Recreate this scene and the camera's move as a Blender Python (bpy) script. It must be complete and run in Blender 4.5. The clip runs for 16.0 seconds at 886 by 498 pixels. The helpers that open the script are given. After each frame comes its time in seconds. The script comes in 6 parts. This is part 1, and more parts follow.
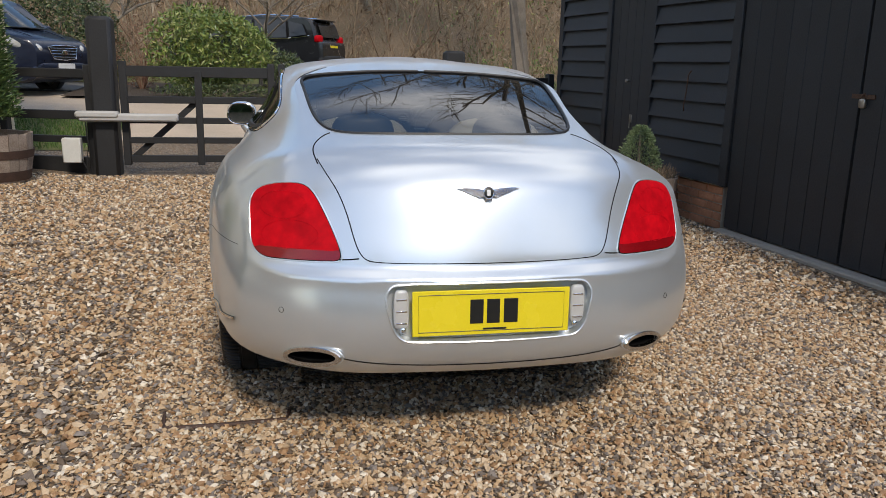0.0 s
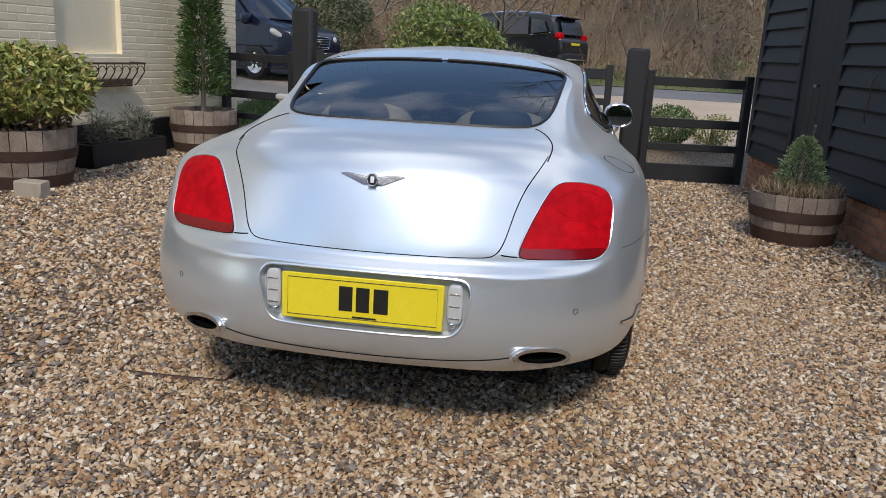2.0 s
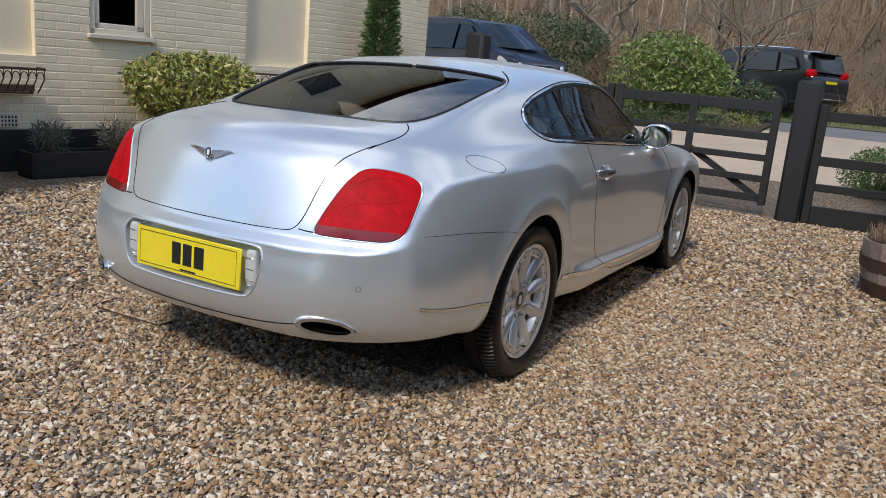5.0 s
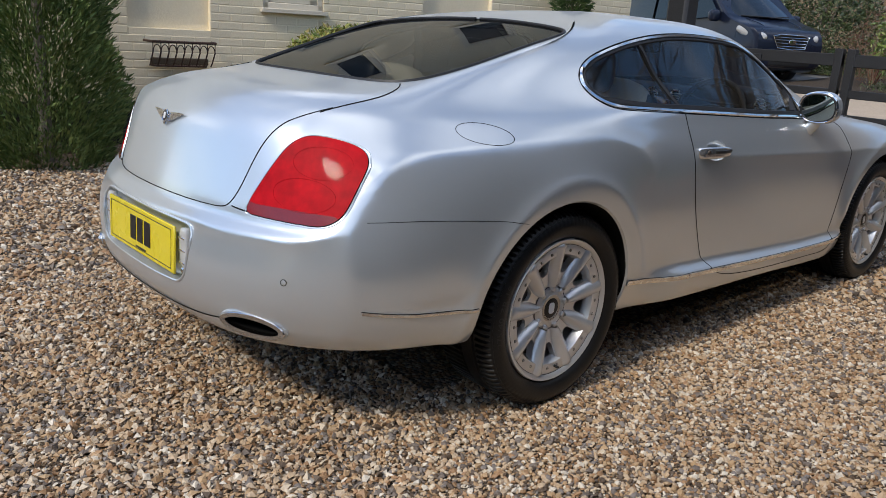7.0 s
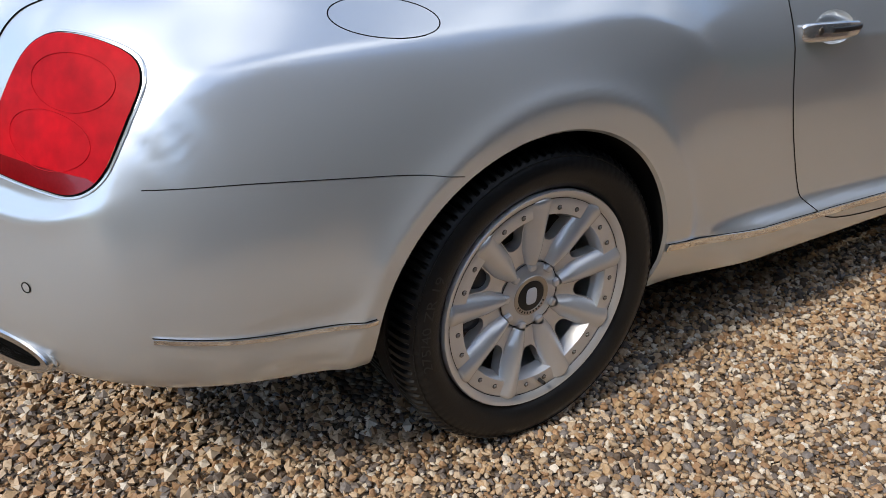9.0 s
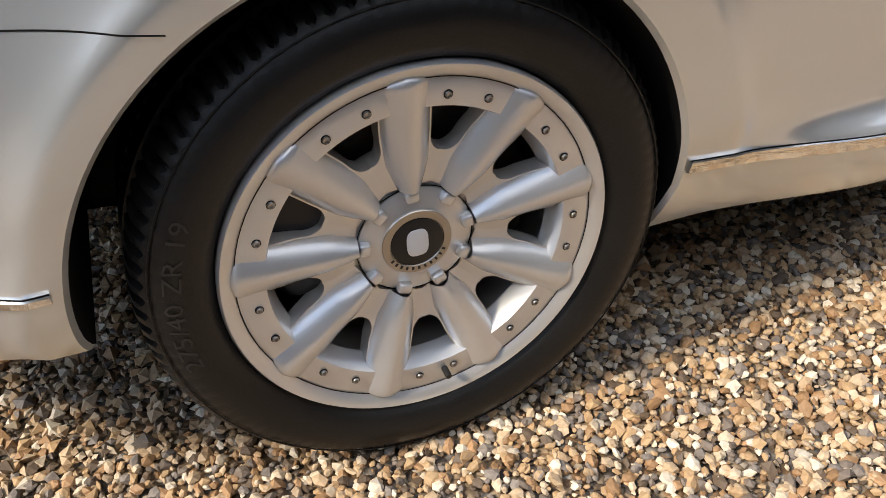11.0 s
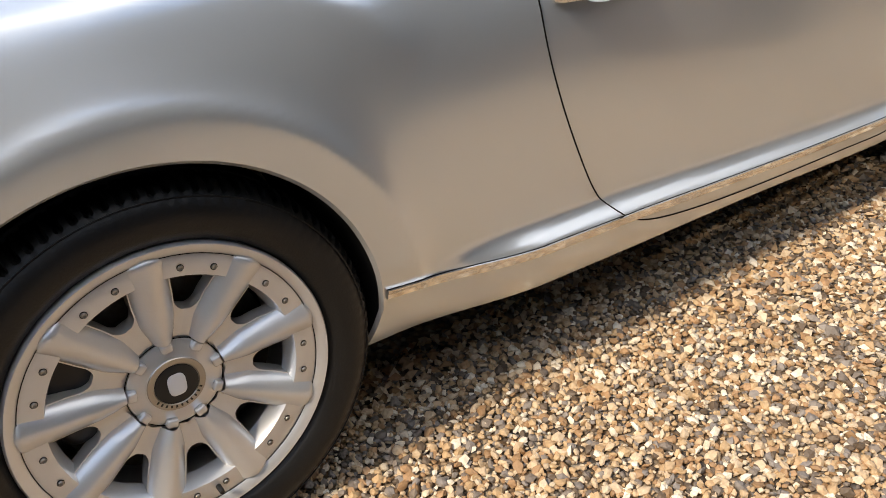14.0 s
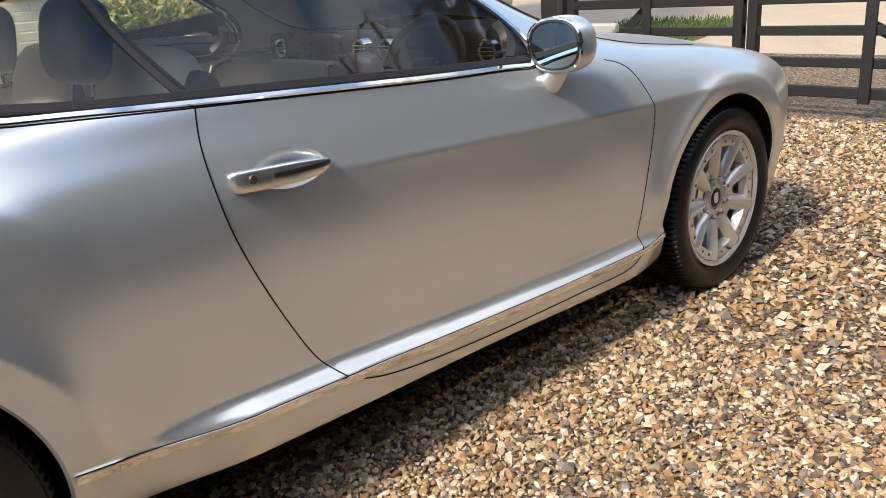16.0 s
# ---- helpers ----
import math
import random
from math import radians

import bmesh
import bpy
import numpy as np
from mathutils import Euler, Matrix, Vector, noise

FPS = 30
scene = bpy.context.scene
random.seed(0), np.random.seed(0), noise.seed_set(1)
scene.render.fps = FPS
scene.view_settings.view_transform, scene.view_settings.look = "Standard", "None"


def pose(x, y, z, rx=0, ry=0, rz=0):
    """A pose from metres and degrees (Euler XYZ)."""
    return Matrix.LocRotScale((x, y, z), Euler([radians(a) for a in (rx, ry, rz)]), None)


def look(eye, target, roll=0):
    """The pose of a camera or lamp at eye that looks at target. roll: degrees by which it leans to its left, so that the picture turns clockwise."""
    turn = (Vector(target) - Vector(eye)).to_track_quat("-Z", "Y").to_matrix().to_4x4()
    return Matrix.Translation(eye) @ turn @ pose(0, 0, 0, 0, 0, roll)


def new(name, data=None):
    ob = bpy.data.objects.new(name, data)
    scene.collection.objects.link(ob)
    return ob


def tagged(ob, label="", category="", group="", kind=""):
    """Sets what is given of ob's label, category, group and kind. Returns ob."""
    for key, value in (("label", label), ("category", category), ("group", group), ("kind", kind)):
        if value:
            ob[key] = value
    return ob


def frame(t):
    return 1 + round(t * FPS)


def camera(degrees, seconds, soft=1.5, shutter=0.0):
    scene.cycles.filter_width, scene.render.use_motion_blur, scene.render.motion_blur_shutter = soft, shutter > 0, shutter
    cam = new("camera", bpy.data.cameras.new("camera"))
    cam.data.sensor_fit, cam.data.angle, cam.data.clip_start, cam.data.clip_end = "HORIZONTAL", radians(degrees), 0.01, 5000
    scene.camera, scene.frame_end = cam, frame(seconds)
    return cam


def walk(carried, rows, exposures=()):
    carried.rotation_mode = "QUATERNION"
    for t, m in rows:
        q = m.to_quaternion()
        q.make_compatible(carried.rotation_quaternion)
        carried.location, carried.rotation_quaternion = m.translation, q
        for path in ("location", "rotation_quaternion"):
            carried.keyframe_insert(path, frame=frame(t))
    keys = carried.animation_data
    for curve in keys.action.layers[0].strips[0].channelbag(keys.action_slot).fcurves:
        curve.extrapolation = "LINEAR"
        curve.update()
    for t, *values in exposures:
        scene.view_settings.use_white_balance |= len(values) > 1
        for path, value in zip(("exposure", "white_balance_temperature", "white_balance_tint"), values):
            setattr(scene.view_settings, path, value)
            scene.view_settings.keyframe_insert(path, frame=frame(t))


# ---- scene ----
cam = camera(58.6, 16.0, soft=0.75)
EXPOSURES = [(0, 0.38, 6850, 10), (1.0, 0.31, 6600, 10), (3, 0.31, 6450, 10), (6.5, 0.37, 6350, 10), (8.0, 0.36, 6400, 10), (9.0, 0.58, 6450, 10), (9.5, 0.84, 6800, 10), (10.2, 1.10, 7200, 10), (12.5, 1.43, 7050, 10), (14.0, 1.26, 7450, 10), (16.0, 1.14, 7250, 10)]
PATH = [
    (0, (-0.659, -3.5, 1.357), (-0.274, -1.591, 0.898), 1.3),
    (0.5, (-0.296, -3.52, 1.356), (-0.11, -1.589, 0.868), 1.4),
    (1, (0.018, -3.519, 1.343), (0.032, -1.584, 0.837), 1.9),
    (1.5, (0.315, -3.466, 1.351), (0.184, -1.534, 0.853), 2.4),
    (2, (0.601, -3.449, 1.353), (0.322, -1.529, 0.868), 3.0),
    (2.5, (0.91, -3.456, 1.358), (0.482, -1.562, 0.881), 3.9),
    (3, (1.209, -3.387, 1.338), (0.714, -1.509, 0.863), 4.8),
    (3.2, (1.312, -3.353, 1.345), (0.784, -1.484, 0.868), 4.9),
    (5.3, (2.311, -2.991, 1.312), (1.301, -1.324, 0.863), 4.7),
    (5.5, (2.388, -2.886, 1.3), (1.325, -1.254, 0.846), 4.4),
    (6, (2.539, -2.637, 1.296), (1.344, -1.112, 0.802), 3.5),
    (6.5, (2.582, -2.338, 1.272), (1.292, -0.902, 0.749), 3.8),
    (7, (2.542, -2.059, 1.274), (1.13, -0.75, 0.732), 3.6),
    (7.5, (2.48, -1.737, 1.26), (0.984, -0.548, 0.669), 3.6),
    (8, (2.373, -1.476, 1.225), (0.884, -0.341, 0.521), 3.2),
    (8.5, (2.191, -1.256, 1.21), (0.718, -0.152, 0.429), 2.0),
    (9, (2.055, -1.021, 1.187), (0.558, -0.008, 0.332), 0.7),
    (9.5, (1.945, -0.741, 1.16), (0.431, 0.139, 0.195), 0.6),
    (10, (1.814, -0.548, 1.102), (0.329, 0.249, 0.025), 0.8),
    (10.2, (1.762, -0.479, 1.066), (0.288, 0.277, -0.054), 0.2),
    (12.3, (1.649, -0.102, 0.895), (0.078, 0.228, -0.298), -6.2),
    (12.5, (1.667, -0.109, 0.904), (0.094, 0.24, -0.282), -6.4),
    (13, (1.759, -0.131, 0.973), (0.191, 0.388, -0.154), -6.3),
    (13.5, (1.882, -0.209, 1.057), (0.364, 0.601, 0.037), -4.1),
    (14, (1.997, -0.225, 1.117), (0.543, 0.779, 0.18), -3.3),
    (14.5, (2.13, -0.149, 1.162), (0.689, 0.946, 0.312), -3.8),
    (15, (2.244, -0.073, 1.187), (0.8, 1.067, 0.403), -4.6),
    (15.5, (2.308, -0.001, 1.197), (0.877, 1.199, 0.481), -4.8),
    (16, (2.331, 0.07, 1.207), (0.922, 1.333, 0.558), -4.4),
]
walk(cam, [(t, look(eye, target, roll)) for t, eye, target, roll in PATH], EXPOSURES)

# ---- light ----
world = bpy.data.worlds.new("world")
scene.world = world
world.use_nodes = True
wn, wl = world.node_tree.nodes, world.node_tree.links
wn.clear()
SUN_UP, SUN_ROUND = 44.0, 174.0      # degrees above the horizon, and round from +y towards +x
sky = wn.new("ShaderNodeTexSky")
sky.sky_type, sky.sun_disc = "NISHITA", False
sky.sun_elevation, sky.sun_rotation = radians(SUN_UP), radians(SUN_ROUND)
sky.air_density, sky.dust_density, sky.ozone_density = 1.25, 0.3, 4.5
coord = wn.new("ShaderNodeTexCoord")
squash = wn.new("ShaderNodeMapping")
squash.inputs["Scale"].default_value = (1.0, 1.0, 2.2)
squash.inputs["Location"].default_value = (5.62, 19.67, 8.96)
cloud = wn.new("ShaderNodeTexNoise")
cloud.inputs["Scale"].default_value, cloud.inputs["Detail"].default_value, cloud.inputs["Roughness"].default_value = 2.1, 8, 0.55
edge = wn.new("ShaderNodeValToRGB")
edge.color_ramp.elements[0].position, edge.color_ramp.elements[1].position = 0.495, 0.685
shade = wn.new("ShaderNodeMix")
shade.data_type = "RGBA"
shade.inputs["B"].default_value = (8.2, 8.4, 9.0, 1)
back = wn.new("ShaderNodeBackground")
back.inputs["Strength"].default_value = 0.13
wout = wn.new("ShaderNodeOutputWorld")
wl.new(coord.outputs["Generated"], squash.inputs["Vector"])
wl.new(squash.outputs["Vector"], cloud.inputs["Vector"])
wl.new(cloud.outputs["Fac"], edge.inputs["Fac"])
wl.new(edge.outputs["Color"], shade.inputs["Factor"])
wl.new(sky.outputs["Color"], shade.inputs["A"])
wl.new(shade.outputs["Result"], back.inputs["Color"])
wl.new(back.outputs["Background"], wout.inputs["Surface"])
sun = new("sun", bpy.data.lights.new("sun", "SUN"))
sun.data.energy, sun.data.angle, sun.data.color = 2.0, radians(9), (1.0, 0.91, 0.78)
sa, se = radians(SUN_ROUND), radians(SUN_UP)
sun.matrix_world = look((0, 0, 0), (-math.sin(sa) * math.cos(se), -math.cos(sa) * math.cos(se), -math.sin(se)))
scene.view_settings.exposure = 0.0


# ---- materials ----
def material(name, a, b=None, rough=0.6, metal=0.0, scale=8.0, fine=90.0, bump=0.15, depth=0.004, coat=0.0, spec=0.5, spread=0.35, pieces=0.0, wander=0.08):
    """A surface of two tones in two sizes of grain, with fine relief; pieces: how far single pieces differ."""
    m = bpy.data.materials.new(name)
    m.use_nodes = True
    n, l = m.node_tree.nodes, m.node_tree.links
    p = n["Principled BSDF"]
    p.inputs["Metallic"].default_value, p.inputs["Coat Weight"].default_value = metal, coat
    p.inputs["Coat Roughness"].default_value, p.inputs["Specular IOR Level"].default_value = 0.04, spec
    b = b or tuple(c * 0.75 for c in a)
    pos = n.new("ShaderNodeTexCoord")
    big, small = n.new("ShaderNodeTexNoise"), n.new("ShaderNodeTexNoise")
    for t, s in ((big, scale), (small, fine)):
        t.inputs["Scale"].default_value, t.inputs["Detail"].default_value = s, 4
        l.new(pos.outputs["Object"], t.inputs["Vector"])
    add = n.new("ShaderNodeMath")
    add.operation = "MULTIPLY_ADD"
    add.inputs[1].default_value = 0.5
    l.new(small.outputs["Fac"], add.inputs[0])
    half = n.new("ShaderNodeMath")
    half.operation = "MULTIPLY"
    half.inputs[1].default_value = 0.5
    l.new(big.outputs["Fac"], half.inputs[0])
    l.new(half.outputs[0], add.inputs[2])
    ramp = n.new("ShaderNodeValToRGB")
    ramp.color_ramp.elements[0].position, ramp.color_ramp.elements[1].position = 0.5 - spread / 2, 0.5 + spread / 2
    ramp.color_ramp.elements[0].color, ramp.color_ramp.elements[1].color = (*b, 1), (*a, 1)
    l.new(add.outputs[0], ramp.inputs["Fac"])
    colour = ramp.outputs["Color"]
    if pieces:
        info, hue = n.new("ShaderNodeObjectInfo"), n.new("ShaderNodeHueSaturation")
        rng = n.new("ShaderNodeMapRange")
        rng.inputs["To Min"].default_value, rng.inputs["To Max"].default_value = 1 - pieces, 1 + pieces
        l.new(info.outputs["Random"], rng.inputs["Value"])
        l.new(rng.outputs["Result"], hue.inputs["Value"])
        l.new(colour, hue.inputs["Color"])
        colour = hue.outputs["Color"]
    l.new(colour, p.inputs["Base Color"])
    rr = n.new("ShaderNodeMapRange")
    rr.inputs["To Min"].default_value, rr.inputs["To Max"].default_value = max(rough - wander, 0.02), min(rough + wander, 1)
    l.new(big.outputs["Fac"], rr.inputs["Value"])
    l.new(rr.outputs["Result"], p.inputs["Roughness"])
    if bump:
        bm_ = n.new("ShaderNodeBump")
        bm_.inputs["Strength"].default_value, bm_.inputs["Distance"].default_value = bump, depth
        l.new(small.outputs["Fac"], bm_.inputs["Height"])
        l.new(bm_.outputs["Normal"], p.inputs["Normal"])
    return m


def plain(name, colour, rough=0.4, metal=0.0, coat=0.0, transmission=0.0, ior=1.45):
    m = bpy.data.materials.new(name)
    m.use_nodes = True
    p = m.node_tree.nodes["Principled BSDF"]
    p.inputs["Base Color"].default_value, p.inputs["Roughness"].default_value = (*colour, 1), rough
    p.inputs["Metallic"].default_value, p.inputs["Coat Weight"].default_value = metal, coat
    p.inputs["Coat Roughness"].default_value = 0.03
    p.inputs["Transmission Weight"].default_value, p.inputs["IOR"].default_value = transmission, ior
    return m


def islands(name, tones, rough=0.7, bump=0.3, fine=120.0):
    """Loose pieces in one mesh, each of one of the tones."""
    m = material(name, (1, 1, 1), (0.7, 0.7, 0.7), rough=rough, fine=fine, bump=bump, depth=0.003, scale=30)
    n, l = m.node_tree.nodes, m.node_tree.links
    geo, ramp, mix = n.new("ShaderNodeNewGeometry"), n.new("ShaderNodeValToRGB"), n.new("ShaderNodeMix")
    ramp.color_ramp.interpolation = "CONSTANT"
    while len(ramp.color_ramp.elements) < len(tones):
        ramp.color_ramp.elements.new(0.5)
    for i, (e, c) in enumerate(zip(ramp.color_ramp.elements, tones)):
        e.position, e.color = i / len(tones), (*c, 1)
    l.new(geo.outputs["Random Per Island"], ramp.inputs["Fac"])
    mix.data_type, mix.blend_type = "RGBA", "MULTIPLY"
    mix.inputs["Factor"].default_value = 1.0
    base = n["Principled BSDF"].inputs["Base Color"]
    old = base.links[0].from_socket
    l.new(ramp.outputs["Color"], mix.inputs["A"])
    l.new(old, mix.inputs["B"])
    l.new(mix.outputs["Result"], base)
    return m




def flake_paint(name, colour, sharp, wide, share):
    """Metallic paint: a clear, mirror-like lobe and a wide one from the flakes, under lacquer."""
    m = material(name, colour, tuple(c * 0.96 for c in colour), rough=sharp, metal=1.0, scale=3, fine=1500, bump=0.02, depth=0.0004, coat=1.0, wander=0.03)
    n, l = m.node_tree.nodes, m.node_tree.links
    p, out = n["Principled BSDF"], n["Material Output"]
    q, mixer = n.new("ShaderNodeBsdfPrincipled"), n.new("ShaderNodeMixShader")
    q.inputs["Metallic"].default_value, q.inputs["Roughness"].default_value = 0.28, wide
    l.new(p.inputs["Base Color"].links[0].from_socket, q.inputs["Base Color"])
    mixer.inputs["Fac"].default_value = share
    l.new(p.outputs["BSDF"], mixer.inputs[1])
    l.new(q.outputs["BSDF"], mixer.inputs[2])
    l.new(mixer.outputs["Shader"], out.inputs["Surface"])
    return m


PAINT = flake_paint("silver_metallic_paint", (0.745, 0.785, 0.815), 0.235, 0.60, 0.36)
CHROME = plain("chrome", (0.86, 0.87, 0.88), 0.06, 1.0)
ALLOY = material("silver_wheel_paint", (0.74, 0.74, 0.735), (0.70, 0.70, 0.69), rough=0.33, metal=0.55, scale=12, fine=600, bump=0.02, depth=0.0005, coat=1.0)
RUBBER = material("tyre_rubber", (0.012, 0.0117, 0.0115), (0.008, 0.0078, 0.0077), rough=0.42, spec=0.36, scale=14, fine=240, bump=0.25, depth=0.002)
TRIM = material("black_plastic", (0.02, 0.02, 0.022), (0.012, 0.012, 0.013), rough=0.5, scale=20, fine=300, bump=0.1, depth=0.001)
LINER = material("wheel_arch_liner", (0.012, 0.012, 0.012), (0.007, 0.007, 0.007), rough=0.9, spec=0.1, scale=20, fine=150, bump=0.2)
SEAM = plain("panel_gap_shadow", (0.006, 0.006, 0.006), 0.9)
SEAM.node_tree.nodes["Principled BSDF"].inputs["Specular IOR Level"].default_value = 0.1
IRON = material("brake_iron", (0.16, 0.14, 0.12), (0.10, 0.07, 0.05), rough=0.5, metal=0.7, scale=20, fine=120)
SATIN = material("satin_silver", (0.74, 0.74, 0.74), (0.71, 0.71, 0.705), rough=0.2, metal=0.9, scale=8, fine=60, bump=0.0)
BRIGHT = material("satin_chrome", (0.74, 0.73, 0.71), (0.66, 0.65, 0.63), rough=0.2, metal=1.0, scale=40, fine=400, bump=0.02)
STRIP = plain("polished_strip", (0.80, 0.79, 0.77), 0.10, 1.0)
LETTER = material("raised_rubber", (0.026, 0.025, 0.025), (0.019, 0.0185, 0.018), rough=0.55, scale=14, fine=240, bump=0.1, depth=0.001)
STEEL = plain("brushed_steel", (0.42, 0.40, 0.37), 0.28, 1.0)
DARK = plain("caliper_black", (0.018, 0.018, 0.02), 0.4)
WHITE = plain("white_enamel", (0.8, 0.8, 0.8), 0.3)
PLATE = material("yellow_plate", (0.86, 0.70, 0.03), (0.80, 0.64, 0.02), rough=0.25, scale=6, fine=200, bump=0.02, coat=0.5)
INK = plain("plate_black", (0.015, 0.015, 0.015), 0.4)
NAVY = material("navy_leather", (0.025, 0.035, 0.06), (0.016, 0.022, 0.04), rough=0.5, scale=9, fine=350, bump=0.2, depth=0.001)
CREAM = material("cream_leather", (0.76, 0.71, 0.60), (0.70, 0.64, 0.53), rough=0.5, scale=9, fine=350, bump=0.2, depth=0.001)
WOOD = material("polished_walnut", (0.20, 0.055, 0.022), (0.08, 0.02, 0.01), rough=0.12, scale=7, fine=40, bump=0.0, coat=1.0)
CARPET = material("black_carpet", (0.015, 0.015, 0.018), (0.01, 0.01, 0.012), rough=0.95, fine=400)


def glass_material(name, tint, rough=0.0, ior=1.6):
    m = bpy.data.materials.new(name)
    m.use_nodes = True
    n, l = m.node_tree.nodes, m.node_tree.links
    n.clear()
    out, mixer = n.new("ShaderNodeOutputMaterial"), n.new("ShaderNodeMixShader")
    gloss, clear, fres = n.new("ShaderNodeBsdfGlossy"), n.new("ShaderNodeBsdfTransparent"), n.new("ShaderNodeFresnel")
    gloss.inputs["Roughness"].default_value = rough
    clear.inputs["Color"].default_value = (*tint, 1)
    fres.inputs["IOR"].default_value = ior
    l.new(fres.outputs["Fac"], mixer.inputs["Fac"])
    l.new(clear.outputs["BSDF"], mixer.inputs[1])
    l.new(gloss.outputs["BSDF"], mixer.inputs[2])
    l.new(mixer.outputs["Shader"], out.inputs["Surface"])
    return m


GLASS = glass_material("tinted_car_glass", (0.92, 0.95, 0.94), 0.0, 1.7)
RED = material("red_lamp_lens", (0.66, 0.004, 0.012), (0.30, 0.001, 0.005), rough=0.5, scale=7, fine=30, bump=0.0, coat=0.05, spec=0.08, spread=0.40)
CLEAR = plain("clear_lamp_lens", (0.75, 0.75, 0.74), 0.12, 0.0, 1.0, 0.35, 1.5)
REDDARK = material("dark_red_lamp_lens", (0.24, 0.003, 0.006), (0.17, 0.002, 0.004), rough=0.2, fine=160, bump=0.0, coat=0.4)
REARGLASS = glass_material("privacy_glass", (0.22, 0.24, 0.24), 0.0, 2.5)
MIRROR = plain("mirror_glass", (0.62, 0.68, 0.66), 0.02, 1.0)


# ---- mesh helpers ----
def part(name, shape, material_, parent=None, label="", smooth=True, normals=None):
    """One mesh from points and faces, under a thing or part."""
    verts, faces = shape
    me = bpy.data.meshes.new(name)
    me.from_pydata([tuple(map(float, v)) for v in verts], [], [tuple(map(int, f)) for f in faces])
    me.materials.append(material_)
    if smooth:
        me.polygons.foreach_set("use_smooth", [True] * len(me.polygons))
        if normals is not None:
            me.normals_split_custom_set_from_vertices([tuple(map(float, v)) for v in normals])
        else:
            me.set_sharp_from_angle(angle=radians(38))
    me.update()
    ob = new(name, me)
    if parent:
        ob.parent = parent
    if label:
        tagged(ob, label)
    return ob


def bulk(name, verts, faces, material_, parent=None, smooth=True):
    """One large mesh from arrays, every face with the same number of corners."""
    me = bpy.data.meshes.new(name)
    nv_, nf, k = len(verts), len(faces), faces.shape[1]
    me.vertices.add(nv_)
    me.vertices.foreach_set("co", np.ascontiguousarray(verts, dtype=np.float32).ravel())
    me.loops.add(nf * k)
    me.loops.foreach_set("vertex_index", np.ascontiguousarray(faces, dtype=np.int32).ravel())
    me.polygons.add(nf)
    me.polygons.foreach_set("loop_start", np.arange(0, nf * k, k, dtype=np.int32))
    me.polygons.foreach_set("use_smooth", np.full(nf, bool(smooth)))
    me.materials.append(material_)
    me.update(calc_edges=True)
    ob = new(name, me)
    if parent:
        ob.parent = parent
    return ob


def join(*shapes):
    v, f = [], []
    for a, b in shapes:
        k = len(v)
        v += [tuple(p) for p in a]
        f += [tuple(i + k for i in q) for q in b]
    return v, f


def moved(shape, m):
    return [tuple(m @ Vector(p)) for p in shape[0]], shape[1]


def box(x0, y0, z0, x1, y1, z1, b=0.006):
    """A block with chamfered edges."""
    c, h = Vector(((x0 + x1) / 2, (y0 + y1) / 2, (z0 + z1) / 2)), Vector((abs(x1 - x0) / 2, abs(y1 - y0) / 2, abs(z1 - z0) / 2))
    b = min(b, min(h) * 0.6)
    bm = bmesh.new()
    bmesh.ops.create_cube(bm, size=2)
    for v in bm.verts:
        v.co = Vector((v.co.x * h.x, v.co.y * h.y, v.co.z * h.z)) + c
    bmesh.ops.bevel(bm, geom=bm.edges[:], offset=b, segments=1, affect="EDGES", profile=0.7)
    bm.verts.index_update()
    out = [tuple(v.co) for v in bm.verts], [tuple(v.index for v in f.verts) for f in bm.faces]
    bm.free()
    return out


def pillow(cx, cy, cz, sx, sy, sz, power=3.5, nu=20, nv=14):
    """A rounded block: a superellipsoid with half sizes sx, sy, sz."""
    v, f = [], []
    g = lambda a: math.copysign(abs(a) ** (2 / power), a)
    for i in range(nv + 1):
        t = math.pi * (i / nv - 0.5)
        for j in range(nu):
            s = 2 * math.pi * j / nu
            v.append((cx + sx * g(math.cos(t)) * g(math.cos(s)), cy + sy * g(math.cos(t)) * g(math.sin(s)), cz + sz * g(math.sin(t))))
    for i in range(nv):
        for j in range(nu):
            a, b = i * nu + j, i * nu + (j + 1) % nu
            f.append((a, b, b + nu, a + nu))
    return v, f


def tube(points, r, closed=False, n=8, taper=None, flat=1.0):
    """A round bar along points; taper: the radius at the far end."""
    pts = [Vector(p) for p in points]
    v, f, k = [], [], len(pts)
    up = Vector((0.03, 0.02, 1)).normalized()
    for i, p in enumerate(pts):
        a = pts[(i - 1) % k] if closed or i else p
        b = pts[(i + 1) % k] if closed or i < k - 1 else p
        d = (b - a).normalized()
        side = d.cross(up)
        if side.length < 0.05:
            side = d.cross(Vector((1, 0, 0)))
        side.normalize()
        top = side.cross(d)
        rad = r if taper is None else r + (taper - r) * i / max(k - 1, 1)
        for j in range(n):
            s = 2 * math.pi * j / n
            v.append(tuple(p + side * (math.cos(s) * rad) + top * (math.sin(s) * rad * flat)))
    for i in range(k if closed else k - 1):
        for j in range(n):
            a, b = i * n + j, i * n + (j + 1) % n
            c, d = ((i + 1) % k) * n + (j + 1) % n, ((i + 1) % k) * n + j
            f.append((a, b, c, d))
    if not closed:
        f += [tuple(range(n))[::-1], tuple(range((k - 1) * n, k * n))]
    return v, f


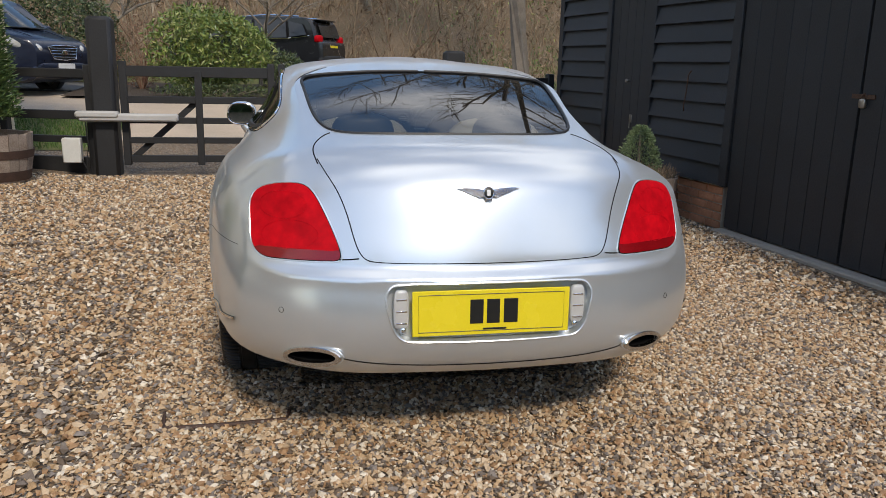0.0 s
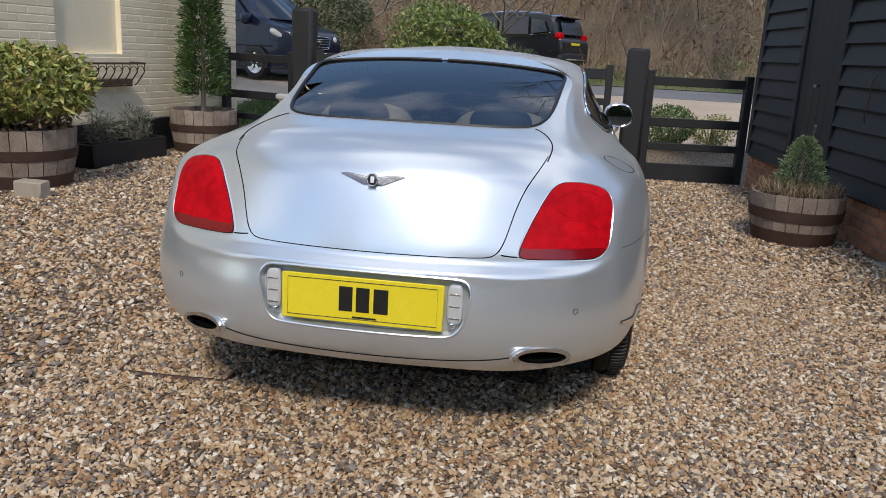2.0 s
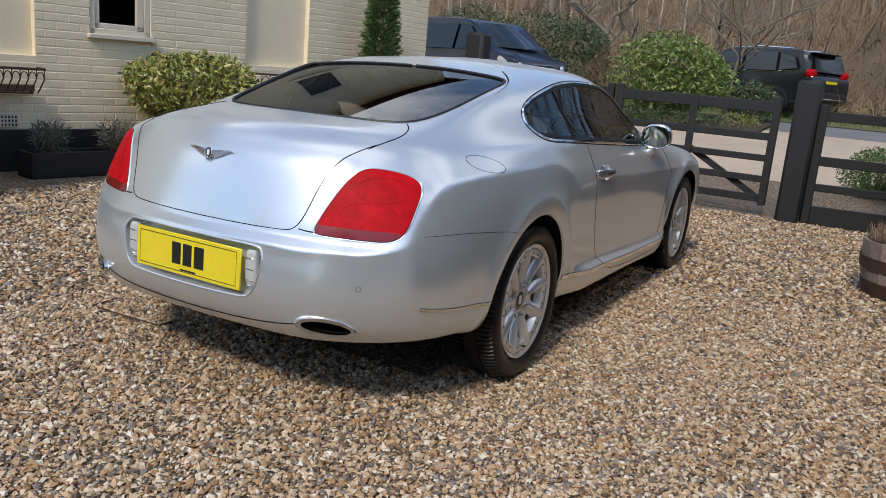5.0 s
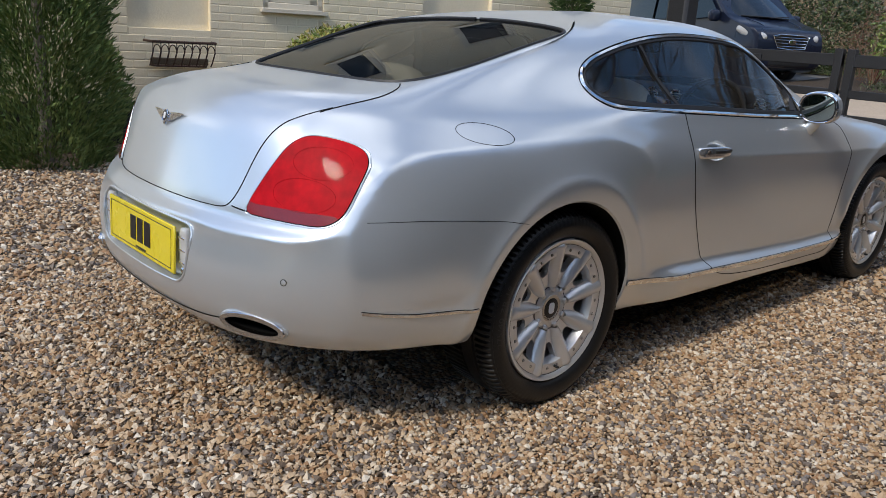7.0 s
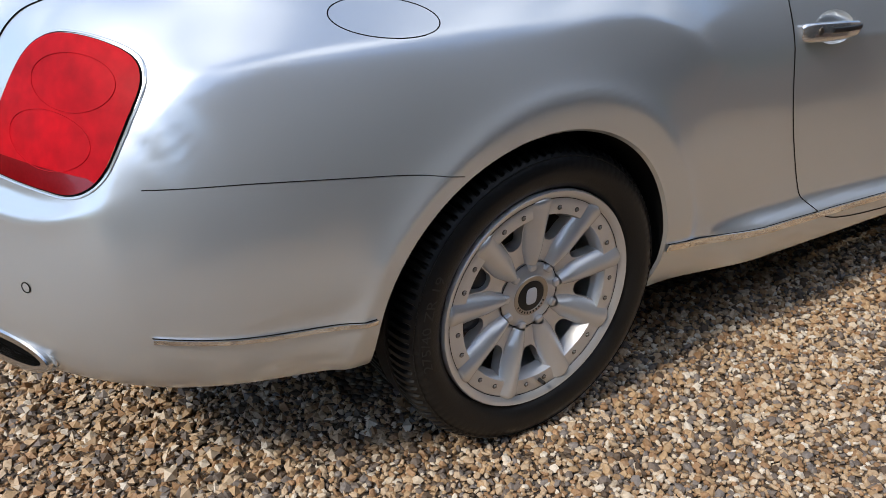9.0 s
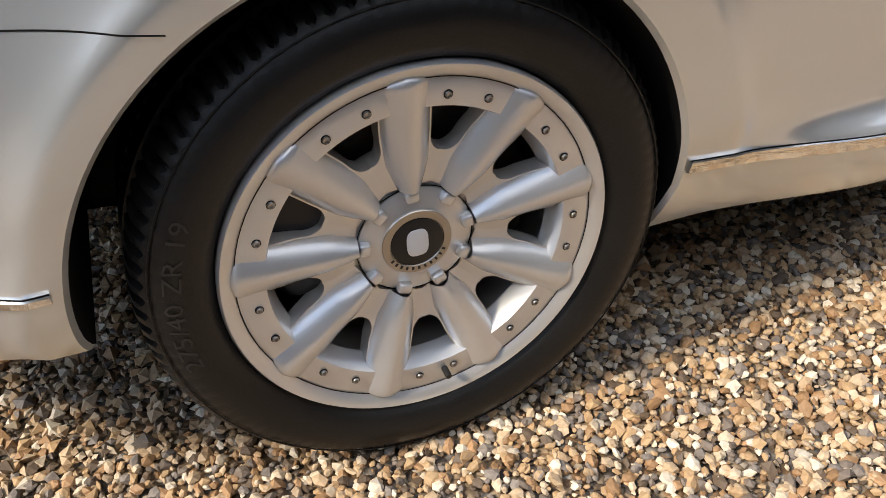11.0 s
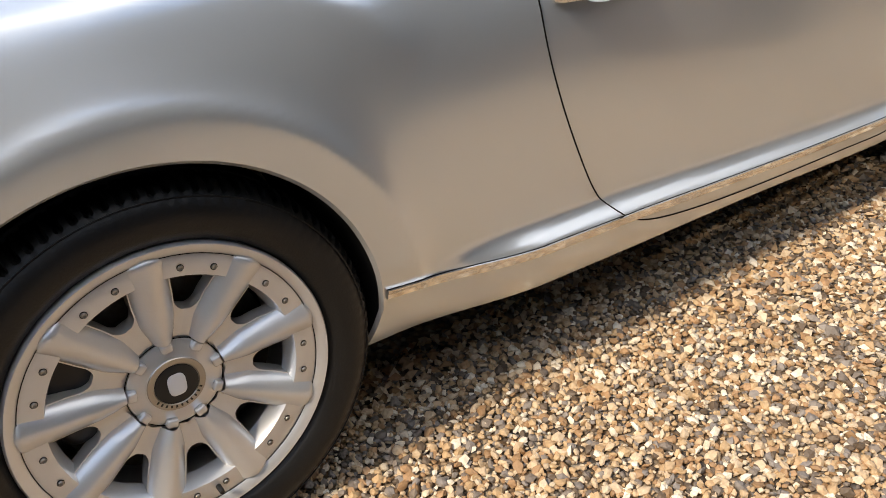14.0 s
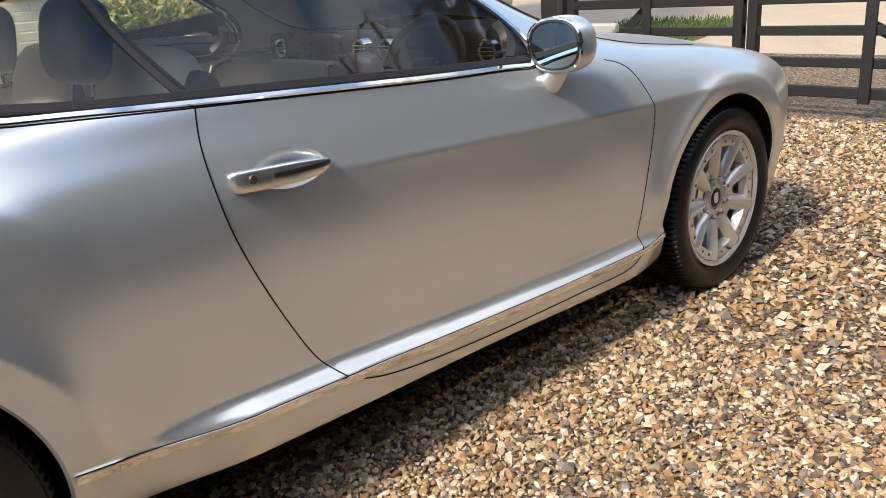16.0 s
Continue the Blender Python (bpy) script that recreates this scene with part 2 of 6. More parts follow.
def lathe(profile, n=64, vary=None):
    """Turned about the x axis: profile of (radius, x). vary(i, j) shrinks a radius."""
    v, f, k = [], [], len(profile)
    for i in range(n):
        s = 2 * math.pi * i / n
        for j, (r, x) in enumerate(profile):
            r = r - (vary(i, j) if vary else 0)
            v.append((x, r * math.sin(s), r * math.cos(s)))
    for i in range(n):
        for j in range(k - 1):
            a, b = i * k + j, ((i + 1) % n) * k + j
            f.append((a, a + 1, b + 1, b))
    return v, f


def ribbon(a, b, closed=True):
    """A strip between two lines of equally many points."""
    k = len(a)
    v = [tuple(p) for p in a] + [tuple(p) for p in b]
    return v, [(i, (i + 1) % k, k + (i + 1) % k, k + i) for i in range(k if closed else k - 1)]


def loop2(points, n=160, closed=True):
    """A smooth line through a few points of a plane."""
    p = np.array(points, float)
    if closed:
        q = np.concatenate([p[-3:], p, p[:3]])
        k = np.concatenate([[0], np.cumsum(np.linalg.norm(np.diff(q, axis=0), axis=1) ** 0.5)])
        return spline_weights(k, np.linspace(k[3], k[-3], n, endpoint=False)) @ q
    k = np.concatenate([[0], np.cumsum(np.linalg.norm(np.diff(p, axis=0), axis=1) ** 0.5)])
    return spline_weights(k, np.linspace(0, k[-1], n)) @ p


def thing(name, label, category, group="", at=(0, 0, 0), rz=0.0):
    ob = tagged(new(name), label, category, group)
    ob.matrix_basis = pose(*at, 0, 0, rz)
    return ob


def setting(ob, label, category=""):
    return tagged(ob, label, category, kind="structure")


# ---- car body surface: a control cage of sections, bent into one smooth skin ----
def spline_weights(knots, at):
    """Rows of weights of the natural cubic spline through the knots."""
    knots, at = np.asarray(knots, float), np.asarray(at, float)
    n = len(knots)
    h = np.diff(knots)
    a, b = np.zeros((n, n)), np.zeros((n, n))
    a[0, 0] = a[-1, -1] = 1
    for i in range(1, n - 1):
        a[i, i - 1], a[i, i], a[i, i + 1] = h[i - 1], 2 * (h[i - 1] + h[i]), h[i]
        b[i, i - 1], b[i, i], b[i, i + 1] = 6 / h[i - 1], -6 / h[i - 1] - 6 / h[i], 6 / h[i]
    m = np.linalg.solve(a, b)
    k = np.clip(np.searchsorted(knots, at, side="right") - 1, 0, n - 2)
    p, q = (knots[k + 1] - at) / h[k], (at - knots[k]) / h[k]
    w = np.zeros((len(at), n))
    r = np.arange(len(at))
    w[r, k] += p
    w[r, k + 1] += q
    w += ((p ** 3 - p) * h[k] ** 2 / 6)[:, None] * m[k] + ((q ** 3 - q) * h[k] ** 2 / 6)[:, None] * m[k + 1]
    return w


def section(xs, ys, zs):
    return list(zip(xs, ys, zs))


# each section runs from the sill or bumper's lower edge up to the roof's middle
CAGE = [
    section([0] * 14, [-.93, -1.035, -1.08, -1.095, -1.08, -1.035, -.99, -.96, -.87, -.47, -.08, .42, .70, .95],
            [.31, .335, .395, .49, .62, .70, .84, .95, 1.03, 1.085, 1.20, 1.315, 1.36, 1.378]),
    section([.28, .29, .30, .30, .30, .295, .295, .29, .29, .28, .29, .29, .16, 0], [-.92, -1.02, -1.065, -1.08, -1.065, -1.015, -.965, -.93, -.84, -.455, -.065, .405, .69, .955],
            [.31, .335, .395, .49, .62, .70, .84, .95, 1.027, 1.084, 1.197, 1.308, 1.358, 1.378]),
    section([.52, .56, .58, .59, .585, .58, .58, .57, .55, .535, .55, .545, .30, 0], [-.86, -.945, -.985, -1.0, -.985, -.93, -.875, -.835, -.73, -.395, -.02, .355, .68, .96],
            [.31, .33, .39, .485, .62, .70, .84, .945, 1.012, 1.078, 1.185, 1.288, 1.352, 1.378]),
    section([.76, .81, .842, .853, .848, .834, .816, .775, .70, .615, .60, .575, .30, 0], [-.66, -.72, -.755, -.77, -.765, -.745, -.70, -.67, -.58, -.35, 0, .33, .69, .965],
            [.31, .335, .39, .485, .62, .72, .84, .93, .99, 1.06, 1.172, 1.282, 1.352, 1.378]),
    section([.84, .885, .918, .932, .937, .932, .909, .846, .770, .68, .64, .592, .30, 0], [-.40, -.42, -.43, -.43, -.43, -.425, -.41, -.39, -.365, -.22, .10, .37, .71, .97],
            [.30, .325, .385, .485, .62, .74, .86, .93, .98, 1.04, 1.15, 1.278, 1.352, 1.378]),
    section([.85, .90, .935, .95, .957, .957, .942, .884, .813, .735, .675, .605, .31, 0], [0, 0, 0, 0, 0, 0, 0, 0, .02, .07, .23, .47, .75, .98],
            [.252, .285, .37, .48, .64, .78, .885, .945, .985, 1.03, 1.135, 1.287, 1.353, 1.379]),
    section([.85, .905, .930, .936, .942, .946, .931, .884, .837, .785, .71, .612, .31, 0], [.45, .45, .45, .45, .45, .45, .45, .45, .45, .46, .53, .66, .82, 1.0],
            [.244, .276, .362, .48, .64, .78, .88, .95, .995, 1.045, 1.165, 1.312, 1.36, 1.38]),
    section([.85, .900, .912, .916, .923, .928, .907, .875, .848, .81, .725, .62, .31, 0], [.95, .95, .95, .95, .95, .95, .95, .95, .95, .96, .97, 1.0, 1.02, 1.03],
            [.235, .262, .355, .48, .64, .78, .88, .95, 1.0, 1.055, 1.18, 1.322, 1.362, 1.381]),
    section([.85, .900, .914, .919, .927, .934, .915, .895, .872, .83, .75, .615, .31, 0], [1.6, 1.6, 1.6, 1.6, 1.6, 1.6, 1.6, 1.6, 1.6, 1.6, 1.5, 1.28, 1.12, 1.06],
            [.22, .248, .342, .48, .64, .76, .85, .92, .968, 1.03, 1.155, 1.318, 1.366, 1.383]),
    section([.85, .900, .926, .932, .937, .939, .92, .89, .845, .78, .73, .595, .31, 0], [2.2, 2.2, 2.2, 2.2, 2.2, 2.2, 2.2, 2.2, 2.18, 2.1, 1.8, 1.45, 1.19, 1.08],
            [.20, .23, .33, .48, .64, .75, .83, .895, .94, .985, 1.10, 1.30, 1.368, 1.384]),
    section([.85, .90, .935, .95, .957, .952, .92, .86, .78, .72, .68, .56, .30, 0], [2.75, 2.75, 2.75, 2.75, 2.75, 2.75, 2.75, 2.74, 2.70, 2.2, 1.84, 1.48, 1.21, 1.085],
            [.21, .25, .36, .48, .64, .76, .835, .885, .91, .995, 1.13, 1.315, 1.37, 1.384]),
    section([.80, .87, .90, .925, .935, .93, .90, .84, .74, .60, .58, .48, .26, 0], [3.2, 3.2, 3.2, 3.2, 3.2, 3.2, 3.2, 3.18, 3.1, 2.22, 1.85, 1.46, 1.22, 1.09],
            [.21, .25, .36, .48, .62, .72, .785, .83, .865, 1.008, 1.15, 1.33, 1.371, 1.384]),
    section([.68, .73, .755, .77, .775, .765, .74, .70, .60, .45, .44, .37, .20, 0], [3.36, 3.45, 3.50, 3.52, 3.52, 3.50, 3.46, 3.40, 3.2, 2.235, 1.85, 1.44, 1.23, 1.095],
            [.21, .25, .35, .47, .59, .68, .745, .795, .865, 1.014, 1.165, 1.338, 1.373, 1.384]),
    section([.33, .36, .37, .38, .38, .375, .37, .35, .32, .23, .22, .19, .10, 0], [3.43, 3.585, 3.65, 3.68, 3.68, 3.66, 3.61, 3.53, 3.28, 2.25, 1.85, 1.425, 1.24, 1.098],
            [.20, .24, .34, .46, .58, .68, .755, .815, .885, 1.018, 1.18, 1.343, 1.375, 1.384]),
    section([0] * 14, [3.45, 3.62, 3.70, 3.73, 3.73, 3.71, 3.66, 3.56, 3.30, 2.25, 1.85, 1.42, 1.25, 1.10],
            [.20, .24, .34, .46, .58, .68, .76, .825, .895, 1.02, 1.19, 1.345, 1.375, 1.384]),
]
FLIP = np.array((-1, 1, 1))


def smooth01(a):
    a = np.clip(a, 0, 1)
    return a * a * (3 - 2 * a)


def ridge(p, n, g, line, w, e):
    """Raises a crease along a line of (x, y, z, height): it falls away over w on either side and is rounded over e; a negative height is a hollow."""
    q = np.array(line, float)
    k = np.concatenate([[0], np.cumsum(np.linalg.norm(np.diff(q[:, :3], axis=0), axis=1) ** 0.5)])
    q = spline_weights(k, np.linspace(0, k[-1], 160)) @ q
    near = (np.abs(p - q[:, :3].mean(axis=0)).max(axis=-1) < np.ptp(q[:, :3], axis=0).max() + 6 * w)
    at = p[near]
    d2 = ((at[:, None, :] - q[None, :, :3]) ** 2).sum(axis=2)
    i = d2.argmin(axis=1)
    d = np.sqrt(d2[np.arange(len(at)), i] + e * e) - e
    p[near] += n[near] * (g * q[i, 3] * np.exp(-d / w))[:, None]


def grid_normals(p):
    n = np.cross(np.gradient(p, axis=0), np.gradient(p, axis=1))
    n /= np.linalg.norm(n, axis=2, keepdims=True) + 1e-12
    return n * np.sign(n[p.shape[0] // 2, p.shape[1] // 4, 0])


def faired(p, su, sv):
    """The form with the small waves between the sections evened out, mirrored at the car's middle."""
    k = 4 * max(su, sv)
    for axis, sigma in ((0, su), (1, sv)):
        q = np.moveaxis(p, axis, 0)
        head = q[k:0:-1] * FLIP if axis == 0 else 2 * q[:1] - q[k:0:-1]
        q = np.concatenate([head, q, q[-2:-k - 2:-1] * FLIP])
        w = np.exp(-0.5 * (np.arange(-3 * sigma, 3 * sigma + 1) / sigma) ** 2)
        w /= w.sum()
        n = p.shape[axis]
        q = sum(w[j] * q[k - 3 * sigma + j:k - 3 * sigma + j + n] for j in range(len(w)))
        p = np.moveaxis(q, 0, axis)
    return p.copy()


def detailed(p, g=1.25):
    """The creases, lips and ledges of the panels, laid over the plain form; g: how pronounced they are."""
    # the flared lip round each wheel arch
    for wy in (0.0, 2.745):
        d = np.hypot(p[..., 1] - wy, p[..., 2] - 0.345)
        t = d - 0.452
        soft = np.sqrt(t * t + 0.005 ** 2) - 0.005
        sill = p[..., 1] > wy if wy < 1 else p[..., 1] < wy
        fade = np.where(sill, smooth01((p[..., 2] - 0.34) / 0.12), 1.0) * smooth01((0.93 - p[..., 2]) / 0.10)
        p[..., 0] += np.where(t > 0, 0.019 * np.exp(-soft / 0.033), 0.019 - 0.14 * soft) * (p[..., 0] > 0.6) * fade
    # the ledge above the sill, and the crease along the door and front wing
    x, y, z = p[..., 0], p[..., 1], p[..., 2]
    flank = (x > 0.6) * smooth01((y - 0.42) / 0.35) * smooth01((2.45 - y) / 0.3)
    strip = np.interp(y, (.375, .6, .82, 1.33, 1.8, 2.17), (.385, .366, .352, .328, .316, .315))
    p[..., 0] += 0.040 * flank * smooth01((strip + 0.052 - z) / 0.044)
    crease = 0.843 - 0.029 * y
    p[..., 0] += 0.013 * (x > 0.6) * smooth01((y - 0.55) / 0.8) * smooth01((3.1 - y) / 0.7) * np.exp(-np.abs(z - crease) / 0.045)
    n = grid_normals(p)
    # haunch, rear corner, bumper ledge and boot edge
    ridge(p, n, g, [(.792, -.745, .80, .0), (.80, -.70, .85, .006), (.815, -.642, .886, .010), (.848, -.473, .907, .011), (.872, -.322, .914, .011), (.886, -.2, .925, .011), (.905, .018, .928, .011), (.912, .218, .923, .010),
                 (.927, .325, .894, .009), (.938, .40, .853, .006), (.944, .474, .777, 0)], .055, .010)
    ridge(p, n, g, [(.81, -.80, .42, .004), (.808, -.80, .52, .008), (.80, -.80, .62, .010), (.79, -.785, .72, .010), (.792, -.745, .80, .009), (.80, -.70, .85, .004)], .09, .022)
    ridge(p, n, g, [(-.12, -1.052, .668, .011), (0, -1.053, .668, .011), (.12, -1.052, .668, .011), (.31, -1.03, .668, .011), (.47, -1.0, .665, .010), (.59, -.95, .665, .010), (.666, -.911, .665, .010), (.73, -.858, .68, .008), (.78, -.797, .708, .003), (.80, -.74, .73, 0)], .032, .006)
    ridge(p, n, g, [(-.12, -1.032, .712, -.006), (0, -1.032, .712, -.006), (.2, -1.02, .712, -.006), (.40, -.987, .713, -.006), (.6, -.92, .706, -.005), (.72, -.85, .706, -.003), (.77, -.80, .72, 0)], .022, .005)
    ridge(p, n, g, [(-.12, -.918, 1.0, .010), (0, -.92, 1.0, .010), (.2, -.912, .994, .010), (.35, -.893, .986, .010), (.50, -.843, .972, .008), (.57, -.80, .955, 0)], .05, .009)
    ridge(p, n, g, [(.965, -.402, .552, 0), (.951, -.447, .498, -.004), (.935, -.494, .474, -.005), (.916, -.575, .468, -.004), (.89, -.66, .472, 0)], .018, .005)
    n = grid_normals(p)
    return p, n


def skin(nu=560, nv=290):
    """The right half of the body as a grid of points, their normals, and the evened normals of the finished paint."""
    cage = np.array(CAGE)
    cage = np.concatenate([cage[3:0:-1] * FLIP, cage, cage[-2:-5:-1] * FLIP])
    cage = np.concatenate([cage, cage[:, -2:-5:-1] * FLIP], axis=1)
    du = np.linalg.norm(np.diff(cage[:, 2:9], axis=0), axis=2).mean(axis=1)
    dv = np.linalg.norm(np.diff(cage, axis=1), axis=2).mean(axis=0)
    ku, kv = np.concatenate([[0], np.cumsum(du)]), np.concatenate([[0], np.cumsum(dv)])
    u, v = np.linspace(ku[3], ku[-4], nu), np.linspace(0, kv[-4], nv)
    p = np.einsum("ia,abk,jb->ijk", spline_weights(ku, u), cage, spline_weights(kv, v))
    p[0, :, 0] = p[-1, :, 0] = p[:, -1, 0] = 0
    close, wide = detailed(faired(p, 9, 10), 1.6)[1], detailed(faired(p, 22, 22), 1.6)[1]
    p, n = detailed(p)
    top = (smooth01((p[..., 2] - .91) / .08) * smooth01((2.6 - p[..., 1]) / .4))[..., None]
    shade_ = close * (1 - top) + wide * top
    return p, n, shade_ / (np.linalg.norm(shade_, axis=2, keepdims=True) + 1e-12)




# ---- ground ----
def ground_z(x, y):
    """The lie of the land: a level yard, a slow rise beyond the gate, a wooded bank behind the road."""
    z = 0.05 * smooth01((-x - 2.6) / 1.2) * (y < 8)
    z = z + 0.085 * np.maximum(y - 7.5, 0) - 0.03 * np.maximum(y - 13.5, 0) - 0.055 * np.maximum(y - 21, 0)
    edge_ = 23.5 - 5.5 * smooth01((x - 1) / 4)
    up = np.clip(y - edge_, 0, 32)
    return z + 0.45 * up * smooth01(up / 5)


GRAVEL_TONES = [(.550, .363, .198), (.638, .473, .308), (.374, .220, .110), (.748, .616, .451), (.143, .099, .066), (.583, .396, .220), (.275, .237, .209), (.660, .501, .341), (.462, .275, .143), (.220, .176, .143), (.605, .429, .264), (.858, .759, .616)]


def gravel_sheet(name, size):
    """Small stones drawn by cells, for the ground beneath and beyond the loose ones."""
    m = bpy.data.materials.new(name)
    m.use_nodes = True
    n, l = m.node_tree.nodes, m.node_tree.links
    p = n["Principled BSDF"]
    p.inputs["Roughness"].default_value = 0.8
    pos, warp, cell, ramp, bump_ = n.new("ShaderNodeTexCoord"), n.new("ShaderNodeTexNoise"), n.new("ShaderNodeTexVoronoi"), n.new("ShaderNodeValToRGB"), n.new("ShaderNodeBump")
    cell.inputs["Scale"].default_value = size
    l.new(pos.outputs["Object"], cell.inputs["Vector"])
    parts = n.new("ShaderNodeSeparateColor")
    l.new(cell.outputs["Color"], parts.inputs["Color"])
    ramp.color_ramp.interpolation = "CONSTANT"
    while len(ramp.color_ramp.elements) < len(GRAVEL_TONES):
        ramp.color_ramp.elements.new(0.5)
    # tones halved: shade between the loose stones is put into the colour
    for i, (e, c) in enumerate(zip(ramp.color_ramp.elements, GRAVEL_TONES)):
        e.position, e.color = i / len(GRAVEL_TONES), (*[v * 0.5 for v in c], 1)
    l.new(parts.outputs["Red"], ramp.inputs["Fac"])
    # painted shade: colour falls to half towards each stone's edge
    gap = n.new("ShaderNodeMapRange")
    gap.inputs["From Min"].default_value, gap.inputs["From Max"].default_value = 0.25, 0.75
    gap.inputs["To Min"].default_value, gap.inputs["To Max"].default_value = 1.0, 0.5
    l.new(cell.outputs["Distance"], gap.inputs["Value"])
    patch = n.new("ShaderNodeMapRange")
    warp.inputs["Scale"].default_value, warp.inputs["Detail"].default_value = 0.8, 3
    l.new(pos.outputs["Object"], warp.inputs["Vector"])
    patch.inputs["To Min"].default_value, patch.inputs["To Max"].default_value = 0.75, 1.25
    l.new(warp.outputs["Fac"], patch.inputs["Value"])
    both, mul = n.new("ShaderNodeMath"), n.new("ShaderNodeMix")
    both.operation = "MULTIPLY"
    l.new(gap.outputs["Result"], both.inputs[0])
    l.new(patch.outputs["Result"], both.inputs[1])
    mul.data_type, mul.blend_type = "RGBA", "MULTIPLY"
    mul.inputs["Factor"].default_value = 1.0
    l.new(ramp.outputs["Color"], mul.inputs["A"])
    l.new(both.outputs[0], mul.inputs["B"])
    l.new(mul.outputs["Result"], p.inputs["Base Color"])
    bump_.inputs["Strength"].default_value, bump_.inputs["Distance"].default_value = 0.9, 0.012
    bump_.invert = True
    l.new(cell.outputs["Distance"], bump_.inputs["Height"])
    l.new(bump_.outputs["Normal"], p.inputs["Normal"])
    return m


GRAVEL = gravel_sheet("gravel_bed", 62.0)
TRACK = material("gritty_track", (.56, .45, .34), (.40, .32, .24), rough=0.9, scale=1.2, fine=40, bump=0.5, depth=0.02)
ASPHALT = material("worn_asphalt", (.20, .20, .205), (.15, .15, .15), rough=0.85, scale=0.9, fine=70, bump=0.3, depth=0.01)
GRASS = material("rough_grass", (.12, .16, .045), (.17, .13, .06), rough=0.95, scale=1.5, fine=25, bump=0.8, depth=0.05)
LEAFMOULD = material("bank_leaf_litter", (.24, .165, .10), (.13, .10, .06), rough=0.95, scale=0.8, fine=14, bump=0.9, depth=0.12)


def ground_strip(name, x0, x1, y0, y1, nx, ny, material_, dz=0.0):
    xs, ys = np.linspace(x0, x1, nx), np.linspace(y0, y1, ny)
    gx, gy = np.meshgrid(xs, ys, indexing="ij")
    v = np.stack([gx, gy, ground_z(gx, gy) + dz], axis=-1).reshape(-1, 3)
    k = np.arange(nx * ny).reshape(nx, ny)
    f = np.stack([k[:-1, :-1], k[1:, :-1], k[1:, 1:], k[:-1, 1:]], axis=-1).reshape(-1, 4)
    return bulk(name, v, f, material_)


base = ground_strip("ground", -160, 160, -120, 200, 181, 181, LEAFMOULD, -0.06)
setting(base, "earth and leaf litter under the whole place", "ground")
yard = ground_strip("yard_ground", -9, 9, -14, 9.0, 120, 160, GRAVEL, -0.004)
setting(yard, "tan and brown gravel drive", "gravel drive")
setting(ground_strip("track", -40, 40, 9.0, 14.9, 60, 16, TRACK, 0.0), "pale gritty track beyond the gate", "track")
setting(ground_strip("road", -80, 80, 14.9, 17.1, 60, 16, ASPHALT, 0.004), "grey worn asphalt road", "road")
setting(ground_strip("verge", -80, 80, 17.1, 20.2, 90, 20, GRASS, 0.02), "rough green verge beside the road", "verge")

# ---- the cream house ----
CREAMPAINT = material("cream_masonry_paint", (.84, .74, .54), (.76, .66, .47), rough=0.65, scale=2.0, fine=60, bump=0.35, depth=0.004, pieces=0.045)
TAR = material("black_tar_paint", (.016, .016, .018), (.010, .010, .011), rough=0.55, scale=6, fine=90, bump=0.3)
CREAMWOOD = material("cream_joinery", (.70, .64, .52), (.64, .58, .46), rough=0.45, scale=5, fine=80, bump=0.1)
WINDOWPANE = glass_material("dark_window_glass", (0.25, 0.27, 0.28))
ROOFTILE = material("clay_roof", (.28, .12, .07), (.18, .08, .05), rough=0.85, pieces=0.2)
HOUSE = Matrix.Translation((-4.73, 1.5, 0)) @ pose(0, 0, 0, 0, 0, -9.09)
H_NEAR, H_FAR, H_TOP = -5.5, 5.53, 5.4


def placed(ob, m):
    ob.matrix_basis = m
    return ob


wall_house = placed(part("wall_house", join(box(-.30, H_NEAR, .40, -.012, -.75, H_TOP, .004), box(-.30, -.75, .40, -.012, .0, 1.10, .004), box(-.30, 0, .40, -.012, .52, H_TOP, .004), box(-.30, .52, .40, -.012, 1.16, 1.32, .004), box(-.30, .52, 2.25, -.012, 1.16, 3.15, .004), box(-.30, .52, 4.30, -.012, 1.16, H_TOP, .004), box(-.30, 1.16, .40, -.012, 2.35, H_TOP, .004),
                                            box(-.30, 2.35, .40, -.012, 3.28, 1.15, .004), box(-.30, 3.28, .40, -.012, H_FAR - .012, H_TOP, .004), box(-.30, -.75, 2.3, -.012, 0, 3.15, .004), box(-.30, -.75, 4.30, -.012, 0, H_TOP, .004), box(-.30, 2.35, 2.3, -.012, 3.28, 3.15, .004), box(-.30, 2.35, 4.30, -.012, 3.28, H_TOP, .004),
                                            box(-.30, -.75, 1.10, -.075, 0, 2.3, .002), box(-.30, 2.35, 1.15, -.075, 3.28, 2.3, .002)), CREAMPAINT, smooth=False), HOUSE)
setting(wall_house, "cream-painted brick house wall with blind window recesses", "wall")
gable = placed(part("wall_gable", box(-6.0, H_FAR - .30, .0, -.012, H_FAR - .012, H_TOP, .004), CREAMPAINT, smooth=False), HOUSE)
setting(gable, "cream-painted end wall of the house", "wall")
setting(placed(part("house_plinth", join(box(-.30, H_NEAR, -.1, .012, H_FAR + .012, .43, .006), box(-6, H_FAR - .2, -.1, -.3, H_FAR + .012, .43, .006)), TAR, smooth=False), HOUSE), "black tarred plinth of the house", "plinth")
roof = placed(part("house_roof", ([(.35, H_NEAR, H_TOP - .05), (.35, H_FAR + .3, H_TOP - .05), (-3, H_FAR + .3, H_TOP + 2.4), (-3, H_NEAR, H_TOP + 2.4), (-6.3, H_FAR + .3, H_TOP - .05), (-6.3, H_NEAR, H_TOP - .05)], [(0, 1, 2, 3), (3, 2, 4, 5), (0, 3, 5), (1, 4, 2)]), ROOFTILE, smooth=False), HOUSE)
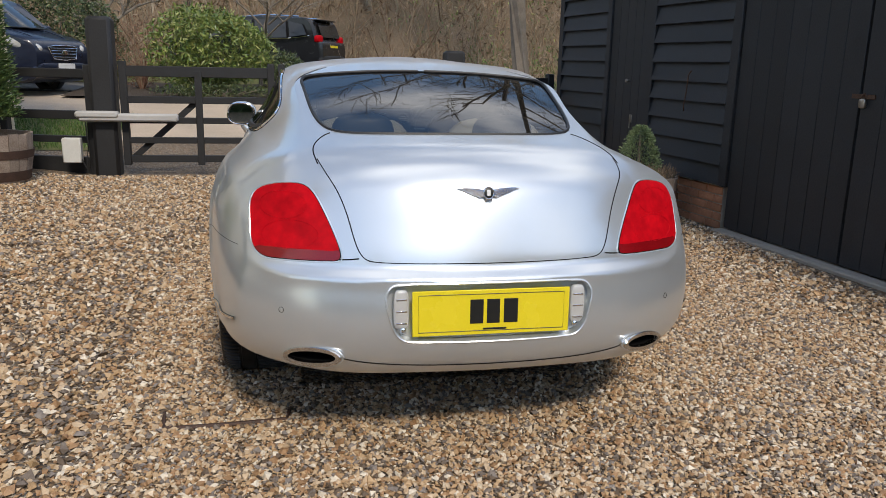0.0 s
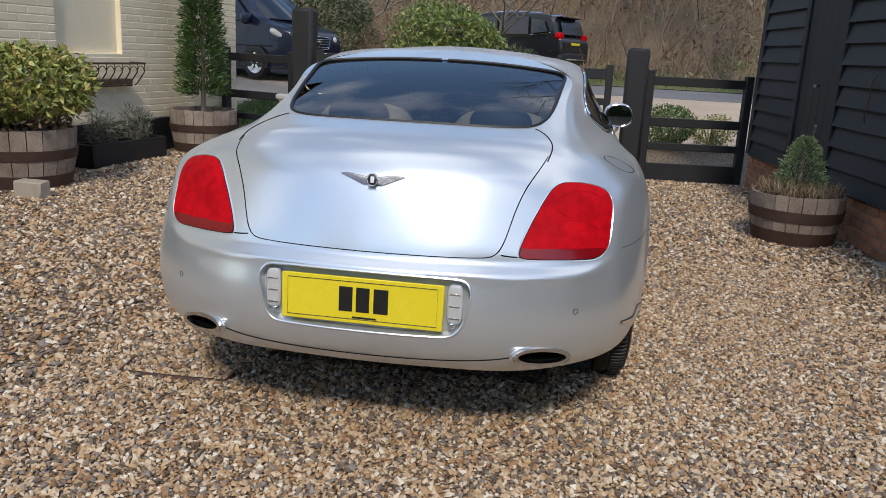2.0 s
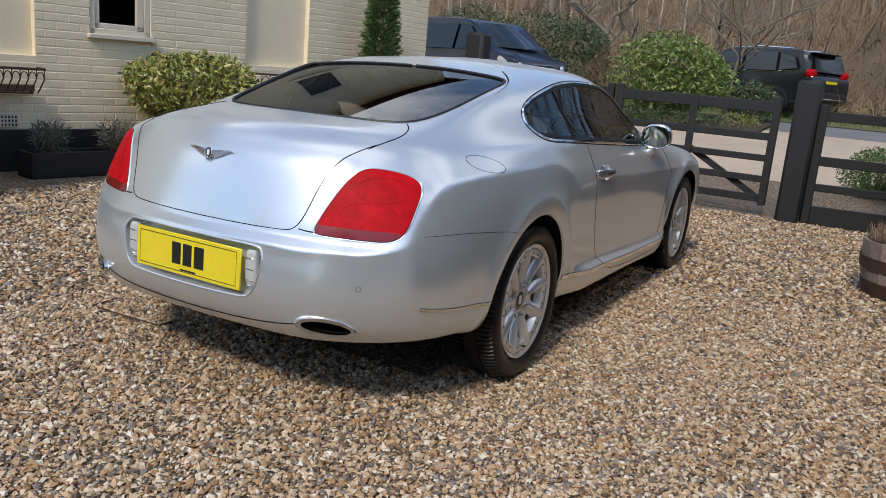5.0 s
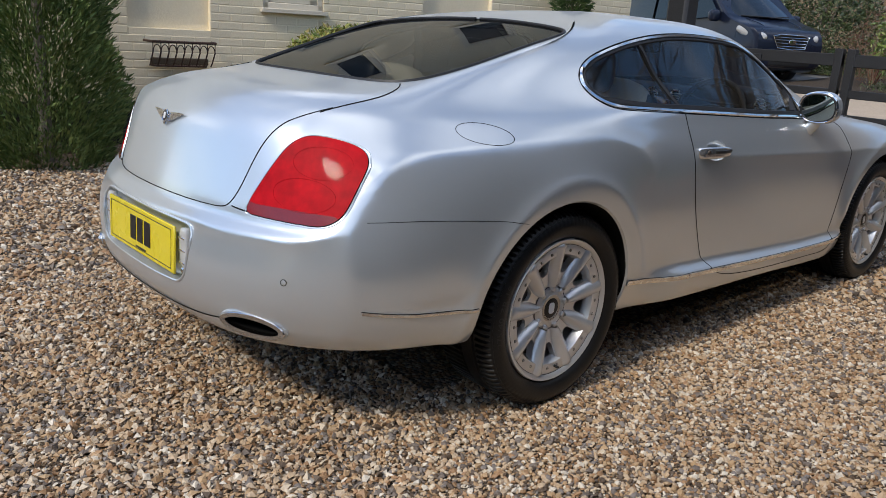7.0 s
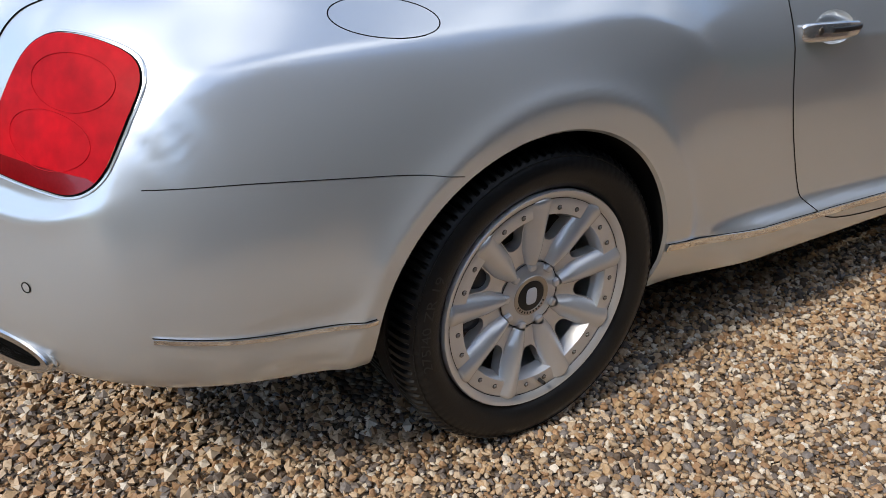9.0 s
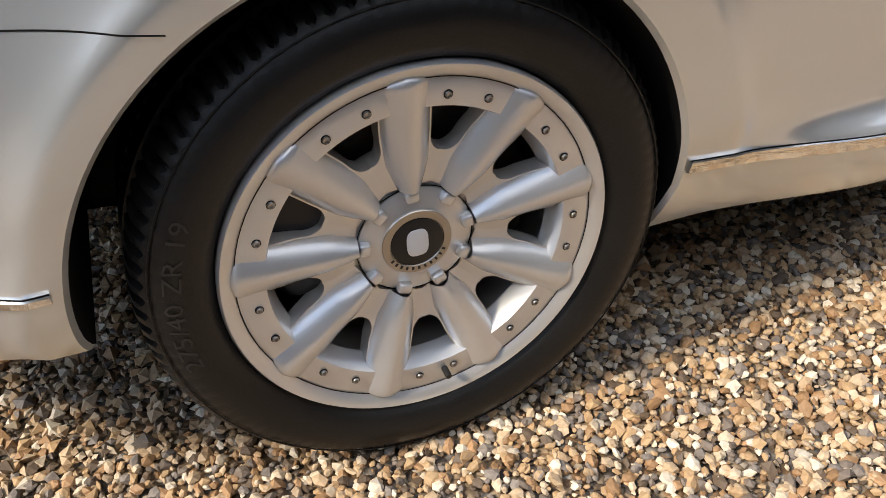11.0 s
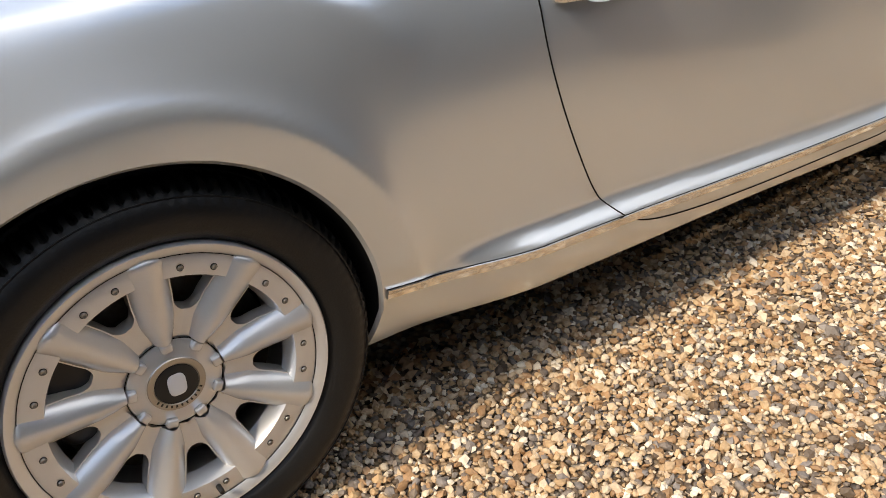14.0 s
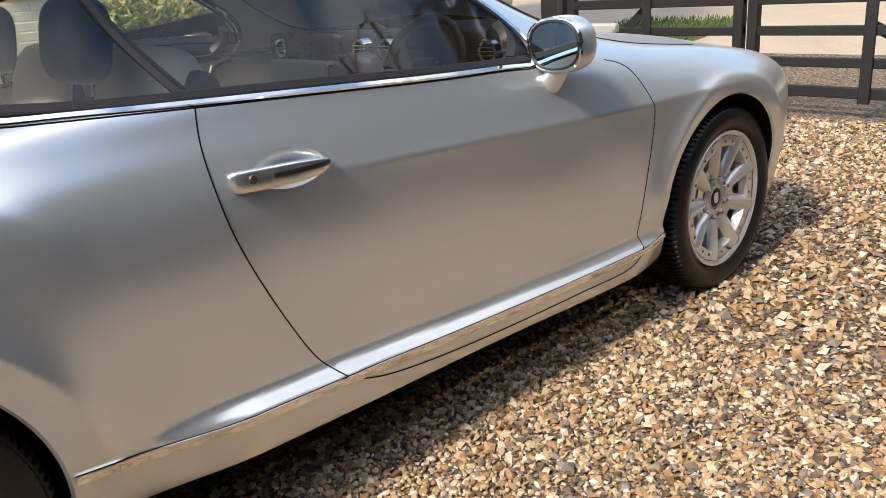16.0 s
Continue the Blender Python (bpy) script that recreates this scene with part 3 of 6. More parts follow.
setting(roof, "clay tiled roof of the house", "roof")


def house_window(name, y0, y1, z0, z1):
    w = setting(placed(new(name), HOUSE), "cream timber casement window with a dark pane", "window")
    part("window_frame", join(box(-.10, y0, z0, -.02, y0 + .06, z1), box(-.10, y1 - .06, z0, -.02, y1, z1), box(-.10, y0, z0, -.02, y1, z0 + .06), box(-.10, y0, z1 - .06, -.02, y1, z1)), CREAMWOOD, w)
    part("casement", join(box(-.085, y0 + .06, z0 + .06, -.03, y0 + .11, z1 - .06), box(-.085, y1 - .14, z0 + .06, -.03, y1 - .06, z1 - .06), box(-.085, y0 + .06, z0 + .06, -.03, y1 - .06, z0 + .11), box(-.085, y0 + .06, z1 - .11, -.03, y1 - .06, z1 - .06)), CREAMWOOD, w)
    part("pane", box(-.066, y0 + .10, z0 + .10, -.06, y1 - .12, z1 - .10, .001), WINDOWPANE, w, "dark glass pane")
    part("window_sill", box(-.10, y0 - .03, z0 - .04, .045, y1 + .03, z0 + .005), CREAMWOOD, w)
    part("dark_room", box(-.30, y0, z0, -.28, y1, z1, .002), TAR, w)
    return w


house_window("window_1", .52, 1.16, 1.34, 2.25)
house_window("window_2", .52, 1.16, 3.17, 4.30)
house_window("window_3", -.75, 0, 3.17, 4.30)
house_window("window_4", 2.35, 3.28, 3.17, 4.30)

# ---- the black barn ----
BLACKBOARD = material("black_stained_boards", (.028, .031, .036), (.015, .017, .020), rough=0.55, scale=3, fine=70, bump=0.35, depth=0.004, pieces=0.18)
BRICK = material("red_brick", (.46, .22, .12), (.34, .15, .08), rough=0.85, scale=14, fine=120, bump=0.5, depth=0.004, pieces=0.25)
MORTAR = material("pale_mortar", (.42, .37, .30), (.34, .30, .25), rough=0.95, scale=20, fine=150, bump=0.6)
RUST = material("rusty_iron", (.16, .09, .055), (.07, .045, .035), rough=0.75, metal=0.4, scale=30, fine=200)
BARN = Matrix.Translation((3.0, 2.6, 0)) @ pose(0, 0, 0, 0, 0, 5.14)
B_TOP = 2.45
wall_barn = placed(part("wall_barn", join(box(.035, 1.33, .42, .25, 3.47, B_TOP, .004), box(.035, 0, .42, .25, 1.33, B_TOP, .004), box(.03, -2.76, 2.3, .25, 0, B_TOP, .004), box(.0, -2.76, .0, .25, -2.69, 2.3, .004), box(.02, -5.2, -.1, .25, -2.765, B_TOP, .004), box(.25, -5.2, -.1, 6, -5.04, B_TOP, .004), box(.0, 3.40, .40, .25, 3.47, B_TOP, .004), box(.25, 3.30, -.1, 6, 3.47, B_TOP, .004)), BLACKBOARD, smooth=False), BARN)
setting(wall_barn, "black timber wall of the barn", "wall")
setting(placed(part("barn_roof", ([(-.3, -5.45, B_TOP - .02), (-.3, 3.8, B_TOP - .02), (3, 3.8, B_TOP + 1.3), (3, -5.45, B_TOP + 1.3), (6.3, 3.8, B_TOP - .02), (6.3, -5.45, B_TOP - .02)], [(0, 3, 2, 1), (3, 5, 4, 2), (0, 5, 3), (1, 2, 4)]), ROOFTILE, smooth=False), BARN), "clay tiled roof of the barn", "roof")
plinth_core = placed(part("barn_plinth", join(box(.03, 2.2, -.1, .25, 3.47, .40, .004), box(.03, .03, -.1, .25, 1.33, .40, .004)), MORTAR, smooth=False), BARN)
setting(plinth_core, "low red brick plinth under the barn boards", "plinth")
setting(placed(part("barn_kerb", box(-.10, -2.76, -.1, .03, -.02, .025, .01), MORTAR, smooth=False), BARN), "thin concrete threshold at the barn doors", "threshold")
# corner boards and door posts
setting(placed(part("barn_trim", join(box(-.02, 3.38, .40, .05, 3.49, B_TOP), box(-.02, -.05, .38, .05, .06, B_TOP), box(-.02, 1.27, .0, .05, 1.36, B_TOP), box(-.02, 2.17, .0, .05, 2.26, B_TOP)), BLACKBOARD), BARN), "black timber corner boards of the barn", "trim")


def barn_door(name, y0, y1, label, n):
    d = setting(placed(new(name), BARN), label, "door")
    w = (y1 - y0) / n
    for i in range(n):
        part("plank", box(.0, y0 + i * w + .0015, .04, .04, y0 + (i + 1) * w - .0015, 2.28, .003), BLACKBOARD, d)
    return d


side_door = barn_door("door_1", 1.37, 2.16, "black plank side door of the barn", 5)
big_door = barn_door("door_2", -1.36, -.06, "tall black plank barn door", 7)
big_door2 = barn_door("door_3", -2.68, -1.38, "tall black plank barn door", 7)
knob = part("door_knob", moved(lathe([(0, .05), (.016, .047), (.02, .036), (.010, .022), (.010, 0)], 20), pose(-.0, 1.72, 1.22, 0, 0, 180)), STEEL, side_door, "small round steel knob")
part("hasp", join(box(-.008, 1.62, .80, .0, 1.67, .88, .002), tube([(-.01, 1.645, .86), (-.014, 1.645, .74)], .006, False, 8)), STEEL, side_door, "steel hasp")
part("hasp", join(box(-.010, -1.50, 1.185, .0, -1.30, 1.215, .002), tube([(-.02, -1.42 + .022 * math.cos(t), 1.19 + .03 * math.sin(t)) for t in np.linspace(0, math.pi, 12)], .005, False, 8)), RUST, big_door, "rusty hasp")
part("padlock", pillow(-.025, -1.42, 1.155, .014, .028, .032, 4), STEEL, big_door, "small steel padlock")


def weatherboards(y0, y1):
    """Feather-edged boards, each lapping over the one below."""
    n = 12
    for i in range(n):
        z0 = .385 + i * .172
        v = [(-.022, y0, z0), (.004, y0, z0 - .0), (.034, y0, z0 + .19), (.022, y0, z0 + .19), (-.022, y1, z0), (.004, y1, z0), (.034, y1, z0 + .19), (.022, y1, z0 + .19)]
        wob = [random.uniform(-.003, .003) for _ in range(8)]
        v = [(x + w * .6, y, z + w) for (x, y, z), w in zip(v, wob)]
        b = part("board", (v, [(0, 3, 7, 4), (0, 4, 5, 1), (1, 5, 6, 2), (2, 6, 7, 3), (0, 1, 2, 3), (4, 7, 6, 5)]), BLACKBOARD, wall_barn, smooth=False)


weatherboards(.06, 1.28)
weatherboards(2.25, 3.39)
hook = placed(part("iron_hook", tube([(-.03, .58, 1.34), (-.045, .60, 1.30), (-.04, .62, 1.15), (-.05, .63, 1.02), (-.035, .64, .98)], .006, False, 8), RUST), BARN)
tagged(hook, "thin rusty iron hook hanging on the barn boards", "hook")

# ---- fence and gate ----
FENCE = material("black_fence_paint", (.019, .019, .021), (.010, .010, .011), rough=0.6, scale=5, fine=80, bump=0.4, depth=0.004)


def post(name, x, y, w, h, label, top=0.02):
    p = tagged(part(name, box(x - w / 2, y - w / 2, -.3, x + w / 2, y + w / 2, h, top), FENCE), label, "post")
    return p


post("gate_post", -2.68, 6.28, .27, 1.78, "thick black timber gate post with a rounded top", .04)
post("gate_post", 1.36, 6.12, .24, 1.50, "thick black timber gate post", .03)


def gate(x0, x1, hinge_left):
    g = thing("gate", "black five-bar timber gate leaf with a diagonal brace, closed", "gate", "gate leaves")
    y = 6.22
    for z0, z1 in ((1.13, 1.25), (.83, .91), (.60, .67), (.37, .44), (.15, .23)):
        part("rail", box(x0, y - .03, z0, x1, y + .03, z1, .006), FENCE, g)
    xm = (x0 + x1) / 2
    part("stile", box(x0, y - .04, .12, x0 + .08, y + .04, 1.30, .006), FENCE, g)
    part("stile", box(x1 - .08, y - .04, .12, x1, y + .04, 1.30, .006), FENCE, g)
    part("stile", box(xm - .04, y - .055, .12, xm + .04, y - .03, 1.20, .004), FENCE, g)
    a, b = ((x0 + .08, .18), (xm, .88)) if hinge_left else ((x1 - .08, .18), (xm, .66))
    d = Vector((b[0] - a[0], 0, b[1] - a[1]))
    s = Vector((-d.z, 0, d.x)).normalized() * .035
    v = []
    for yy in (y + .03, y + .055):
        for p, sg in ((a, 1), (a, -1), (b, -1), (b, 1)):
            v.append((p[0] + s.x * sg, yy, p[1] + s.z * sg))
    part("brace", (v, [(0, 1, 2, 3), (7, 6, 5, 4), (0, 4, 5, 1), (1, 5, 6, 2), (2, 6, 7, 3), (3, 7, 4, 0)]), FENCE, g, smooth=False)
    return g


gate(-2.50, -.77, True)
gate(-.73, 1.10, False)


def rail_fence(x0, y0, x1, y1, label):
    f = thing("rail_fence", label, "fence")
    d = Vector((x1 - x0, y1 - y0, 0))
    ang = math.degrees(math.atan2(d.y, d.x))
    f.matrix_basis = pose(x0, y0, 0, 0, 0, ang)
    for z0, z1 in ((1.10, 1.20), (.63, .73), (.36, .44)):
        part("rail", box(0, -.025, z0, d.length, .025, z1, .005), FENCE, f)
    part("gravel_board", box(0, -.03, -.05, d.length, .03, .20, .005), FENCE, f)
    part("fence_post", box(0, -.05, -.3, .09, .05, 1.27, .01), FENCE, f)
    part("fence_post", box(d.length - .09, -.05, -.3, d.length, .05, 1.25, .01), FENCE, f)
    return f


rail_fence(1.48, 6.15, 2.70, 6.32, "black post and rail fence panel beside the gate")
rail_fence(-3.90, 6.62, -2.80, 6.30, "black post and rail fence panel by the house")
# gate opener on the post
opener = thing("gate_opener", "grey swing gate motor arm with a white control box", "gate motor")
GREYPLASTIC = material("grey_plastic", (.50, .49, .47), (.42, .41, .40), rough=0.5)
part("motor_arm", box(-2.93, 6.02, .63, -1.86, 6.12, .72, .02), GREYPLASTIC, opener, "grey motor arm")
part("motor_cover", box(-2.96, 6.0, .67, -2.50, 6.14, .745, .02), GREYPLASTIC, opener)
part("control_box", box(-3.13, 6.05, .16, -2.93, 6.16, .44, .012), material("off_white_plastic", (.66, .65, .61), (.58, .57, .53), rough=0.45), opener, "off-white control box")
part("cable", tube([(-2.93, 6.08, .2), (-2.88, 6.04, .1), (-2.85, 6.06, .35), (-2.86, 6.06, .64)], .008, False, 6), TRIM, opener)




# ---- the silver coupe ----
car = thing("car", "silver two-door coupe parked on the gravel drive", "car")


def inside(poly, a, b):
    """Which of the points lie in the polygon."""
    hit = np.zeros(a.shape, bool)
    x, y = poly[:, 0], poly[:, 1]
    for x0, y0, x1, y1 in zip(x, y, np.roll(x, -1), np.roll(y, -1)):
        if y0 == y1:
            continue
        cross = (y0 > b) != (y1 > b)
        hit ^= cross & (a < (x1 - x0) * (b - y0) / (y1 - y0) + x0)
    return hit


SKIN_P, SKIN_N, SKIN_S = skin()
NU, NV = SKIN_P.shape[:2]
PLANES = {"yz": (1, 2, 0), "xz": (0, 2, 1), "xy": (0, 1, 2)}
WHERE = {"side": lambda p: p[..., 0] > 0.55, "rear": lambda p: p[..., 1] < -0.5, "back_top": lambda p: (p[..., 2] > 1.0) & (p[..., 1] < 0.9),
         "front_top": lambda p: (p[..., 2] > 0.9) & (p[..., 1] > 1.05)}


def lift(plane, where, pts):
    """Points of a plane, carried on to the skin, with its normals there."""
    a, b, c = PLANES[plane]
    ok = WHERE[where](SKIN_P)
    p, n = SKIN_P[ok], SKIN_N[ok]
    out, nor = [], []
    for q in pts:
        i = ((p[:, a] - q[0]) ** 2 + (p[:, b] - q[1]) ** 2).argmin()
        w = p[i].copy()
        da, db = q[0] - w[a], q[1] - w[b]
        w[c] -= np.clip((n[i, a] * da + n[i, b] * db) / (n[i, c] if abs(n[i, c]) > 0.15 else 9e9), -0.02, 0.02)
        w[a], w[b] = q
        out.append(w)
        nor.append(n[i])
    return np.array(out), np.array(nor)


def mirrored(pts):
    return [(-p[0], p[1], p[2]) for p in pts]


def arch_line(wy):
    c, r = wy - 0.02, 0.393
    top = [(c + r * math.cos(t), 0.355 + r * math.sin(t)) for t in np.linspace(0, math.pi, 60)]
    front = [(np.interp(z, (0, .22, .30, .355), (c + r - .07, c + r - .045, c + r - .018, c + r)), z) for z in np.linspace(0, .345, 24)]
    rear = [(c - r + np.interp(z, (0, .2, .355), (.03, .012, 0)), z) for z in np.linspace(.345, 0, 24)]
    return np.array(front + top + rear)


SIDE_GLASS = loop2([(.285, 1.10), (.34, 1.045), (.50, 1.022), (.78, 1.008), (1.1, .992), (1.45, .975), (1.70, .965), (1.80, .975), (1.80, 1.05), (1.66, 1.17), (1.45, 1.262), (1.2, 1.292),
                    (.92, 1.294), (.64, 1.267), (.42, 1.215), (.31, 1.16)])
REAR_GLASS = loop2([(0, -.462), (.25, -.452), (.44, -.40), (.51, -.31), (.552, -.10), (.575, .16), (.578, .29), (.54, .345), (.38, .39), (.18, .413), (0, .418),
                    (-.18, .413), (-.38, .39), (-.54, .345), (-.578, .29), (-.575, .16), (-.552, -.10), (-.51, -.31), (-.44, -.40), (-.25, -.452)], 240)
SCREEN = loop2([(0, 2.20), (.45, 2.17), (.66, 2.08), (.69, 1.98), (.60, 1.62), (.52, 1.47), (.3, 1.455), (0, 1.46),
                (-.3, 1.455), (-.52, 1.47), (-.60, 1.62), (-.69, 1.98), (-.66, 2.08), (-.45, 2.17)], 240)
LAMP = loop2([(.491, .722), (.507, .79), (.545, .875), (.585, .935), (.63, .948), (.70, .940), (.755, .918), (.779, .88), (.781, .81), (.774, .745), (.745, .716), (.69, .709), (.58, .709), (.51, .712)])
BOOT = loop2([(0, .710), (.25, .711), (.36, .712), (.41, .722), (.438, .765), (.462, .85), (.495, .935), (.527, .985), (.552, 1.02)], 100, False)
BOOT_TOP = loop2([(.552, -.745), (.562, -.62), (.55, -.50), (.515, -.42), (.49, -.395)], 40, False)
DOOR = loop2([(.775, 1.0), (.752, .93), (.752, .82), (.80, .67), (.88, .50), (.935, .405), (1.0, .343), (1.14, .302), (1.55, .275), (1.95, .270), (2.14, .285), (2.185, .36), (2.235, .56), (2.255, .71), (2.245, .80), (2.19, .90), (2.10, .935)], 200, False)
DOOR_FACE = np.concatenate([DOOR, np.array([(1.8, .96), (1.45, .97), (1.1, .985)])])
FLAP = np.array([(-.315 + .095 * math.cos(t) + .012 * math.sin(t), .962 + .027 * math.sin(t) - 0.006 * math.cos(t)) for t in np.linspace(0, 2 * math.pi, 60, endpoint=False)])
RECESS = loop2([(0, .655), (.29, .652), (.335, .642), (.352, .612), (.345, .56), (.328, .505), (.30, .472), (.25, .463), (0, .460),
                (-.25, .463), (-.30, .472), (-.328, .505), (-.345, .56), (-.352, .612), (-.335, .642), (-.29, .652)])
CUTS = [("arch", "yz", "side", arch_line(0.0)), ("arch", "yz", "side", arch_line(2.745)), ("side_glass", "yz", "side", SIDE_GLASS), ("rear_glass", "xy", "back_top", REAR_GLASS),
        ("windscreen", "xy", "front_top", SCREEN), ("tail_lamp", "xz", "rear", LAMP), ("recess", "xz", "rear", RECESS), ("door", "yz", "side", DOOR_FACE), ("fuel_flap", "yz", "side", FLAP)]
CUTS.append(("exhaust", "xz", "rear", np.array([(.585 + .094 * math.cos(t), .396 - .008 * math.cos(t) + .0345 * math.sin(t)) for t in np.linspace(0, 2 * math.pi, 60, endpoint=False)])))
CUP = np.array([(.925 + .088 * math.cos(t), .8555 + .040 * math.sin(t)) for t in np.linspace(0, 2 * math.pi, 60, endpoint=False)])
CUTS.append(("handle_cup", "yz", "side", CUP))
CUTS.insert(5, ("lamp_foot", "xz", "rear", np.stack([LAMP[:, 0], np.minimum(LAMP[:, 1], .742)], axis=1)))
quad = np.arange(NU * NV).reshape(NU, NV)
QUADS = np.stack([quad[:-1, :-1], quad[1:, :-1], quad[1:, 1:], quad[:-1, 1:]], axis=-1).reshape(-1, 4)
FLAT_P, FLAT_N, FLAT_S = SKIN_P.reshape(-1, 3).copy(), SKIN_N.reshape(-1, 3), SKIN_S.reshape(-1, 3)
CENTRE = FLAT_P[QUADS].mean(axis=1)
OWNER = np.zeros(len(QUADS), int)
for number, (cut, plane, where, poly) in enumerate(CUTS, 1):
    a, b, c = PLANES[plane]
    pick = WHERE[where](CENTRE) & inside(poly, CENTRE[:, a], CENTRE[:, b]) & ((OWNER == 0) | ((cut == "handle_cup") & (OWNER == 9)))
    OWNER[pick] = number
    # corners on the border slide on to the line itself
    rim = np.intersect1d(np.unique(QUADS[pick]), np.unique(QUADS[~pick]))
    dense = np.concatenate([poly + (np.roll(poly, -1, axis=0) - poly) * s for s in (0, .25, .5, .75)])
    for i in rim:
        q = FLAT_P[i]
        d = (dense[:, 0] - q[a]) ** 2 + (dense[:, 1] - q[b]) ** 2
        j = d.argmin()
        if d[j] < 0.016 ** 2 and not (abs(q[0]) < 1e-6):
            da, db, n = dense[j, 0] - q[a], dense[j, 1] - q[b], FLAT_N[i]
            q[c] -= np.clip((n[a] * da + n[b] * db) / (n[c] if abs(n[c]) > 0.15 else 9e9), -0.02, 0.02)
            q[a], q[b] = dense[j]


def sheet_normals(p, across):
    """Normals of one smoothly bowed sheet laid through the points; across: the axis that it faces."""
    u, v = (p[:, 0], p[:, 1]) if across == 2 else (p[:, 1], p[:, 2])
    u0, v0 = (0.0, v.mean()) if across == 2 else (u.mean(), v.mean())
    u, v = u - u0, v - v0
    terms = np.stack([np.ones_like(u), u, v, u * u, u * v, v * v], axis=1)
    if across == 2:
        terms[:, (1, 4)] = 0
    c = np.linalg.lstsq(terms, p[:, across], rcond=None)[0]
    du, dv, one = c[1] + 2 * c[3] * u + c[4] * v, c[2] + c[4] * u + 2 * c[5] * v, np.ones_like(u)
    n = np.stack([-du, -dv, one], axis=1) if across == 2 else np.stack([one, -du, .5 * v - .78 * dv], axis=1)
    return n / np.linalg.norm(n, axis=1, keepdims=True)


def skin_part(name, owners, material_, parent, label="", sides=(1, -1), inset=0.0, across=None):
    """The faces of the skin that belong to the given cuts, on one side or both, as one mesh."""
    vs, fs, ns, k = [], [], [], 0
    for side in sides:
        f = QUADS[np.isin(OWNER, owners)]
        used, f = np.unique(f, return_inverse=True)
        f = f.reshape(-1, 4)
        p, n = FLAT_P[used] - FLAT_N[used] * inset, FLAT_S[used]
        if across is not None:
            n = sheet_normals(p, across)
        if side < 0:
            p, n, f = p * FLIP, n * FLIP, f[:, ::-1]
        vs.append(p), ns.append(n), fs.append(f + k)
        k += len(p)
    f, n = np.concatenate(fs), np.concatenate(ns)
    v = np.concatenate(vs)
    g = np.cross(v[f[:, 1]] - v[f[:, 0]], v[f[:, 2]] - v[f[:, 0]])
    if np.median(np.einsum("ij,ij->i", g, n[f[:, 0]])) < 0:
        f = f[:, ::-1]
    ob = bulk(name, v, f, material_, parent)
    ob.data.normals_split_custom_set_from_vertices(n.tolist())
    if label:
        tagged(ob, label)
    ob.visible_shadow = across is None
    return ob


body = skin_part("body", [0], PAINT, car)
skin_part("rear_window", [4], REARGLASS, car, "dark tinted rear window", inset=0.004, across=2)
skin_part("windscreen", [5], GLASS, car, "tinted windscreen", inset=0.004)
for side in (1, -1):
    door = skin_part("door", [9], PAINT, car, sides=(side,))
    skin_part("side_window", [3], GLASS, car, "tinted side window", sides=(side,), inset=0.004, across=0)
    lens = skin_part("tail_lamp", [7], RED, car, "red tail lamp lens", sides=(side,), inset=-0.004)
    skin_part("lamp_foot", [6], REDDARK, lens, "dark red lower band of the lamp", sides=(side,), inset=-0.004)

    if side > 0:
        skin_part("fuel_flap", [10], PAINT, body, "oval fuel flap", sides=(1,))
    else:
        skin_part("rear_wing_patch", [10], PAINT, body, sides=(-1,))


def seam(name, plane, where, pts, r=0.0025, sides=(1, -1), material_=SEAM, parent=None, off=0.0, label="", closed=False, flat=1.0):
    p, n = lift(plane, where, pts)
    p = p + n * off
    for s in sides:
        part(name, tube(p if s > 0 else mirrored(p), r, closed, 6, flat=flat), material_, parent or body, label)


seam("door_gap", "yz", "side", DOOR, 0.0018)
seam("boot_gap", "xz", "rear", BOOT, 0.002)
seam("boot_gap", "xy", "back_top", BOOT_TOP)
seam("lamp_gap", "xz", "rear", LAMP, 0.0022, closed=True)
for mx, mz, ax, az in ((.672, .878, .078, .044), (.652, .785, .092, .046)):
    seam("lamp_ring", "xz", "rear", [(mx + ax * math.cos(t), mz + az * math.sin(t) - .06 * ax * math.cos(t)) for t in np.linspace(0, 2 * math.pi, 48, endpoint=False)], .0009, material_=RED, parent=car, off=.0044, closed=True, flat=.5)
LAMP_MID = np.array((.645, .83))
seam("lamp_lip", "xz", "rear", LAMP_MID + (LAMP - LAMP_MID) * np.array((1.035, 1.035)), 0.0032, material_=PAINT, closed=True, flat=0.7)
seam("flap_gap", "yz", "side", FLAP, 0.0013, sides=(1,), closed=True)
seam("bumper_gap", "yz", "side", loop2([(-.765, .733), (-.60, .735), (-.42, .722), (-.32, .712), (-.24, .698)], 40, False), 0.0009)
seam("bumper_gap", "xz", "rear", loop2([(.43, .722), (.46, .718), (.495, .716)], 10, False))
side_in = SIDE_GLASS - np.roll(SIDE_GLASS, -1, axis=0)
side_in = np.stack([-side_in[:, 1], side_in[:, 0]], axis=1) / np.maximum(np.linalg.norm(side_in, axis=1), 1e-6)[:, None]
side_in *= np.sign(np.sum(side_in * (SIDE_GLASS.mean(axis=0) - SIDE_GLASS)))
seam("window_trim", "yz", "side", SIDE_GLASS, 0.0085, material_=CHROME, parent=car, closed=True, label="chrome window surround")
seam("window_gasket", "yz", "side", SIDE_GLASS + side_in * .0125, 0.0065, material_=TRIM, parent=car, closed=True, label="black rubber gasket")
seam("window_groove", "yz", "side", SIDE_GLASS - side_in * .0085, 0.0022, closed=True)
seam("rear_window_seal", "xy", "back_top", REAR_GLASS[np.r_[0:120]], 0.007, material_=TRIM, parent=car, label="black window seal")
seam("windscreen_seal", "xy", "front_top", SCREEN[np.r_[0:120]], 0.007, material_=TRIM, parent=car, label="black window seal")


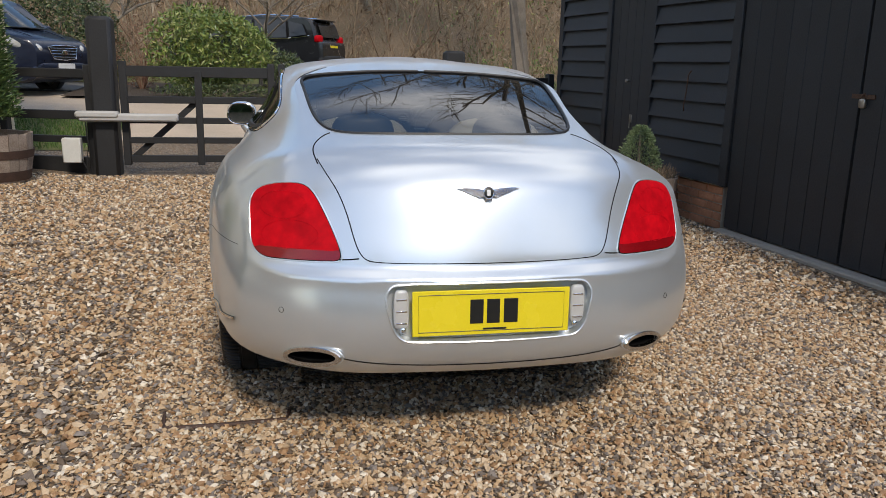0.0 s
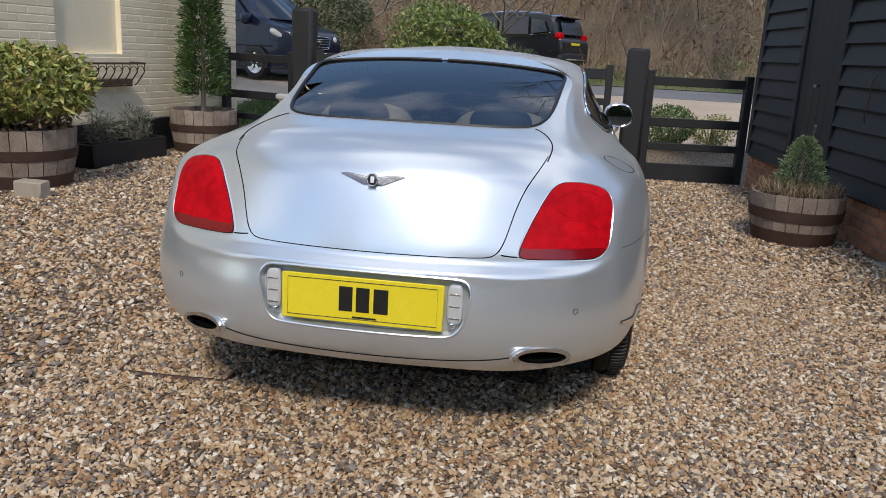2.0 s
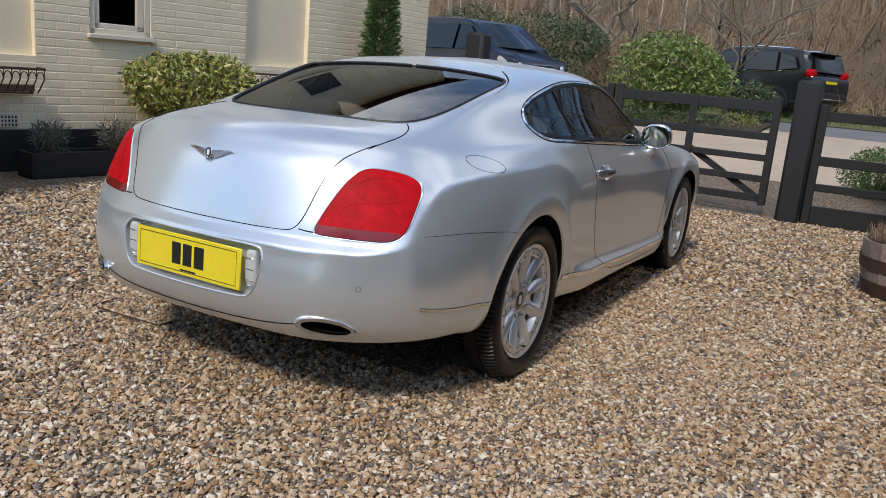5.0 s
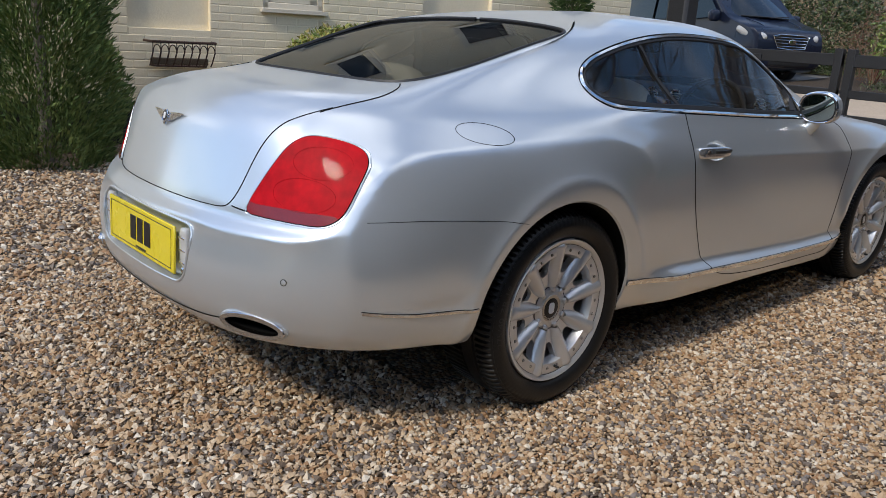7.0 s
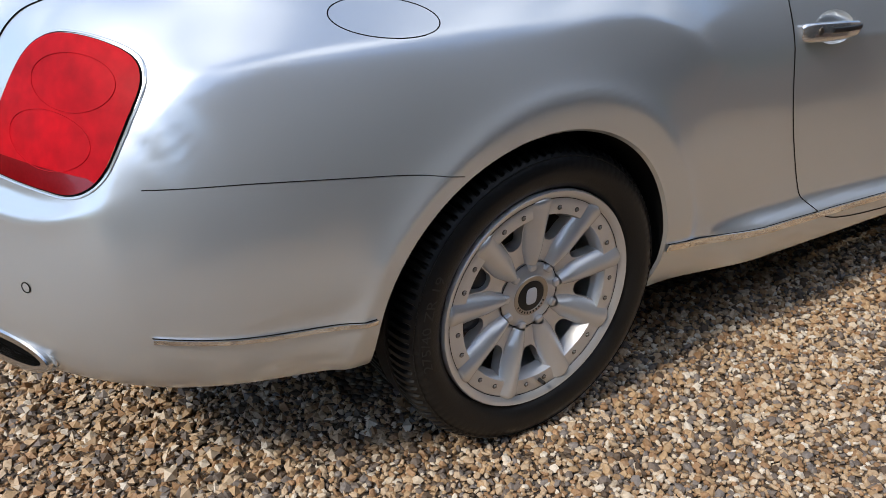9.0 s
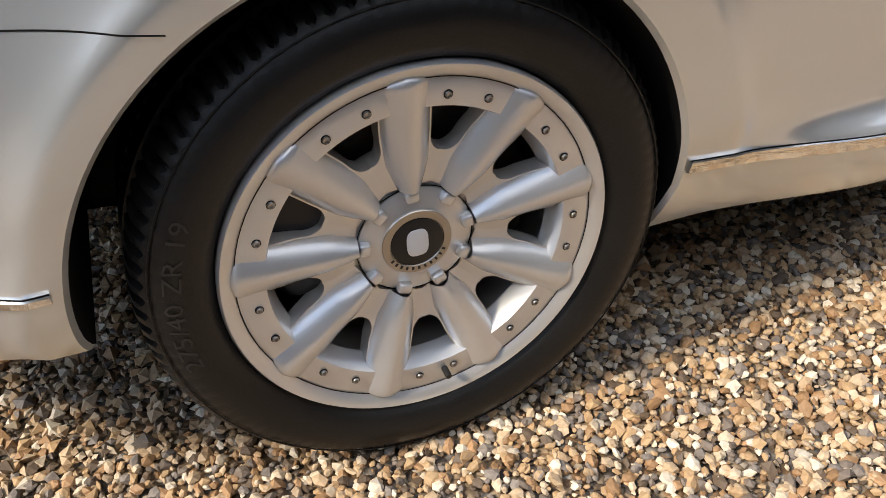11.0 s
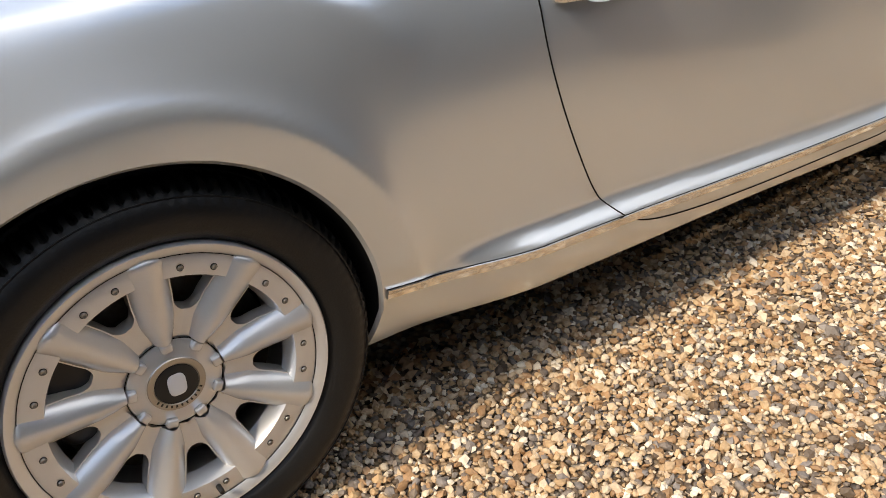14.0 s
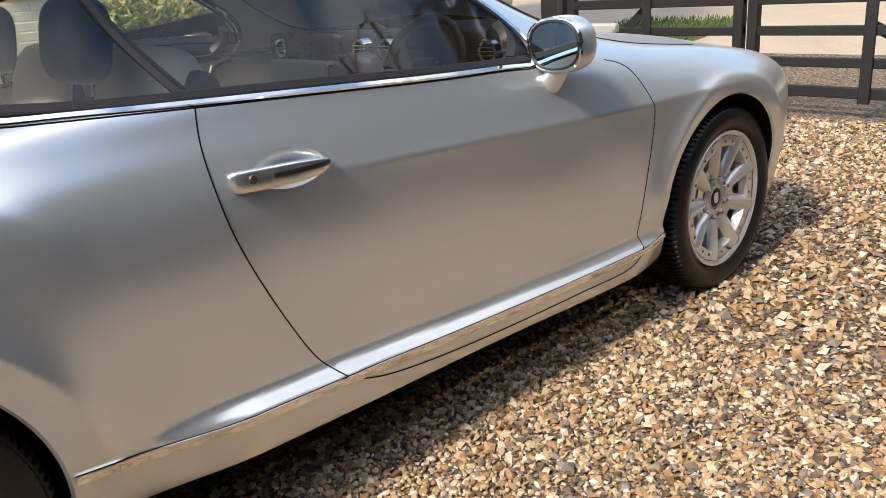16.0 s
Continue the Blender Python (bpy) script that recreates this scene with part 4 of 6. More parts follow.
def band(name, pts, half, label):
    """A bright moulding that stands a few millimetres proud, with a dark groove along its upper edge."""
    rows = []
    for dz, off in ((half + .0006, -.003), (half, .0056), (half * .25, .0056), (half * .15, .0048), (-half * .15, .0048), (-half, .0050), (-half - .0006, -.003)):
        p, n = lift("yz", "side", pts + np.array((0, dz)))
        rows.append(p + np.array((1, 0, 0)) * off)
    k = len(pts)
    for s in (1, -1):
        v = np.concatenate(rows) * np.array((s, 1, 1))
        f = [(i * k + j, i * k + j + 1, (i + 1) * k + j + 1, (i + 1) * k + j) for i in range(len(rows) - 1) for j in range(k - 1)]
        part(name, (v, f), STRIP, car, label)
    seam(name + "_groove", "yz", "side", pts + np.array((0, half + .001)), 0.0006)
    seam(name + "_groove", "yz", "side", pts - np.array((0, half + .001)), 0.0005)


band("sill_strip", loop2([(.378, .388), (.6, .366), (.82, .352), (1.33, .328), (1.8, .316), (2.17, .315), (2.33, .323)], 120, False), .0095, "bright strip above the sill")
band("bumper_strip", loop2([(-.79, .475), (-.62, .453), (-.415, .442)], 50, False), .0045, "bright bumper strip")
seam("bumper_crease", "xz", "rear", loop2([(0, .372), (.3, .378), (.5, .40), (.53, .415)], 40, False), 0.002)
seam("bonnet_gap", "xy", "front_top", loop2([(.70, 2.24), (.72, 2.5), (.70, 2.9)], 40, False), 0.003)
# the rubber line along the foot of the side glass, and the pillar behind the door
seam("glass_channel", "yz", "side", loop2([(.36, 1.052), (.60, 1.03), (.78, 1.022), (1.1, 1.006), (1.45, .989), (1.75, .979)], 60, False), 0.014, material_=TRIM, parent=car, off=-0.004)
seam("door_pillar", "yz", "side", loop2([(.785, 1.01), (.70, 1.15), (.645, 1.26)], 30, False), 0.022, material_=TRIM, parent=car, off=-0.012, flat=0.5)
seam("mirror_triangle", "yz", "side", loop2([(1.70, .985), (1.74, 1.03), (1.73, 1.08)], 12, False), 0.022, material_=TRIM, parent=car, off=-0.012)
# wheel arches: the lip that turns inwards, and the liner
for wy in (0.0, 2.745):
    line, _ = lift("yz", "side", arch_line(wy)[11:-21] if wy < 1 else arch_line(wy)[11:-11])
    c = np.array((0, wy - 0.02, 0.355))
    for s in (1, -1):
        deep = line.copy()
        deep[:, 0] -= 0.008
        deep[:, 1:] = c[1:] + (deep[:, 1:] - c[1:]) * 0.985
        f = np.array((s, 1, 1))
        part("arch_lip", ribbon(line * f, deep * f, False), PAINT, body)
        far = deep.copy()
        far[:, 0] = 0.55
        shell = ribbon(deep * f, far * f, False)
        k = len(shell[0])
        wall = (shell[0] + [(0.55 * s, wy - .02, .15)], shell[1] + [(k, i, i + 1) for i in range(len(deep), 2 * len(deep) - 1)])
        part("arch_liner", wall, LINER, body, "black wheel arch liner")
# floor pan
ring = SKIN_P[::6, 0] * np.array((0.86, 0.985, 1)) + np.array((0, 0, 0.012))
pan = [tuple(p) for p in ring] + mirrored(ring[::-1])
inner = [(p[0] * (0.66 / 0.86) if -0.6 < p[1] < 3.3 else p[0], p[1], p[2]) for p in pan]
part("floor_pan", (inner, [tuple(range(len(inner)))]), LINER, car, smooth=False)


# number plate in its recess between two small lamps
def plate_recess():
    front, _ = lift("xz", "rear", RECESS[:80])
    rim = [tuple(p) for p in front]
    rim = rim + [(-p[0], p[1], p[2]) for p in rim[::-1]]
    deep = [(x * 0.985, min(y + 0.035, -1.012), 0.56 + (z - 0.56) * 0.94) for x, y, z in rim]
    walls = ribbon(rim, deep)
    k = len(rim)
    part("plate_recess", (walls[0], walls[1] + [tuple(range(k, 2 * k))]), PAINT, body)
    lip = [(p[0], p[1] - 0.001, p[2]) for p in rim]
    part("recess_edge", tube(lip, 0.004, True, 6), PAINT, body)


plate_recess()
number_plate = part("number_plate", box(-.268, -1.082, .481, .268, -1.074, .634, 0.004), PLATE, car, "yellow rear number plate with three dark bars")
number_plate.matrix_basis = Matrix.Translation((0, -1.078, .556)) @ pose(0, 0, 0, -2, 0, 0) @ Matrix.Translation((0, 1.078, -.556))
for x0, x1 in ((-.075, -.030), (-.018, .026), (.040, .088)):
    part("dark_bar", box(x0, -1.0845, .520, x1, -1.081, .602, 0.001), INK, number_plate)
frame_line = [(-.248, -1.083, .495), (.248, -1.083, .495), (.248, -1.083, .620), (-.248, -1.083, .620)]
part("border_line", tube(frame_line, 0.0012, True, 6), INK, number_plate)
part("dark_bar", box(-.03, -1.0845, .498, .05, -1.081, .504, 0.001), INK, number_plate)
for s in (1, -1):
    holder = part("plate_lamp", pillow(s * .302, -1.058, .57, .026, .014, .066, 4), CLEAR, car, "clear reversing lamp beside the plate")
    for z in (.525, .565, .605):
        part("lamp_bar", box(s * .302 - .018, -1.073, z - .003, s * .302 + .018, -1.068, z + .003, 0.001), CHROME, holder)
    part("lamp_bulb", pillow(s * .296, -1.064, .50, .012, .010, .012, 2.2, 12, 8), CHROME, holder)


# winged badge as a plain shape
def badge(parent, cx, cy, cz):
    for s in (1, -1):
        shapes = []
        for i in range(11):
            t = i / 10
            top, reach = .012 - .028 * t, .106 - .074 * t ** .9
            inner, outer = (s * .016, -.002, top * .6 - .002), (s * reach, .004 * reach / .1, top + .003 * (1 - t) ** 2)
            mid = (s * (.016 + reach) / 2, .001, (inner[2] + outer[2]) / 2 + .003 * (1 - t))
            shapes.append(tube([inner, mid, outer], .0022, False, 6, .0013))
        lead = tube([(s * .012, -.001, .009), (s * .05, .001, .015), (s * .09, .003, .0175), (s * .109, .005, .016)], .0026, False, 6, .0012)
        web = ([(s * .014, 0.001, .008), (s * .10, .006, .014), (s * .066, .005, -.002), (s * .030, .002, -.015), (s * .014, 0.001, -.012)], [(0, 1, 2, 3, 4)])
        w = part("badge_wing", join(*shapes, lead), CHROME, parent, "bright feathered wing")
        w.matrix_basis = pose(cx, cy, cz, -14, 0, 0)
        part("wing_web", web, SATIN, w, smooth=False)
    disc = part("badge_disc", moved(lathe([(0.0, .006), (.014, .006), (.0165, .005), (.018, .002), (.018, 0)], 32), pose(0, 0, 0, 0, 0, -90)), INK, parent, "dark oval badge disc")
    disc.matrix_basis = pose(cx, cy - 0.001, cz, -14, 0, 0)
    ringed = part("badge_ring", moved(tube([(.0, .017 * math.sin(t), .020 * math.cos(t)) for t in np.linspace(0, 2 * math.pi, 32, endpoint=False)], 0.0022, True, 6), pose(0, -.004, 0, 0, 0, -90)), CHROME, parent)
    ringed.matrix_basis = pose(cx, cy - 0.002, cz, -14, 0, 0)
    mark = part("badge_mark", join(box(-.006, -.009, -.010, .006, -.006, .010, .001)), WHITE, parent)
    mark.matrix_basis = pose(cx, cy, cz, -14, 0, 0)
    tail = [tube([(x * .4, -.002, -.016), (x, -.001, -.030)], 0.0028, False, 6, 0.001) for x in (-.012, -.006, 0, .006, .012)]
    w = part("badge_tail", join(*tail), CHROME, parent)
    w.matrix_basis = pose(cx, cy, cz, -14, 0, 0)


BADGE_AT, _ = lift("xz", "rear", [(0.0, .938)])
badge(body, 0.0, float(BADGE_AT[0, 1]) - .007, .938)
# exhaust tips, parking sensors
for s in (1, -1):
    oval = lambda a, b, y: [(a * math.cos(t), y, b * math.sin(t)) for t in np.linspace(0, 2 * math.pi, 48, endpoint=False)]
    tip = part("exhaust_tip", join(ribbon(oval(.0885, .0355, .02), oval(.0875, .0345, -.004)), ribbon(oval(.0875, .0345, -.004), oval(.085, .0320, -.0075)), ribbon(oval(.085, .0320, -.0075), oval(.0715, .0195, -.0065)), ribbon(oval(.0715, .0195, -.0065), oval(.0700, .0182, .014))), BRIGHT, car, "oval chrome exhaust tip")
    tip.matrix_basis = pose(s * .589, -.990, .396, 0, s * 5, s * 30) @ Matrix.Diagonal((1.25, 1, 1.04, 1))
    hole = ribbon(oval(.0702, .0184, .010), oval(.066, .017, .09))
    part("exhaust_bore", (hole[0], hole[1] + [tuple(range(48, 96))]), SEAM, tip, "black exhaust opening")
    surround = part("exhaust_surround", tube(oval(.089, .0365, .007), 0.003, True, 8), PAINT, body)
    surround.matrix_basis = tip.matrix_basis
for s in (1, -1):
    p, n = lift("xz", "rear", [(.686, .549)])
    sensor = part("parking_sensor", lathe([(0, .0012), (.007, .0012), (.0088, .0006), (.0088, -.002)], 24), PAINT, body, "round parking sensor")
    d = Vector(n[0] * np.array((s, 1, 1)))
    sensor.matrix_basis = Matrix.Translation(Vector(p[0] * np.array((s, 1, 1)))) @ d.to_track_quat("X", "Z").to_matrix().to_4x4()
    part("sensor_ring", tube([(0.001, .0092 * math.sin(t), .0092 * math.cos(t)) for t in np.linspace(0, 2 * math.pi, 24, endpoint=False)], 0.0009, True, 6), SEAM, sensor)


# wheels
def spoke(angle):
    """One spoke with the web on either side of it, up to the openings between the spokes."""
    level = lambda r, v: float(np.interp(r, (.076, .10, .12, .16, .20, .235, .246), v))
    rs = np.unique(np.concatenate([np.linspace(.0805, .1235, 9), .124 + .022 * (1 - np.cos(np.linspace(0, math.pi / 2, 9))), np.linspace(.147, .228, 14), .2425 - .0145 * (1 - np.sin(np.linspace(0, math.pi / 2, 7)))]))
    v, f, k = [], [], 35
    for r in rs:
        top, base = level(r, (.004, .005, .0055, .007, .009, .010, .010)), level(r, (.0140, .0215, .0275, .0305, .0310, .0315, .0315))
        x0, x1 = level(r, (.8865, .890, .8915, .897, .907, .917, .919)), level(r, (.905, .912, .916, .9215, .9275, .931, .930))
        half = r * math.tan(radians(20))
        if r < .124:
            edge = half
        else:
            u = min((r - .124) / .022, 1)
            edge = half - (half - base - .002) * math.sqrt(max(1 - (1 - u) ** 2, 0))
        if r > .1965:
            edge = base
        if r > .228:
            q = math.sqrt(max(1 - ((r - .228) / .0145) ** 2, 0.02))
            top, base, edge = top * q, base * q, base * q
            x1 = x0 + (x1 - x0) * q ** .5
        row = []
        right = np.concatenate([np.linspace(0, top, 5), np.linspace(top, base, 10)[1:], np.linspace(base, max(edge, base + .0002), 4)[1:]])
        for s_ in np.concatenate([-right[::-1], right[1:]]):
            u = min(abs(s_) / base, 1)
            rise = 0.66 * (1 - u ** 2.6) ** 0.7 + 0.34 * (1 - float(smooth01(u)))
            row.append((x0 + (x1 - x0) * rise, s_))
        row = [(row[0][0] - .028, row[0][1])] + row + [(row[-1][0] - .028, row[-1][1])]
        for x, s_ in row:
            v.append((x, r * math.sin(angle) + s_ * math.cos(angle), r * math.cos(angle) - s_ * math.sin(angle)))
    for i in range(len(rs) - 1):
        for j in range(k - 1):
            if j in (0, k - 2) and rs[i + 1] < .1241:
                continue
            a = i * k + j
            f.append((a, a + k, a + k + 1, a + 1))
    return v, f


def tyre_groove(i, j):
    if i % 5 in (0, 1):
        return {5: 0.004, 6: 0.009, 7: 0.011, 8: 0.010, 15: 0.010, 16: 0.011, 17: 0.009, 18: 0.004}.get(j, 0.0)
    return 0.0


def raised_writing(text, height, radius, start, x0, material_, parent, slope):
    """Letters bent round the tyre's side, clockwise from an angle."""
    curve = bpy.data.curves.new("sidewall_writing", "FONT")
    curve.body, curve.size, curve.resolution_u = text, height / 0.7, 2
    loose = new("sidewall_writing", curve)
    bpy.context.view_layer.update()
    me = bpy.data.meshes.new_from_object(loose.evaluated_get(bpy.context.evaluated_depsgraph_get()))
    bpy.data.objects.remove(loose)
    for q in me.vertices:
        a, r = radians(start) + q.co.x * 1.28 / radius, radius + q.co.y - height / 2
        q.co = (x0 - slope * abs(r - .303), r * math.sin(a), r * math.cos(a))
    me.materials.append(material_)
    ob = new("sidewall_writing", me)
    ob.parent = parent
    return ob


def build_wheel():
    w = new("wheel")
    w.parent = car
    bands = [(.255, .903), (.261, .926), (.279, .940), (.303, .945), (.322, .940), (.339, .929), (.3475, .914), (.351, .895), (.3515, .870), (.344, .868), (.344, .860), (.3517, .858), (.3517, .806), (.344, .804), (.344, .796), (.3515, .794),
             (.351, .705), (.3475, .690), (.335, .672), (.30, .660), (.262, .70)]
    part("tyre", lathe(bands, 500, tyre_groove), RUBBER, w, "worn black tyre")
    raised_writing("275/40 ZR 19", .021, .3075, 258, .9462, LETTER, w, .12)
    part("sidewall_rib", join(*[tube([(x, r * math.sin(t), r * math.cos(t)) for t in np.linspace(0, 2 * math.pi, 96, endpoint=False)], 0.0012, True, 6) for r, x in ((.3315, .9360),)]), RUBBER, w)
    rim = part("rim", lathe([(.190, .885), (.197, .912), (.200, .9185), (.233, .9215), (.2352, .9205), (.2366, .9205), (.240, .924), (.249, .931), (.2545, .932), (.2575, .928), (.2575, .915), (.250, .905), (.235, .895), (.225, .84), (.225, .70), (.255, .67)], 128), ALLOY, w, "silver alloy rim")
    part("rim_joint", tube([(.9215, .2365 * math.sin(t), .2365 * math.cos(t)) for t in np.linspace(0, 2 * math.pi, 96, endpoint=False)], 0.0006, True, 6), SEAM, rim)
    part("rim_web", lathe([(.045, .872), (.06, .880), (.09, .882), (.116, .880), (.124, .874), (.126, .85)], 90), ALLOY, rim)
    for i in range(9):
        part("spoke", spoke(radians(38 + 40 * i)), ALLOY, rim)
    for i in range(18):
        a = radians(18 + 40 * (i // 2) + (-7 if i % 2 == 0 else 7))
        b = part("bolt", lathe([(0, .9215), (.0020, .9215), (.0022, .9232), (.0034, .9238), (.0042, .9228), (.0044, .919)], 12), STEEL, rim)
        b.location = (0, .2145 * math.sin(a), .2145 * math.cos(a))
        part("bolt_ring", tube([(.9208, .0052 * math.sin(t), .0052 * math.cos(t)) for t in np.linspace(0, 2 * math.pi, 14, endpoint=False)], 0.0006, True, 5), SEAM, b)
    cap = part("hub_cap", lathe([(.0, .892), (.033, .892), (.034, .8945), (.049, .8955), (.051, .894), (.070, .893), (.078, .889), (.0795, .87)], 64), ALLOY, w, "silver hub cap with a dark centre")
    part("cap_ring", lathe([(.0365, .8948), (.0375, .8962), (.047, .8966), (.0485, .895)], 48), STEEL, cap)
    part("cap_disc", lathe([(0, .8968), (.0335, .8965), (.036, .8955), (.0365, .892)], 48), INK, cap, "black round centre")
    part("cap_mark", pillow(.8972, 0, 0, .002, .015, .0205, 3.2), WHITE, cap, "plain white mark")
    for i in range(11):
        bar = part("cap_bar", box(.8962, -.0016, .0385, .8971, .0016, .0435, .0004), TRIM, cap)
        bar.rotation_euler = (radians(-120 - 12 * i), 0, 0)
    for i in range(9):
        t = part("cap_tooth", pillow(.8925, 0, .0715, .0105, .0098, .0086, 4.0), ALLOY, cap)
        t.rotation_euler = (-radians(38 + 40 * i), 0, 0)
    part("cap_gap", tube([(.8882, .0798 * math.sin(t), .0798 * math.cos(t)) for t in np.linspace(0, 2 * math.pi, 64, endpoint=False)], 0.0007, True, 5), SEAM, cap)
    a = radians(18 + 160 + 7 + 4)
    v = part("valve_cap", lathe([(0, .940), (.004, .940), (.0048, .936), (.0048, .921)], 12), INK, rim, "black valve cap")
    v.location = (0, .2145 * math.sin(radians(175)) , .2145 * math.cos(radians(175)))
    part("brake_disc", lathe([(.06, .80), (.07, .835), (.10, .838), (.185, .838), (.187, .80)], 64), IRON, w, "rusty brake disc")
    cal = part("brake_caliper", pillow(.845, -.135, .06, .035, .055, .10, 4), DARK, w, "black brake caliper")
    cal.rotation_euler = (radians(8), 0, 0)
    # added flat disc in liner black stands in for the dark behind the brake
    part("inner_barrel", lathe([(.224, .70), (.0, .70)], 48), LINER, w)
    return w


wheel = build_wheel()
wheel.location = (0, 0, 0.3505)


def copy_part(ob, m):
    made = {}
    for o in (ob, *ob.children_recursive):
        made[o] = o.copy()
        scene.collection.objects.link(made[o])
        made[o].parent = made.get(o.parent, o.parent)
    made[ob].matrix_basis = m
    return made[ob]


copy_part(wheel, pose(0.008, 2.745, .3505, 9, 0, 0))
copy_part(wheel, pose(0, 0, .3505, 25, 0, 180))
copy_part(wheel, pose(-0.008, 2.745, .3505, 50, 0, 180))


# door handles and mirrors
for s in (1, -1):
    p, n = lift("yz", "side", [(.905, .862)])
    x0 = float(p[0, 0])
    ys = np.linspace(.780, 1.022, 40)
    out_ = np.interp(ys, (.780, .784, .80, .86, .93, .99, 1.015, 1.022), (.002, .010, .019, .026, .030, .024, .012, .004))
    tall = np.interp(ys, (.780, .784, .80, .86, .93, .99, 1.015, 1.022), (.014, .021, .0235, .0235, .0225, .018, .012, .006))
    mid = np.interp(ys, (.78, 1.022), (.854, .850))
    v, f = [], []
    for y, o, h, z in zip(ys, out_, tall, mid):
        for t in np.linspace(0, 2 * math.pi, 18, endpoint=False):
            g = lambda c: math.copysign(abs(c) ** .72, c)
            v.append((s * (x0 + o + .009 * g(math.cos(t))), y, z + h * g(math.sin(t))))
    f = [(i * 18 + j, i * 18 + (j + 1) % 18, (i + 1) * 18 + (j + 1) % 18, (i + 1) * 18 + j) for i in range(39) for j in range(18)]
    grip = part("door_handle", (v, f + [tuple(range(18)), tuple(range(39 * 18, 40 * 18))]), SATIN, car, "chrome door handle")
    part("handle_inlay", tube([(s * (x0 + o + .0085), y, z + .004) for y, o, z in list(zip(ys, out_, mid))[14:38]], .0042, False, 8, flat=1.6), TRIM, grip)
    lift_cup, cup_n = lift("yz", "side", CUP)
    rows = [lift_cup]
    for d, q in ((.006, .97), (.016, .86), (.024, .62), (.027, .3)):
        r = lift_cup.copy()
        r[:, 1:] = np.array((.925, .8555)) + (r[:, 1:] - np.array((.925, .8555))) * q
        r[:, 0] = lift_cup[:, 0] * q + x0 * (1 - q) - d
        rows.append(r)
    k = len(CUP)
    dish = np.concatenate(rows + [np.array([(x0 - .0275, .925, .8555)])]) * np.array((s, 1, 1))
    faces = [(i * k + j, i * k + (j + 1) % k, (i + 1) * k + (j + 1) % k, (i + 1) * k + j) for i in range(4) for j in range(k)]
    part("handle_cup", (dish, faces + [(4 * k + j, 4 * k + (j + 1) % k, 5 * k) for j in range(k)]), PAINT, car, "oval hollow behind the handle")
    part("lock", lathe([(0, .003), (.0085, .003), (.010, 0)], 20), IRON, grip).matrix_basis = pose(s * (x0 + .030), .822, .857, 0, 0, 0 if s > 0 else 180)
    # mirror: housing, chrome frame, glass, foot
    m = part("door_mirror", pillow(0, 0, 0, .090, .068, .076, 2.5, 32, 20), PAINT, car, "silver door mirror with a bright rim")
    m.matrix_basis = pose(s * .930, 1.825, 1.012, 0, s * -4, s * 6)
    for q in m.data.vertices:
        if q.co.y < -0.045:
            q.co.y = -0.045
        q.co.z += 0.10 * q.co.x * s * -0.25
    ringp = [(.083 * math.copysign(abs(math.cos(t)) ** .85, math.cos(t)), -.046, .068 * math.copysign(abs(math.sin(t)) ** .75, math.sin(t)) - .025 * s * .098 * math.cos(t)) for t in np.linspace(0, 2 * math.pi, 48, endpoint=False)]
    part("mirror_rim", tube(ringp, .006, True, 8), CHROME, m)
    part("mirror_seal", tube([(x * .92, y - .003, z * .92) for x, y, z in ringp], .0035, True, 6), TRIM, m)
    part("mirror_glass", ([(x * .93, y - .002, z * .93) for x, y, z in ringp], [tuple(range(48))]), MIRROR, m, "mirror glass", smooth=False)
    foot = part("mirror_foot", tube([(s * .925, 1.81, .965), (s * .915, 1.81, .935), (s * .885, 1.81, .90)], .030, False, 16, .04, flat=0.8), PAINT, m)
    foot.matrix_parent_inverse = m.matrix_basis.inverted()

# cabin
cab = part("cabin_floor", box(-.72, .1, .28, .72, 2.2, .34, .02), CARPET, car, "dark cabin floor")
part("rear_shelf", box(-.50, -.36, 1.0, .50, .05, 1.02, .01), NAVY, car, "navy rear shelf")
part("rear_bulkhead", box(-.66, -.05, .34, .66, .02, 1.0, .02), CARPET, car)
for s in (1, -1):
    part("door_card", box(s * .765, .5, .4, s * .79, 1.95, .955, .01), CREAM, car, "cream door card")
    part("card_top", box(s * .755, .4, .955, s * .80, 1.95, .975, .01), NAVY, car)


def seat(x, y, rear=False):
    st = new("seat")
    st.parent = car
    st.location = (x, y, 0)
    part("seat_cushion", pillow(0, .12, .50, .25, .27, .09, 4), CREAM, st)
    back = part("seat_back", pillow(0, 0, 0, .25, .075, .33, 4), CREAM, st, "cream leather seat back")
    back.matrix_basis = pose(0, -.16, .78, -14, 0, 0)
    for k in (-1, 1):
        bol = part("seat_bolster", pillow(k * .20, .03, 0, .055, .075, .28, 3), NAVY, st)
        bol.matrix_basis = back.matrix_basis
    head = part("headrest", pillow(0, 0, 0, .14, .055, .10, 3.2), NAVY, st, "navy headrest")
    head.matrix_basis = pose(0, -.26, 1.13 if not rear else 1.03, -10, 0, 0)
    part("headrest_post", tube([(0, -.25, 1.0), (0, -.255, 1.08)], .012), CHROME, st)
    return st


